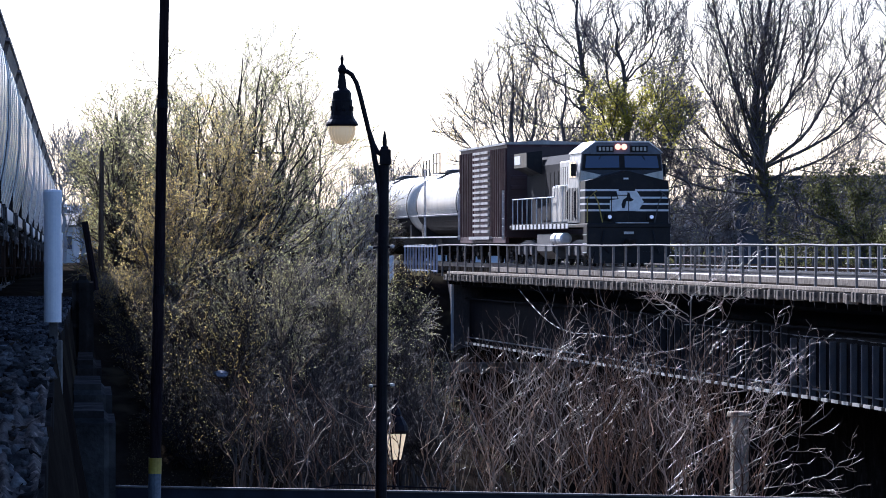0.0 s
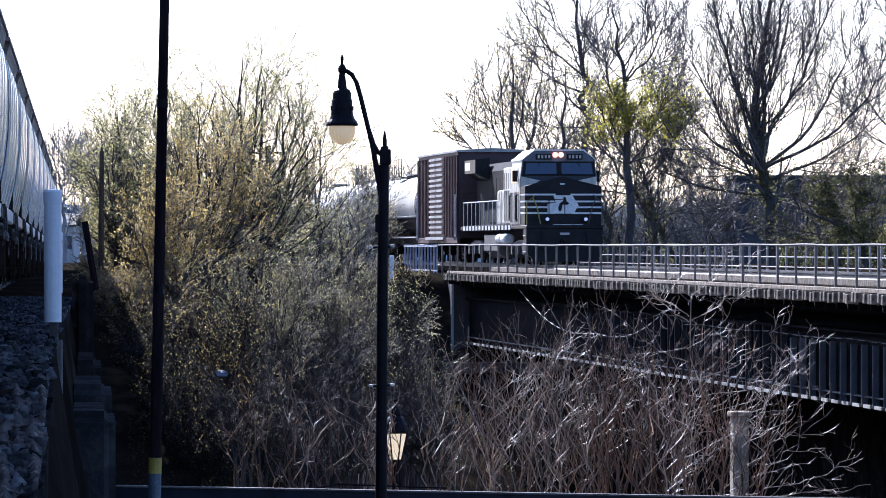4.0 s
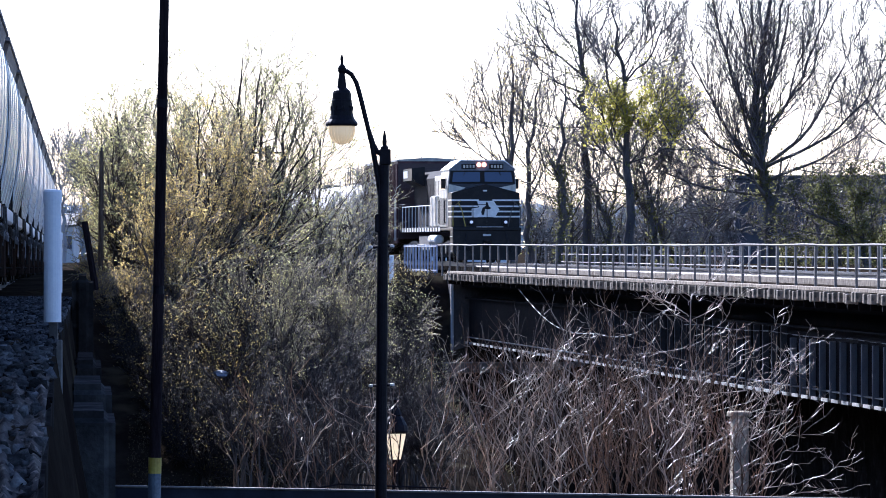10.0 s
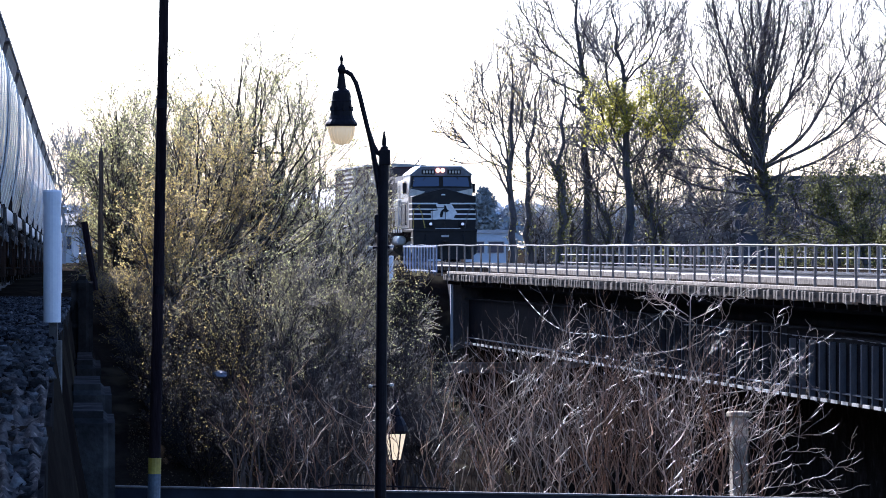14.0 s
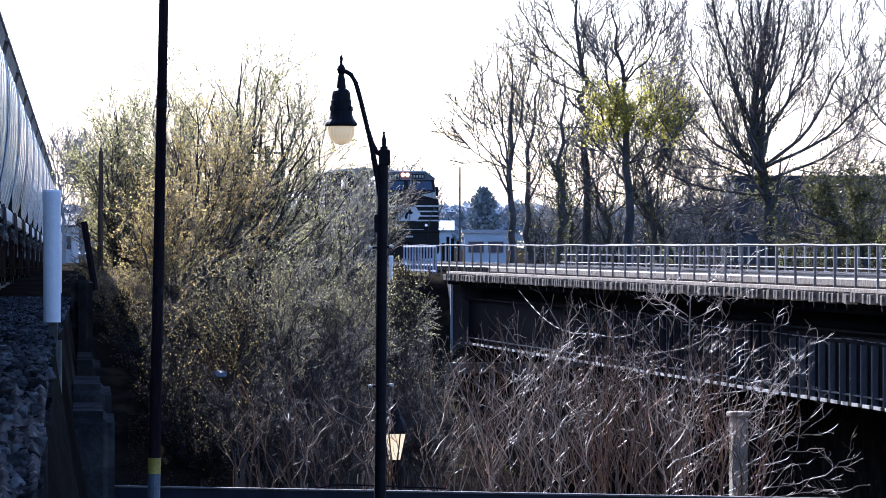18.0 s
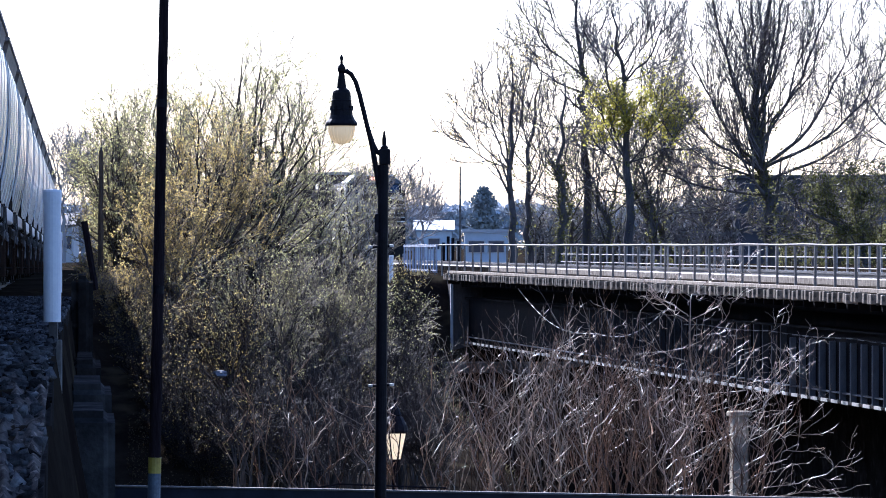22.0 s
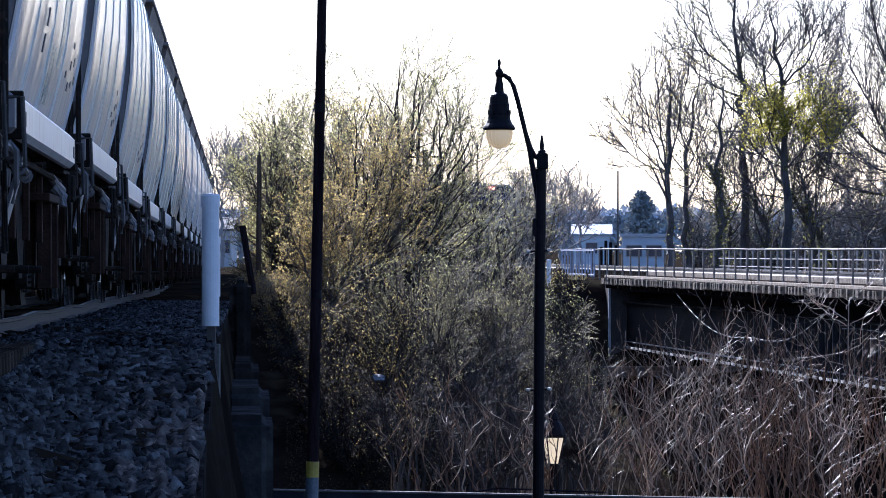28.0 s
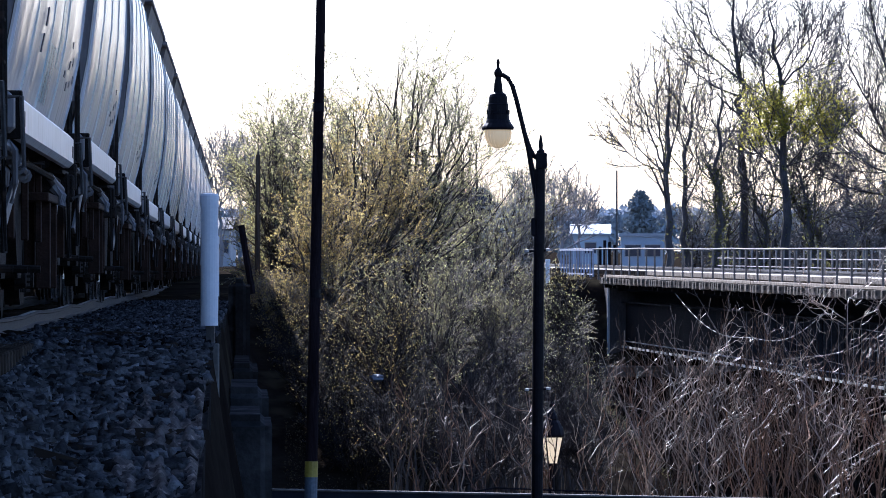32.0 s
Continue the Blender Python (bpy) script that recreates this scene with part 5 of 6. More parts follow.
wall_block(60.0, 64, EYE - 1.63, 2.94, 3.52, M_STEPCONC, "worn concrete step", "wall_step")
wall_block(78, 84, EYE - 1.75, 2.95, 3.45, name="wall_step")
wall_block(94, 99, EYE - 0.55, 2.95, 3.35, name="wall_step")
def broken_face():
    """Rough broken concrete and packed earth along the outer edge of the shoulder, in ridges that run down the slope."""
    rng = np.random.default_rng(17)
    nd, ny = 40, 150
    D, Y = np.meshgrid(np.linspace(2.15, 2.90, nd), np.linspace(30.5, 43.8, ny))
    X = left_x(Y) + D
    ridge = 0.022 * np.sin(D * 27 + 1.5 * np.sin(Y * 0.9)) + 0.014 * np.sin(D * 61 + Y) + 0.01 * np.sign(np.sin(Y * 1.7 + D * 5))
    Z = ground_z(X, Y) + 0.03 + ridge + rng.normal(0, 0.009, D.shape)
    V = np.stack([X, Y, Z], -1).reshape(-1, 3)
    i = (np.arange(ny - 1)[:, None] * nd + np.arange(nd - 1)[None]).ravel()
    mesh_part("broken_face", V, np.stack([i, i + 1, i + nd + 1, i + nd], 1), M_BROKEN, wl, "rough broken concrete and packed earth")


broken_face()
part("corner_board", box(-0.035, 0.035, -0.06, 0.06, 0, 3.4, 0.008), M_CONC, wl, "pale worn edge board", m=pose(at_depth(103, 0, 48.6).x, 48.6, 1.7))

# added wall that blocks sunlit ground from showing beneath the cars
bw = thing("wall_behind_train", "dark low wall added behind the standing train to hide lit ground", "wall", kind="structure")
bm = bmesh.new()
for y0, y1 in ((30, 120), (120.05, 250)):
    vs = [bm.verts.new((left_x(y) + d, y, left_z(y) + z)) for y in (y0, y1) for d, z in ((-2.9, -0.6), (-2.5, -0.6), (-2.5, 1.15), (-2.9, 1.15))]
    for f in ((0, 1, 2, 3), (4, 5, 6, 7), (0, 1, 5, 4), (1, 2, 6, 5), (2, 3, 7, 6), (3, 0, 4, 7)):
        bm.faces.new([vs[i] for i in f])
bmesh.ops.recalc_face_normals(bm, faces=bm.faces)
part("wall_face", bm, M_DKCONC, bw)

# ---- dark railing with a lit top edge across the foreground ----
fn = thing("parapet_rail", "navy painted steel parapet with its lit top edge in the colour", "railing")
P0, P1 = at_depth(108, 857, 72), at_depth(1640, 884, 70)
dv = (P1 - P0)
turn = Matrix.Translation(P0) @ dv.to_track_quat("X", "Z").to_matrix().to_4x4()
part("panel", box(0, dv.length, -0.02, 0.02, -1.0, -0.03), M_NAVY, fn, m=turn)
# lighter cap colour stands in for light along the top edge
part("cap_rail", box(0, dv.length, -0.05, 0.05, -0.03, 0.0, 0.008), M_DULLRAIL, fn, "cap rail painted lighter for its lit edge", m=turn)
for q in np.arange(0.3, dv.length, 2.4):
    part("post", box(q - 0.04, q + 0.04, 0.025, 0.1, -(P0.z - 1.7), -0.04), M_NAVY, fn, m=turn)
part("guy_wire", tube([at_depth(548, 866, 71.5), at_depth(600, 857, 71.5), at_depth(790, 864, 71.5)], 0.012, 5), M_LAMP, fn)

# ---- plants ----


def unit(v):
    return v / np.maximum(np.linalg.norm(v, axis=-1, keepdims=True), 1e-9)


def sprout(P, R, rng, per, n, length, spread, rise, r_scale, wob, lo=0.25, hi=1.0, taper=0.25, r_min=0.004):
    """Child branches from parent lines P (B, m, 3) with radii R (B, m): per children each, n segments long."""
    B, m = R.shape
    t = np.tile((np.arange(per) + 0.5) / per, (B, 1)) + rng.uniform(-0.5, 0.5, (B, per)) / per
    t = lo + (hi - lo) * np.clip(t, 0, 1)
    f = t * (m - 1)
    i = np.minimum(f.astype(int), m - 2)
    w = (f - i)[..., None]
    b = np.arange(B)[:, None]
    start = P[b, i] * (1 - w) + P[b, i + 1] * w
    rad = R[b, i] * (1 - w[..., 0]) + R[b, i + 1] * w[..., 0]
    d = unit(P[b, i + 1] - P[b, i])
    a = unit(np.cross(d, rng.normal(size=d.shape)))
    ang = rng.uniform(0.65, 1.25, (B, per, 1)) * spread
    dr = unit(d * np.cos(ang) + a * np.sin(ang))
    seglen = length * (1.1 - 0.55 * t) * rng.uniform(0.6, 1.3, (B, per)) / n
    start, dr, rad, seglen = start.reshape(-1, 3), dr.reshape(-1, 3), rad.ravel(), seglen.ravel()
    pts = [start]
    for k in range(n):
        dr = unit(dr + rng.normal(0, wob, dr.shape) + np.array([0, 0, rise]))
        pts.append(pts[-1] + dr * seglen[:, None])
    C = np.stack(pts, 1)
    r0 = np.maximum(rad * r_scale, r_min)
    RR = r0[:, None] * (1 - (1 - taper) * np.linspace(0, 1, n + 1))[None]
    return C, np.maximum(RR, r_min * 0.6)


def tubes(P, R, sides):
    """Vertices and quads of round bars along lines P with radii R."""
    B, m, _ = P.shape
    d = np.empty_like(P)
    d[:, 1:-1] = P[:, 2:] - P[:, :-2]
    d[:, 0], d[:, -1] = P[:, 1] - P[:, 0], P[:, -1] - P[:, -2]
    d = unit(d)
    ref = np.where(np.abs(d[..., 2:3]) > 0.9, np.array([1.0, 0, 0]), np.array([0, 0, 1.0]))
    a = unit(np.cross(d, ref))
    b = np.cross(d, a)
    th = np.arange(sides) * math.tau / sides
    V = P[:, :, None] + R[:, :, None, None] * (np.cos(th)[:, None] * a[:, :, None] + np.sin(th)[:, None] * b[:, :, None])
    base = (np.arange(B)[:, None, None] * m + np.arange(m - 1)[None, :, None]) * sides
    k = np.arange(sides)[None, None]
    k2 = (k + 1) % sides
    F = np.stack([base + k, base + k2, base + sides + k2, base + sides + k], -1)
    return V.reshape(-1, 3), F.reshape(-1, 4)


def join(chunks):
    V, F, o = [], [], 0
    for v, f in chunks:
        V.append(v), F.append(f + o)
        o += len(v)
    return np.concatenate(V), np.concatenate(F)


def leaf_blades(points, rng, size):
    """Small three-cornered leaf blades at points."""
    n = len(points)
    a = unit(rng.normal(size=(n, 3)))
    b = unit(np.cross(a, rng.normal(size=(n, 3))))
    s = size * rng.uniform(0.5, 1.3, (n, 1))
    V = np.stack([points, points + (a * 0.85 + b * 0.42) * s, points + (a * 0.7 - b * 0.42) * s], 1)
    return V.reshape(-1, 3), np.arange(n * 3).reshape(n, 3)


def pick(P, rng, n, lo=0.2):
    b = rng.integers(0, P.shape[0], n)
    f = rng.uniform(lo, 1, n) * (P.shape[1] - 1)
    i = np.minimum(f.astype(int), P.shape[1] - 2)
    w = (f - i)[:, None]
    return P[b, i] * (1 - w) + P[b, i + 1] * w


def tree(name, label, seed, stems, levels, bark, twig, leaf=None, leaves=0, leaf_size=0.05, ivy=0, leaf_label="", group="trees", clump=None, wander=0.012):
    """A tree from its stems (points, radii) and the levels of branches (see sprout); clump gathers the leaves about a centre."""
    rng = np.random.default_rng(seed)
    t = thing(name, label, "shrub" if name == "shrub" else "tree", group=group)
    big, small = [], []
    lines = []
    for pts, radii in stems:
        pts, radii = np.array(pts, float), np.array(radii, float)
        tt = np.linspace(0, len(pts) - 1, 13)
        P = np.stack([np.interp(tt, np.arange(len(pts)), pts[:, k]) for k in range(3)], -1)
        P[1:-1] = (P[:-2] + 2 * P[1:-1] + P[2:]) / 4
        P[1:-1] += rng.normal(0, wander * np.linalg.norm(pts[-1] - pts[0]), P[1:-1].shape) * np.array([1, 1, 0.3])
        lines.append((P, np.interp(tt, np.arange(len(pts)), radii)))
    P, R = np.stack([p for p, _ in lines]), np.stack([r for _, r in lines])
    big.append(tubes(P, R, 8))
    allP = [(P, R)]
    for i, kw in enumerate(levels):
        src = allP[-1]
        C = sprout(src[0], src[1], rng, **kw)
        allP.append(C)
        (big if i == 0 else small).append(tubes(C[0], C[1], 5 if i == 0 else 3))
    mesh_part("trunk", *join(big), bark, t, smooth=True)
    if small:
        mesh_part("crown", *join(small), twig, t, "fine bare twigs")
    if leaf and leaves:
        pts = np.concatenate([pick(allP[-1][0], rng, leaves * 2 // 3), pick(allP[-2][0], rng, leaves // 3)])
        if clump:
            centre, reach = clump
            keep = np.exp(-(((pts - np.array(centre)) / reach) ** 2).sum(1)) > rng.uniform(0.0, 1.0, len(pts))
            pts = pts[keep]
            pts = pts + rng.normal(0, 0.12, pts.shape)
        mesh_part("foliage", *leaf_blades(pts, rng, leaf_size), leaf, t, leaf_label or "sparse spring leaf buds")
    if ivy:
        pts = np.concatenate([pick(allP[0][0][:1, :9], rng, ivy * 2 // 3, 0.0), pick(allP[0][0][:, :5], rng, ivy // 3, 0.0)])
        pts = pts + rng.normal(0, 0.2, pts.shape)
        mesh_part("ivy", *leaf_blades(pts, rng, 0.16), M_IVY, t, "dark green ivy")
    return t


def lv(per, n, length, spread, rise=0.0, r_scale=0.55, wob=0.12, lo=0.25, hi=1.0, taper=0.25, r_min=0.004):
    return dict(per=per, n=n, length=length, spread=spread, rise=rise, r_scale=r_scale, wob=wob, lo=lo, hi=hi, taper=taper, r_min=r_min)


def placed(t, p, rz=0):
    t.matrix_basis = pose(p.x, p.y, p.z, 0, 0, rz)
    return t


# tall bare trees behind the bridge
def far_tree(d, x, forks, label, seed, per=(8, 5, 3), length=3.2, leaf=None, leaves=0, ivy=0, lo=0.3, leaf_size=0.1, rise=0.06, leaf_label="", r0=0.3, depth=3.0, clump=None, crook=1.0):
    """A tree whose limbs run from its root through fork points to their tips: forks rows of (x, y, tips)."""
    rng = np.random.default_rng(seed + 500)
    base = at_depth(x, 440, d)
    gz = float(ground_z(base.x, d)) - 0.1
    o = Vector((base.x, d, gz))
    rows = sorted(((at_depth(fx, fy, d) - o, tips) for fx, fy, tips in forks), key=lambda q: q[0].z)
    top = at_depth(*rows[-1][1][0], d) - o
    lead = [Vector((0, 0, 0)), rows[0][0] * 0.5] + [f for f, _ in rows] + [rows[-1][0].lerp(top, 0.5), top]
    st = [([tuple(q) for q in lead], [r0 * (1.08 - q.z / top.z) ** 0.8 for q in lead])]
    for f, tips in rows:
        rf = r0 * (1.08 - f.z / top.z) ** 0.8
        for i, (tx, ty) in enumerate(tips):
            if f is rows[-1][0] and i == 0:
                continue
            e = at_depth(tx, ty, d) - o
            e.y = rng.uniform(-depth, depth)
            g = e - f
            ln = g.length
            out = min(abs(g.x) / max(abs(g.z), 0.1), 1.0)
            m1 = f + Vector((g.x * (0.35 + 0.14 * out), g.y * 0.35, g.z * (0.35 - 0.10 * out)))
            m2 = f + Vector((g.x * (0.70 + 0.10 * out), g.y * 0.7, g.z * (0.70 - 0.09 * out)))
            bow = rng.uniform(-0.06, 0.06, 2) * ln * crook
            m1.x += bow[0]
            m1.z += bow[1] * 0.7
            m2.x += bow[0] * 0.4 + bow[1]
            r = min(rf * 0.6, 0.0105 * ln)
            st.append(([tuple(f), tuple(m1), tuple(m2), tuple(e)], [r, r * 0.72, r * 0.45, r * 0.16]))
    k = d / FOCAL
    lvs = [lv(per[0], 7, length * 1.3, 0.6, rise + 0.02, 0.5, 0.10 * crook, lo, 0.97, 0.3, 0.95 * k),
           lv(per[1], 5, length * 0.66, 0.62, rise + 0.02, 0.55, 0.12 * crook, 0.2, 1.0, 0.45, 0.75 * k),
           lv(per[2], 3, length * 0.32, 0.66, rise * 0.6, 0.6, 0.14 * crook, 0.15, 1.0, 0.55, 0.52 * k)]
    if clump:
        (cx, cy), reach = clump
        c = at_depth(cx, cy, d) - o
        clump = ((c.x, 0.0, c.z), np.array([reach * k, 2.5, reach * k]))
    # trees beyond 380 m take the bark with painted haze
    t = tree("tree", label, seed, st, lvs, M_HAZETWIG if d > 380 else M_FARBARK, M_HAZETWIG if d > 380 else M_GREYTWIG, leaf, leaves, leaf_size, ivy, leaf_label, "trees behind the bridge", clump, 0.012 * crook)
    return placed(t, o)


far_tree(300, 1364, [(1362, 348, [(1118, 268), (1530, 305), (1255, 385)]), (1352, 320, [(1178, 215), (1575, 175), (1440, 385), (1300, 250)]),
                     (1346, 300, [(1334, -110), (1172, 130), (1565, 95), (1206, 45), (1548, 15), (1250, -50)]),
                     (1342, 262, [(1480, -50), (1408, -100), (1300, -85), (1440, 40), (1275, 60)]), (1339, 215, [(1370, -110), (1445, -95), (1312, -60)])],
         "large bare tree with fanned fine limbs and ivy-clad trunk", 11, (13, 6, 4), 3.1, M_BUD, 2600, 5000, 0.15, 0.12, 0.08, r0=0.34, crook=0.6)
far_tree(305, 1040, [(1036, 225, [(912, 214), (1092, 205)]), (1034, 165, [(922, 62), (1098, 72)]), (1032, 135, [(900, -12), (965, 110)]), (1030, 100, [(1012, -60), (960, 0), (1062, -60), (1094, -22)])],
         "tall bare tree with crooked limbs and green-tinged trunk", 12, (7, 5, 3), 2.5, M_BUD, 1500, 1800, 0.25, 0.13, r0=0.28, crook=0.8)
far_tree(292, 906, [(902, 300, [(905, 95), (880, 105), (850, 130), (940, 110), (822, 190), (812, 240)])],
         "slim bare tree fanning out behind the railing", 13, (7, 5, 3), 2.2, M_TANBUD, 1200, 300, 0.25, r0=0.22, crook=0.6)
far_tree(310, 939, [(934, 300, [(960, 110), (915, 130), (985, 150), (880, 190)])],
         "slim bare tree behind the railing", 14, (6, 4, 3), 2.4, M_TANBUD, 600, 300, 0.25, r0=0.2, crook=0.6)
far_tree(298, 992, [(996, 370, [(1060, 280), (940, 310)]), (990, 320, [(1000, 140), (955, 190), (1030, 170), (925, 240)])],
         "bare tree with crossing limbs", 15, (7, 4, 3), 2.6, M_BUD, 1200, 1500, 0.25, r0=0.22, crook=0.8)
far_tree(288, 1114, [(1111, 290, [(1175, 175), (1060, 190), (1200, 235), (1055, 250)]), (1107, 215, [(1165, 150), (1070, 130), (1195, 190)]), (1106, 145, [(1082, 20), (1150, 40), (1195, -20), (1180, 95), (1055, 65)])],
         "tree with a yellow-green ball of spring leaf on bare limbs", 16, (9, 6, 4), 2.2, M_GREENBUD, 80000, 500, 0.3, 0.17, 0.05, "yellow-green leaf clumps", r0=0.28, clump=((1128, 215), 60), crook=0.7)
far_tree(303, 1200, [(1160, 385, [(1225, 300), (1110, 270)]), (1120, 345, [(1046, 236), (1150, 230), (1190, 265), (1010, 300)])],
         "crooked bare tree leaning over the railing", 17, (9, 5, 3), 2.2, M_BUD, 1300, 1200, 0.15, r0=0.2, crook=1.2)
far_tree(315, 1650, [(1645, 280, [(1590, -40), (1560, 0), (1500, 80), (1620, 20), (1490, 190)])],
         "tall bare tree at the far bank", 18, (9, 5, 3), 3.0, M_BUD, 1100, 700, 0.3, r0=0.3)
far_tree(322, 1440, [(1450, 400, [(1400, 345), (1490, 335), (1540, 345), (1440, 335)])],
         "low spreading tree with dark green shoots", 20, (8, 5, 3), 1.8, M_IVY, 9000, 0, 0.1, 0.12, r0=0.16)
far_tree(296, 1530, [(1525, 415, [(1405, 365), (1460, 345), (1520, 335), (1570, 330), (1380, 400)])],
         "low tree hung with dark olive leaves", 30, (8, 5, 3), 1.7, M_IVY, 15000, 900, 0.1, 0.16, r0=0.2, clump=((1500, 385), 90))
far_tree(303, 1076, [(1076, 385, [(1015, 245), (1060, 225), (1112, 240), (1150, 275)])], "crooked bare tree in the brush behind the bridge", 26, (9, 5, 3), 2.2, M_BUD, 500, 500, 0.1, r0=0.17, crook=1.2)
far_tree(301, 1165, [(1160, 390, [(1125, 255), (1170, 250), (1215, 265), (1250, 300)])], "crooked bare tree in the brush behind the bridge", 27, (9, 5, 3), 2.2, M_BUD, 500, 500, 0.1, r0=0.17, crook=1.2)
far_tree(307, 1010, [(1012, 385, [(965, 260), (1000, 235), (1045, 260)])], "crooked bare tree in the brush behind the bridge", 28, (9, 5, 3), 2.0, M_BUD, 400, 300, 0.1, r0=0.15, crook=1.2)
far_tree(309, 1250, [(1250, 390, [(1195, 300), (1262, 285), (1295, 300)])], "crooked bare tree in the brush behind the bridge", 29, (9, 5, 3), 2.0, M_BUD, 400, 300, 0.1, r0=0.15, crook=1.2)
far_tree(400, 112, [(112, 350, [(95, 290), (120, 275), (140, 300), (160, 320)])], "far bare tree beyond the standing train", 21, (10, 7, 4), 2.8, M_TANBUD, 900, 0, 0.1, r0=0.2)
far_tree(430, 150, [(150, 350, [(135, 285), (160, 280), (180, 310)])], "far bare tree beyond the standing train", 22, (10, 7, 4), 2.8, M_TANBUD, 900, 0, 0.1, r0=0.2)
far_tree(385, 716, [(716, 395, [(698, 330), (716, 318), (738, 332), (758, 355)])], "bare grey tree beside the far track", 23, (8, 5, 3), 2.0, None, 0, 0, 0.1, r0=0.18)
far_tree(390, 748, [(748, 400, [(738, 345), (758, 350), (775, 370)])], "bare grey tree beside the far track", 24, (8, 5, 3), 1.7, None, 0, 0, 0.1, r0=0.16)
far_tree(410, 665, [(665, 390, [(640, 325), (665, 315), (685, 330)])], "bare grey tree beside the far track", 25, (8, 5, 3), 2.0, None, 0, 0, 0.1, r0=0.18)


def thicket(d, x, y_base, y_top, width, label, seed, stems=11, leaf=None, leaves=0, size=3.0, dense=1.0, twig=None, lean=0.0, group="brush on the bank", fine=1.0):
    """A many-stemmed shrub or small tree that fans out from its root; size is the leaf's breadth in 1 / FOCAL of the depth."""
    rng = np.random.default_rng(seed)
    base = at_depth(x, y_base, d)
    gz = float(ground_z(base.x, d)) - 0.1
    H = at_depth(x, y_top, d).z - gz
    k = d / FOCAL
    W = width * k / 2
    Hv = min((y_base - y_top) * k, H)
    low = max(H - Hv, 0.0)
    st = []
    for i in range(stems):
        a = rng.uniform(0, math.tau)
        q = math.sqrt(rng.uniform(0, 1))
        ex, ey = W * q * math.cos(a) + lean * H, W * q * math.sin(a)
        h = low + Hv * (0.96 - 0.42 * q * q) * rng.uniform(0.86, 1.0)
        sx, sy = rng.uniform(-0.2, 0.2) * W, rng.uniform(-0.3, 0.3) * W
        st.append(([(sx, sy, 0), (sx + (ex - sx) * 0.18, sy + (ey - sy) * 0.15, low + (h - low) * 0.25), (sx + (ex - sx) * 0.6, sy + (ey - sy) * 0.6, low + (h - low) * 0.62), (ex, ey, h)],
                   [0.013 * Hv, 0.010 * Hv, 0.006 * Hv, 0.002 * Hv]))
    lo = 0.15 + 0.3 * low / H
    lvs = [lv(int(9 * dense), 6, Hv * 0.32, 0.58, 0.05, 0.5, 0.085, lo, 0.98, 0.3, 0.75 * k * fine),
           lv(6, 4, Hv * 0.16, 0.62, 0.05, 0.6, 0.10, 0.15, 1.0, 0.45, 0.55 * k * fine),
           lv(3, 2, Hv * 0.07, 0.66, 0.03, 0.7, 0.12, 0.15, 1.0, 0.6, 0.45 * k * fine)]
    t = tree("tree" if Hv > 3.5 else "shrub", label, seed, st, lvs, M_BARK, twig or (M_TWIG if leaf else M_SHADETWIG), leaf, leaves, size * k, 0, "", group)
    return placed(t, Vector((base.x, d, gz)))


def foot(x, y):
    """Depth at which the ray (x, y) of the first aim meets the bank."""
    for d in np.arange(78, 240, 0.5):
        p = at_depth(x, y, d)
        if p.z <= float(ground_z(p.x, d)):
            return d
    return 150.0


# the leafing thicket on the bank, left of the bridge
thicket(128, 425, 690, 66, 350, "tall many-stemmed tree leafing out in olive buds", 31, 22, M_BUD, 36000, 3.1, 1.0)
thicket(134, 278, 580, 112, 250, "many-stemmed tree covered in pale olive spring buds", 32, 17, M_BUD, 27000, 3.1, 1.0)
thicket(131, 222, 560, 140, 170, "many-stemmed tree covered in pale olive spring buds", 57, 11, M_BUD, 17000, 3.1, 1.0)
thicket(140, 565, 680, 150, 220, "many-stemmed tree with few buds", 33, 10, M_BUD, 9000, 3.0, 0.9)
thicket(122, 350, 610, 170, 220, "many-stemmed tree in olive-tan buds", 34, 12, M_TANBUD, 18000, 3.1, 1.0)
thicket(250, 665, 480, 290, 150, "bare grey brush beyond the bridge end", 35, 12, M_BUD, 2500, 2.2, 1.0)
thicket(116, 300, 640, 300, 170, "golden budding shrub on the bank", 36, 12, M_TANBUD, 14000, 3.2)
thicket(112, 470, 740, 400, 260, "olive leafing shrub on the bank", 37, 14, M_BUD, 8000, 2.6, 1.0)
thicket(115, 620, 720, 440, 240, "grey-brown shrub with green tips", 38, 15, M_BUD, 6000, 2.6, 1.1)
thicket(106, 415, 740, 480, 190, "dark tangled shrub low on the bank", 39, 12, M_TANBUD, 3000, 2.8, 1.0, M_SHADETWIG)
thicket(160, 715, 620, 500, 110, "low brown scrub below the bridge end", 40, 12, M_BUD, 1500, 2.6, 1.0, M_SHADETWIG)
thicket(172, 205, 520, 285, 90, "tan budding shrub by the old wall", 41, 11, M_TANBUD, 7000, 3.0)
thicket(192, 705, 530, 466, 130, "low dry scrub on the bank top", 42, 12, M_TANBUD, 900, 2.4, 1.0, M_SHADETWIG)
for k, (xx, top, wd) in enumerate(((955, 335, 110), (1000, 320, 110), (1050, 335, 110), (1090, 315, 120), (1150, 310, 130), (1205, 325, 120), (1250, 320, 130), (1290, 330, 110), (1400, 350, 130), (1475, 335, 150), (1545, 325, 150))):
    thicket(326 + 2 * (k % 3), xx, 442, top, wd, "leafy ivy-hung brush behind the bridge" if xx > 1280 else "bare brush behind the bridge", 140 + k, 9, M_IVY if xx > 1280 else M_BUD, 2500 if xx > 1280 else 600, 2.4, 0.9, M_GREYTWIG if xx > 1280 else M_HAZETWIG, group="brush behind the bridge")
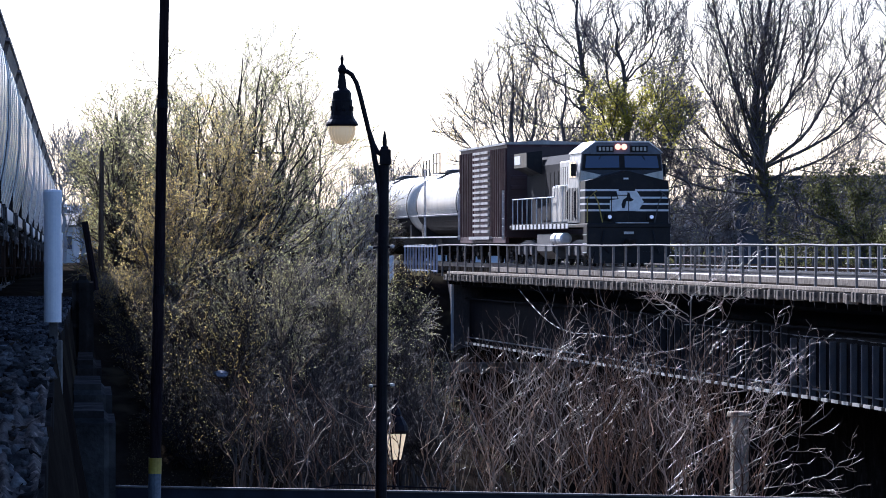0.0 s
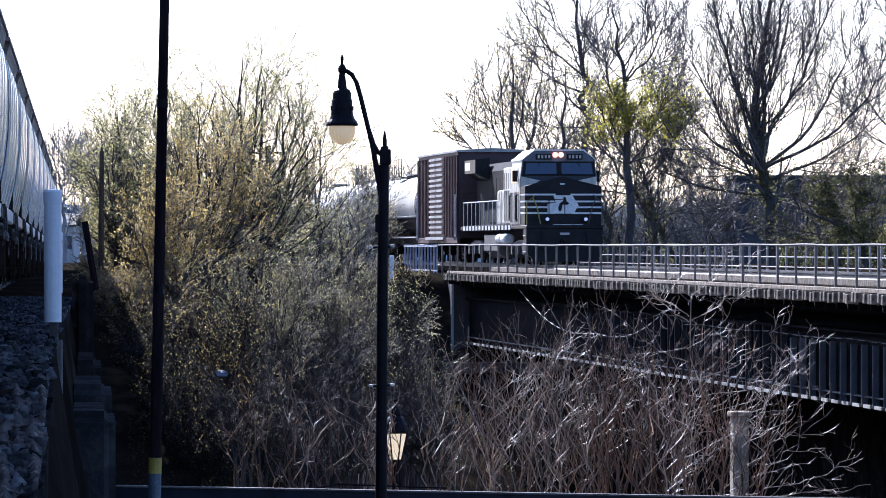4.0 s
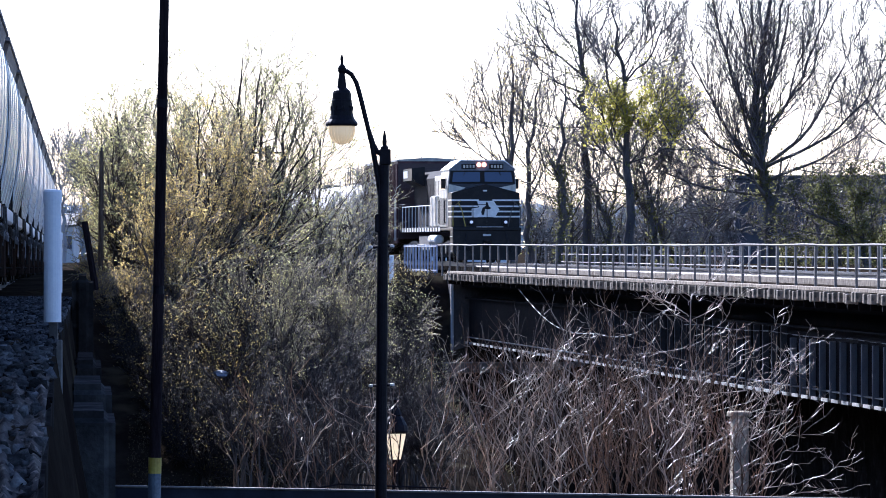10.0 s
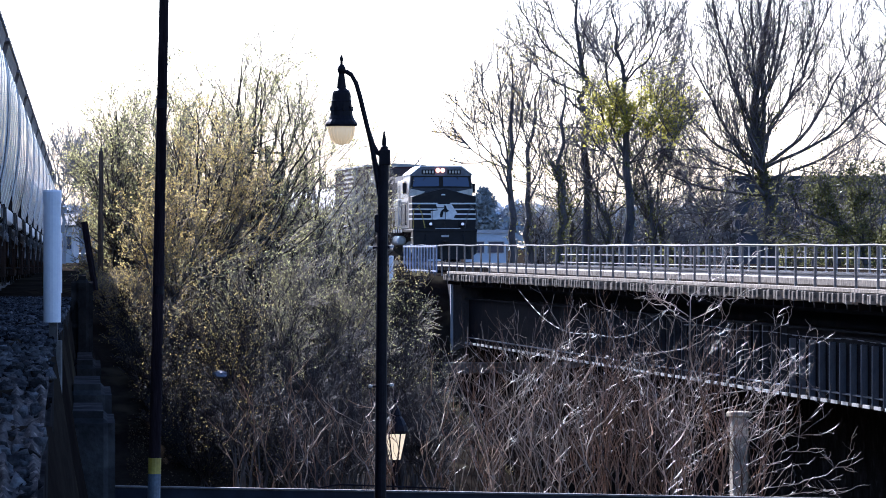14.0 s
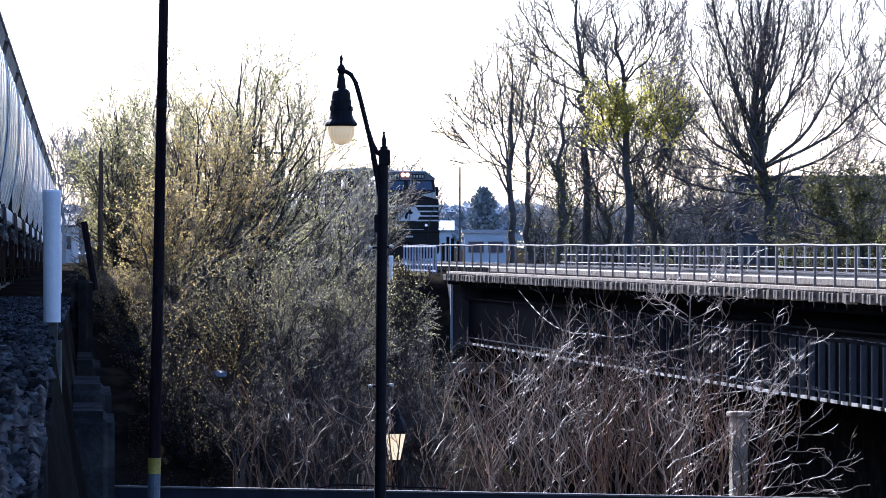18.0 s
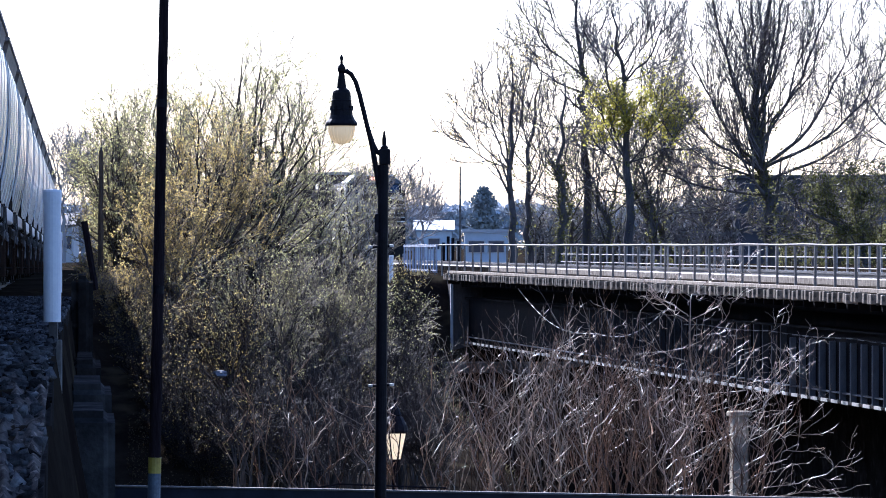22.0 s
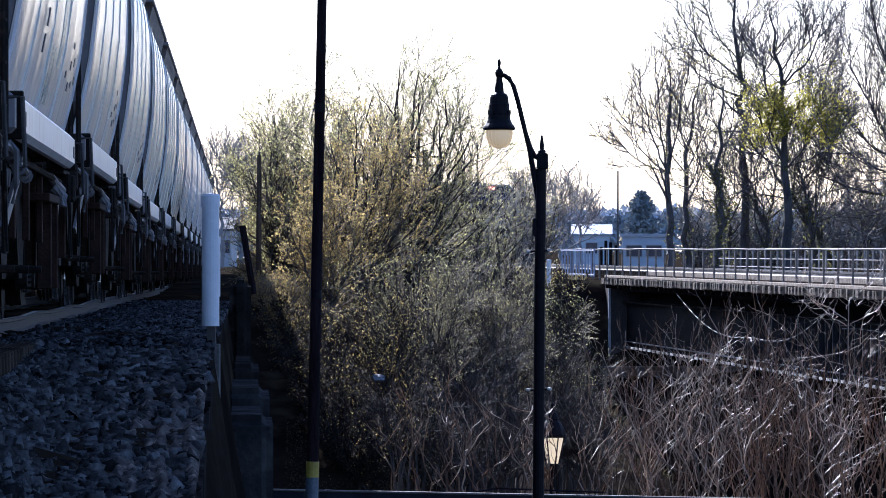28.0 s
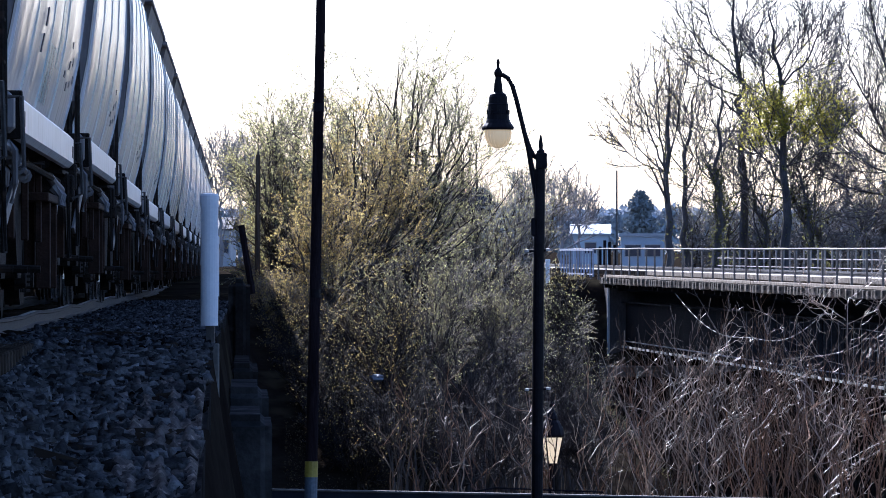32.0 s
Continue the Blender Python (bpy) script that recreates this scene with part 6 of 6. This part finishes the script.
thicket(198, 622, 520, 300, 130, "pale bare brush with few buds beyond the bank", 50, 9, M_BUD, 3000, 2.6, 0.9, M_HAZETWIG)
thicket(196, 560, 520, 315, 110, "pale bare brush with few buds beyond the bank", 54, 8, M_BUD, 3000, 2.6, 0.9, M_HAZETWIG)
# low shrubs along the lit bank edge; lower ones darker and barer for shade
for k, (x, y0, h, wd) in enumerate(((178, 520, 80, 80), (188, 545, 85, 80), (200, 575, 95, 90), (214, 610, 100, 90), (232, 645, 105, 95), (248, 685, 110, 95), (268, 725, 110, 100), (288, 765, 115, 100), (310, 805, 120, 100), (335, 840, 120, 100), (362, 870, 125, 100),
                                     (235, 590, 120, 110), (262, 640, 120, 110), (290, 690, 120, 110), (318, 740, 120, 110), (350, 790, 125, 110), (385, 835, 130, 110))):
    thicket(foot(x, y0), x, y0, y0 - h, wd, "low golden budding shrub on the bank", 160 + k, 12, M_TANBUD, 3200 if y0 < 600 else 1300 if y0 < 680 else 350, 2.8, 1.0, M_SHADETWIG if y0 > 600 else None)
thicket(102, 460, 860, 660, 120, "brown shrub with few buds low on the bank", 51, 11, M_TANBUD, 1200, 2.8, 1.0, M_SHADETWIG)
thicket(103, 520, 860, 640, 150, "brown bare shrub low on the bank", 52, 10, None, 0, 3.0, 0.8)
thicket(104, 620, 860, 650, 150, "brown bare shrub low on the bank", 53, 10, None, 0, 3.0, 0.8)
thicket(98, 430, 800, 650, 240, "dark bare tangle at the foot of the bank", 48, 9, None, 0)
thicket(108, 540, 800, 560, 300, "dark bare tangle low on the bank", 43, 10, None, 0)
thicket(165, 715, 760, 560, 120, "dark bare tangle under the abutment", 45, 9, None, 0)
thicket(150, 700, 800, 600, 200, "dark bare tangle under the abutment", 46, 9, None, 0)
thicket(110, 690, 800, 560, 220, "dark bare tangle low on the bank", 44, 10, M_BUD, 900, 2.6, 1.0, M_SHADETWIG)
thicket(118, 560, 680, 500, 260, "dark bare tangle low on the bank", 47, 11, M_BUD, 1800, 2.6, 1.0, M_SHADETWIG)
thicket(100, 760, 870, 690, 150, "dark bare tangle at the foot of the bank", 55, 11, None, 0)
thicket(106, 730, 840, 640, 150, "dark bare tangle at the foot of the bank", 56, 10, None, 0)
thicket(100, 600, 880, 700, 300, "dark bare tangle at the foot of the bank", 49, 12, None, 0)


# tall bare stems in front of the bridge
def cane(d, x, y_top, n, fan, seed, lean=0.0, mat=None):
    rng = np.random.default_rng(seed)
    base = at_depth(x, 900, d)
    gz = float(ground_z(base.x, d)) - 0.1
    H = at_depth(x, y_top, d).z - gz
    low = EYE - 5.2 * d / 100 - gz
    Hv = H - low
    st = []
    for i in range(n):
        h = low + Hv * rng.uniform(0.62, 1.05)
        lx, ly = rng.normal(lean, fan) * Hv, rng.normal(0, fan) * Hv
        sx, sy = rng.normal(0, 0.25, 2)
        b = rng.normal(0, 0.035, 2) * Hv
        st.append(([(sx - lx * 0.3, sy, 0), (sx, sy, low), (sx + lx * 0.3 + b[0], sy + ly * 0.2, low + (h - low) * 0.4), (sx + lx * 0.7 + b[1], sy + ly * 0.5, low + (h - low) * 0.75), (sx + lx, sy + ly, h)],
                   [0.013, 0.0115, 0.0095, 0.007, 0.0045]))
    k = d / FOCAL
    lvs = [lv(4, 6, Hv * 0.42, 0.42, 0.10, 0.7, 0.09, 0.25, 0.9, 0.4, 0.55 * k), lv(3, 4, Hv * 0.16, 0.6, 0.14, 0.7, 0.14, 0.3, 0.95, 0.5, 0.42 * k)]
    t = tree("shrub", "tall bare brown shrub with arching forked stems", seed, st, lvs, mat or M_STEM, mat or M_STEM, None, 0, 0.05, 0, "", "bare stems below the bridge", None, 0.011)
    return placed(t, Vector((base.x, d, gz)))


rng0 = random.Random(8)
for i in range(40):
    x = 450 + i * 22 + rng0.uniform(-20, 20)
    top = 640 - 110 * math.exp(-((x - 985) / 130) ** 2) - 45 * math.exp(-((x - 1200) / 120) ** 2) + rng0.uniform(-25, 60)
    cane(rng0.uniform(78, 112), x, top, rng0.randint(4, 7) if x > 820 else 2, 0.15, 60 + i, 0.25 if x > 1300 else 0.0, M_LITSTEM if rng0.random() < 0.35 else None)
# back row of stems in the colour that stands in for shade
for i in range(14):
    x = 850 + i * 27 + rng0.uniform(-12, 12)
    cane(rng0.uniform(112, 124), x, 640 + rng0.uniform(-50, 40), 6, 0.16, 210 + i, 0.0, M_SHADESTEM)


def sapling(d, x, limbs, label, seed, r0=0.035):
    """A small bare tree with long limbs that arch out from a slim trunk: limbs rows of (start height, tip x, tip y, sag)."""
    rng = np.random.default_rng(seed)
    base = at_depth(x, 900, d)
    gz = float(ground_z(base.x, d)) - 0.1
    o = Vector((base.x, d, gz))
    k = d / FOCAL
    head = at_depth(x + 6, min(q[2] for q in limbs) - 20, d) - o
    st = [([(0, 0, 0), (head.x * 0.4 + 0.05, 0, head.z * 0.5), (head.x * 0.8 - 0.04, 0, head.z * 0.8), tuple(head)], [r0, r0 * 0.75, r0 * 0.5, r0 * 0.15])]
    for y0, tx, ty, sag in limbs:
        f = at_depth(x, y0, d) - o
        e = at_depth(tx, ty, d) - o
        e.y = rng.uniform(-1.2, 1.2)
        g = e - f
        m1 = f + g * 0.33 + Vector((rng.uniform(-0.06, 0.06) * g.length, 0, -sag * 0.8 * g.length))
        m2 = f + g * 0.68 + Vector((rng.uniform(-0.06, 0.06) * g.length, 0, -sag * g.length))
        r = 0.0065
        st.append(([tuple(f), tuple(m1), tuple(m2), tuple(e)], [r * 1.2, r, r * 0.75, r * 0.4]))
    lvs = [lv(7, 6, 0.95, 0.75, 0.05, 0.7, 0.26, 0.2, 0.98, 0.5, 0.5 * k), lv(4, 4, 0.34, 0.8, 0.08, 0.8, 0.28, 0.2, 0.98, 0.6, 0.38 * k)]
    t = tree("tree", label, seed, st, lvs, M_LITSTEM, M_LITSTEM, None, 0, 0.05, 0, "", "bare stems below the bridge", None, 0.026)
    return placed(t, o)


sapling(92, 1218, [(640, 1085, 548, 0.10), (610, 1045, 600, 0.12), (590, 1330, 470, 0.05), (570, 1140, 500, 0.06), (680, 1395, 560, 0.10), (700, 1452, 592, 0.12), (740, 1430, 640, 0.10), (620, 1300, 520, 0.08), (540, 1290, 455, 0.04), (560, 1160, 530, -0.08), (760, 1100, 650, 0.08)],
        "slim bare tree with twisting pale limbs below the bridge", 301, 0.022)
sapling(88, 1180, [(830, 1442, 598, 0.08), (860, 1390, 660, 0.10), (870, 1330, 690, 0.08), (800, 1290, 640, 0.06), (820, 1080, 690, 0.05)],
        "low bare tree with long pale limbs sweeping sideways", 302, 0.016)
sapling(86, 1290, [(880, 1518, 796, 0.06), (870, 1470, 720, 0.08), (850, 1430, 680, 0.08), (880, 1495, 860, 0.04), (840, 1380, 640, 0.06)],
        "low bare tree with long pale limbs sweeping sideways", 303, 0.016)
sapling(90, 1000, [(860, 905, 590, 0.03), (830, 960, 560, 0.02), (850, 1060, 590, 0.03), (870, 1120, 640, 0.05), (840, 1010, 555, 0.02)],
        "low bare tree with pale forked limbs", 304, 0.015)

# ---- far background ----


def mass(name, label, d, x0, x1, y_top, seed, n, mat, size, jag=25, base=440):
    """A far belt of woods: many small leaf and twig clumps with an uneven outline."""
    rng = np.random.default_rng(seed)
    a, b = at_depth(x0, base, d), at_depth(x1, base, d)
    xs = rng.uniform(a.x, b.x, n)
    ph = rng.uniform(0, 6, 6)
    top = sum(np.sin(xs * f + p) * w for f, p, w in zip((0.13, 0.31, 0.7, 1.3, 2.1, 0.05), ph, (0.5, 0.4, 0.3, 0.25, 0.2, 0.5)))
    h = at_depth(0, y_top, d).z - 4.0 + top * jag * d / FOCAL * 0.5
    z = 4.0 + np.maximum(h, 0.5) * np.sqrt(rng.uniform(0, 1, n))
    pts = np.stack([xs, d + rng.uniform(-6, 6, n), z], -1)
    V, F = leaf_blades(pts, rng, size)
    ob = mesh_part(name, V, F, mat)
    return tagged(ob, label, "woods", kind="stuff")


# both woods tones have haze mixed into their colour
M_FARTWIG = surface("hazed_woods_twigs", (0.12, 0.115, 0.11), (0.20, 0.19, 0.175), 0.2, 0.9, bump=0, per=0.3, island=True)
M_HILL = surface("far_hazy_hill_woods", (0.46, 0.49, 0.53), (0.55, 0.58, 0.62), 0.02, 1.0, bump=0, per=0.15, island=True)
mass("woods", "bare undergrowth behind the bridge", 330, 930, 1300, 392, 73, 22000, M_FARTWIG, 0.17, 30)
mass("woods", "ivy and brush behind the bridge", 332, 1380, 1700, 400, 74, 14000, M_IVY, 0.22, 40)
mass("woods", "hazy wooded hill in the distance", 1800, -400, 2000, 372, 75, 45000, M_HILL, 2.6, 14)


def conifer(d, x, y_top, w, seed):
    rng = np.random.default_rng(seed)
    b = at_depth(x, 440, d)
    gz = float(ground_z(b.x, d))
    H, W = at_depth(x, y_top, d).z - gz, w * d / FOCAL / 2
    t = thing("conifer_tree", "rounded conifer beyond the tracks in a haze-pale grey green", "tree", pose(b.x, d, gz))
    part("trunk", tube([(0, 0, 0), (0, 0, H * 0.9)], [0.25, 0.05], 8), M_BARK, t)
    n = 5000
    z = rng.uniform(0.08, 1, n)
    r = W * np.power(np.maximum(1 - z ** 3, 0.02), 0.5) * rng.uniform(0.4, 1.0, n) * (1 + 0.2 * np.sin(z * 25))
    th = rng.uniform(0, math.tau, n)
    V, F = leaf_blades(np.stack([r * np.cos(th), r * np.sin(th), z * H], -1), rng, 0.45)
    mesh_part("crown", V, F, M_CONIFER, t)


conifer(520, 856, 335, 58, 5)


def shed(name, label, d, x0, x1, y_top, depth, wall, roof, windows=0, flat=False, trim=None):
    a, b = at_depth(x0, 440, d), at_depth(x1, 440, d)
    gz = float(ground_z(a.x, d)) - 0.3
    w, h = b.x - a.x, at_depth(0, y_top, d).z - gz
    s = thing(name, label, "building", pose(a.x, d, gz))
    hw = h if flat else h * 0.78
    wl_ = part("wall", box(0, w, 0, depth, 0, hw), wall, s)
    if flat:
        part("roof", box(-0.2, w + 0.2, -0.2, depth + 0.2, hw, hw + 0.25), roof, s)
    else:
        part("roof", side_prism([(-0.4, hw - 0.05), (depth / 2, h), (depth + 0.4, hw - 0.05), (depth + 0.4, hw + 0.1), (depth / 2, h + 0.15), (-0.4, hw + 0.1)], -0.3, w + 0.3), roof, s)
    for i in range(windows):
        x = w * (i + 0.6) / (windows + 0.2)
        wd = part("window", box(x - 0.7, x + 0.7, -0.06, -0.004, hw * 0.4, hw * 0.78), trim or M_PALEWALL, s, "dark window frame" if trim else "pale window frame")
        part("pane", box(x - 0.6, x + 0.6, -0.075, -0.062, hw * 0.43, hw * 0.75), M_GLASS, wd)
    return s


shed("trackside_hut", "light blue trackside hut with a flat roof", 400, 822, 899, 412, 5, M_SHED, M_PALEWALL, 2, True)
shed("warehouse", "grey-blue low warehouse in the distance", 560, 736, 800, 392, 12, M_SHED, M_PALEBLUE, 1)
shed("brick_building", "long dark brick building behind the trees", 380, 1300, 1760, 316, 14, M_BRICKWALL, M_ROOF, 6, True, M_ROOF)
shed("white_house", "white house far behind the standing train", 430, 100, 128, 380, 8, M_PALEWALL, M_ROOF, 1)

# slim mast with a guy wire, and signal cases by the track
a = at_depth(814, 440, 360)
ms = thing("mast", "slim grey mast with a sagging wire beyond the bridge", "mast", pose(a.x, 360, 4.2))
# tube in a lighter grey, paled for haze
part("tube", tube([(0, 0, 0), (0.02, 0, at_depth(0, 295, 360).z - 4.2)], [0.09, 0.055], 8), M_DULLRAIL, ms)
w0, w1, w2 = (at_depth(x, y, 360) - Vector((a.x, 360, 4.2)) for x, y in ((815, 397), (850, 411), (902, 416)))
part("wire", tube([w0, w1, w2], 0.035, 5), M_PALEWALL, ms, "pale sagging wire")
sg = thing("signal_stand", "dark signal cases on a low stand by the track", "signal", pose(at_depth(800, 0, 330).x, 330, 4.3))
for dx, h in ((-0.55, 1.9), (-0.25, 2.3), (0.05, 2.2), (0.4, 2.0)):
    part("signal_case", box(dx - 0.1, dx + 0.1, -0.1, 0.1, 0.4, h, 0.02), M_LAMP, sg)
part("stand_bar", box(-0.8, 0.6, -0.08, 0.08, 0.0, 0.45, 0.02), M_GALV, sg)

# ---- ballast stones and rubble on the near shoulder ----


def stones(name, label, seed, n, y0, y1, dlo, dhi, size, mat):
    """Many angular stones resting on the ground, one mesh."""
    rng = np.random.default_rng(seed)
    y = rng.uniform(y0, y1, n)
    d = rng.uniform(dlo, dhi, n)
    ok = (y > 43.5) | (d < 2.30 + 0.12 * np.sin(y * 2.3)) | (rng.random(n) < 0.12)
    y, d = y[ok], d[ok]
    n = len(y)
    x = left_x(y) + d
    z = ground_z(x, y)
    base = np.array([(a, b, c) for a in (-1, 1) for b in (-1, 1) for c in (-1, 1)], float) * 0.62
    F0 = np.array([(0, 1, 3, 2), (4, 6, 7, 5), (0, 4, 5, 1), (2, 3, 7, 6), (0, 2, 6, 4), (1, 5, 7, 3)])
    s = size * rng.uniform(0.45, 1.5, (n, 1, 1)) * rng.uniform(0.65, 1.3, (n, 1, 3))
    V = (base[None] + rng.normal(0, 0.2, (n, 8, 3))) * s
    a1, a2 = rng.uniform(0, math.tau, (n, 1)), rng.uniform(-0.9, 0.9, (n, 1))
    y1, z1 = V[..., 1] * np.cos(a2) - V[..., 2] * np.sin(a2), V[..., 1] * np.sin(a2) + V[..., 2] * np.cos(a2)
    V = np.stack([V[..., 0] * np.cos(a1) - y1 * np.sin(a1), V[..., 0] * np.sin(a1) + y1 * np.cos(a1), z1], -1)
    V += np.stack([x, y, z + size * 0.2], -1)[:, None]
    F = F0[None] + 8 * np.arange(n)[:, None, None]
    ob = mesh_part(name, V.reshape(-1, 3), F.reshape(-1, 4), mat)
    return tagged(ob, label, "stones", kind="stuff")


stones("ballast", "grey crushed stone ballast beside the rail", 81, 36000, 30, 110, 0.85, 2.9, 0.036, M_BALLAST)
stones("rubble", "broken grey rubble on the bank below the track", 82, 9000, 28, 47, 0.95, 2.85, 0.055, M_ROCK)

# dry grass and litter on the bank
def ground_cover():
    """Dead leaves and low shoots over the upper bank beside the wall."""
    rng = np.random.default_rng(92)
    n = 32000
    y = rng.uniform(99, 126, n)
    x = rng.uniform(-0.062, -0.030, n) * y
    P = np.stack([x, y, ground_z(x, y)], -1)
    patch = np.sin(x * 2.1 + y * 0.7) + np.sin(x * 0.9 - y * 1.3) + rng.normal(0, 0.7, n)
    P = P[(patch > -0.9) & (x - left_x(y) > 3.6)]
    P[:, 2] += np.abs(rng.normal(0, 0.28, len(P)))
    V, F = leaf_blades(P, rng, 0.042)
    tagged(mesh_part("ground_cover", V, F, M_LITTER), "brown dead leaves and low shoots on the bank", "undergrowth", kind="stuff")


ground_cover()


def tufts():
    rng = np.random.default_rng(91)
    n = 22000
    y = rng.uniform(160, 215, n)
    x = rng.uniform(-20, 3, n)
    ok = (x - left_x(y) > 3.4) & (x - bridge_x(y) < -3.8)
    x, y = x[ok], y[ok]
    z = ground_z(x, y)
    P = np.stack([x, y, z], -1)
    n = len(P)
    up = unit(np.stack([rng.normal(0, 0.5, n), rng.normal(0, 0.5, n), np.ones(n)], -1))
    h = rng.uniform(0.15, 0.55, (n, 1))
    a = unit(rng.normal(size=(n, 3))) * 0.03
    V = np.stack([P - a, P + a, P + up * h], 1)
    ob = mesh_part("dry_grass", V.reshape(-1, 3), np.arange(n * 3).reshape(n, 3), M_GRASS)
    tagged(ob, "tufts of dry straw-coloured grass on the bank", "grass", kind="stuff")


tufts()
p = at_depth(389, 662, 104)
lt = thing("litter_bag", "crumpled pale plastic bag caught in brush", "litter", pose(p.x, p.y, p.z))
bm = bmesh.new()
bmesh.ops.create_icosphere(bm, subdivisions=2, radius=0.15)
for v_ in bm.verts:
    v_.co *= rng0.uniform(0.6, 1.25)
    v_.co.z *= 0.5
part("bag", bm, M_TARP, lt)


# ---- what moves ----
TRAIN_ROWS = [(0, 1112.5), (1, 1082.5), (2, 1053.5), (3, 1025.5), (4, 999), (5, 973.5), (6, 949), (7, 925), (8, 902.5), (9, 881.5), (10, 861.5), (11, 841.5), (12, 823), (13, 805.5), (14, 788),
              (15, 771.5), (16, 755), (17, 740), (18, 725.5), (19, 711), (21, 682), (23, 655), (25, 630), (28, 596.5), (30, 575.5), (32, 556)]


def motions():
    ends = [(LOCO, 0.0), (BOXCAR, 22.6), (TANKS[0], 39.3), (TANKS[1], 59.7), (TANKS[2], 80.1)]
    for ob, back in ends:
        rows = []
        for t, x in TRAIN_ROWS:
            d = FOCAL / ((x + 251) / 27.8)
            rows.append((t, on_bridge(0, d + back / math.hypot(1, BDIR))))
        walk(ob, rows)


motions()
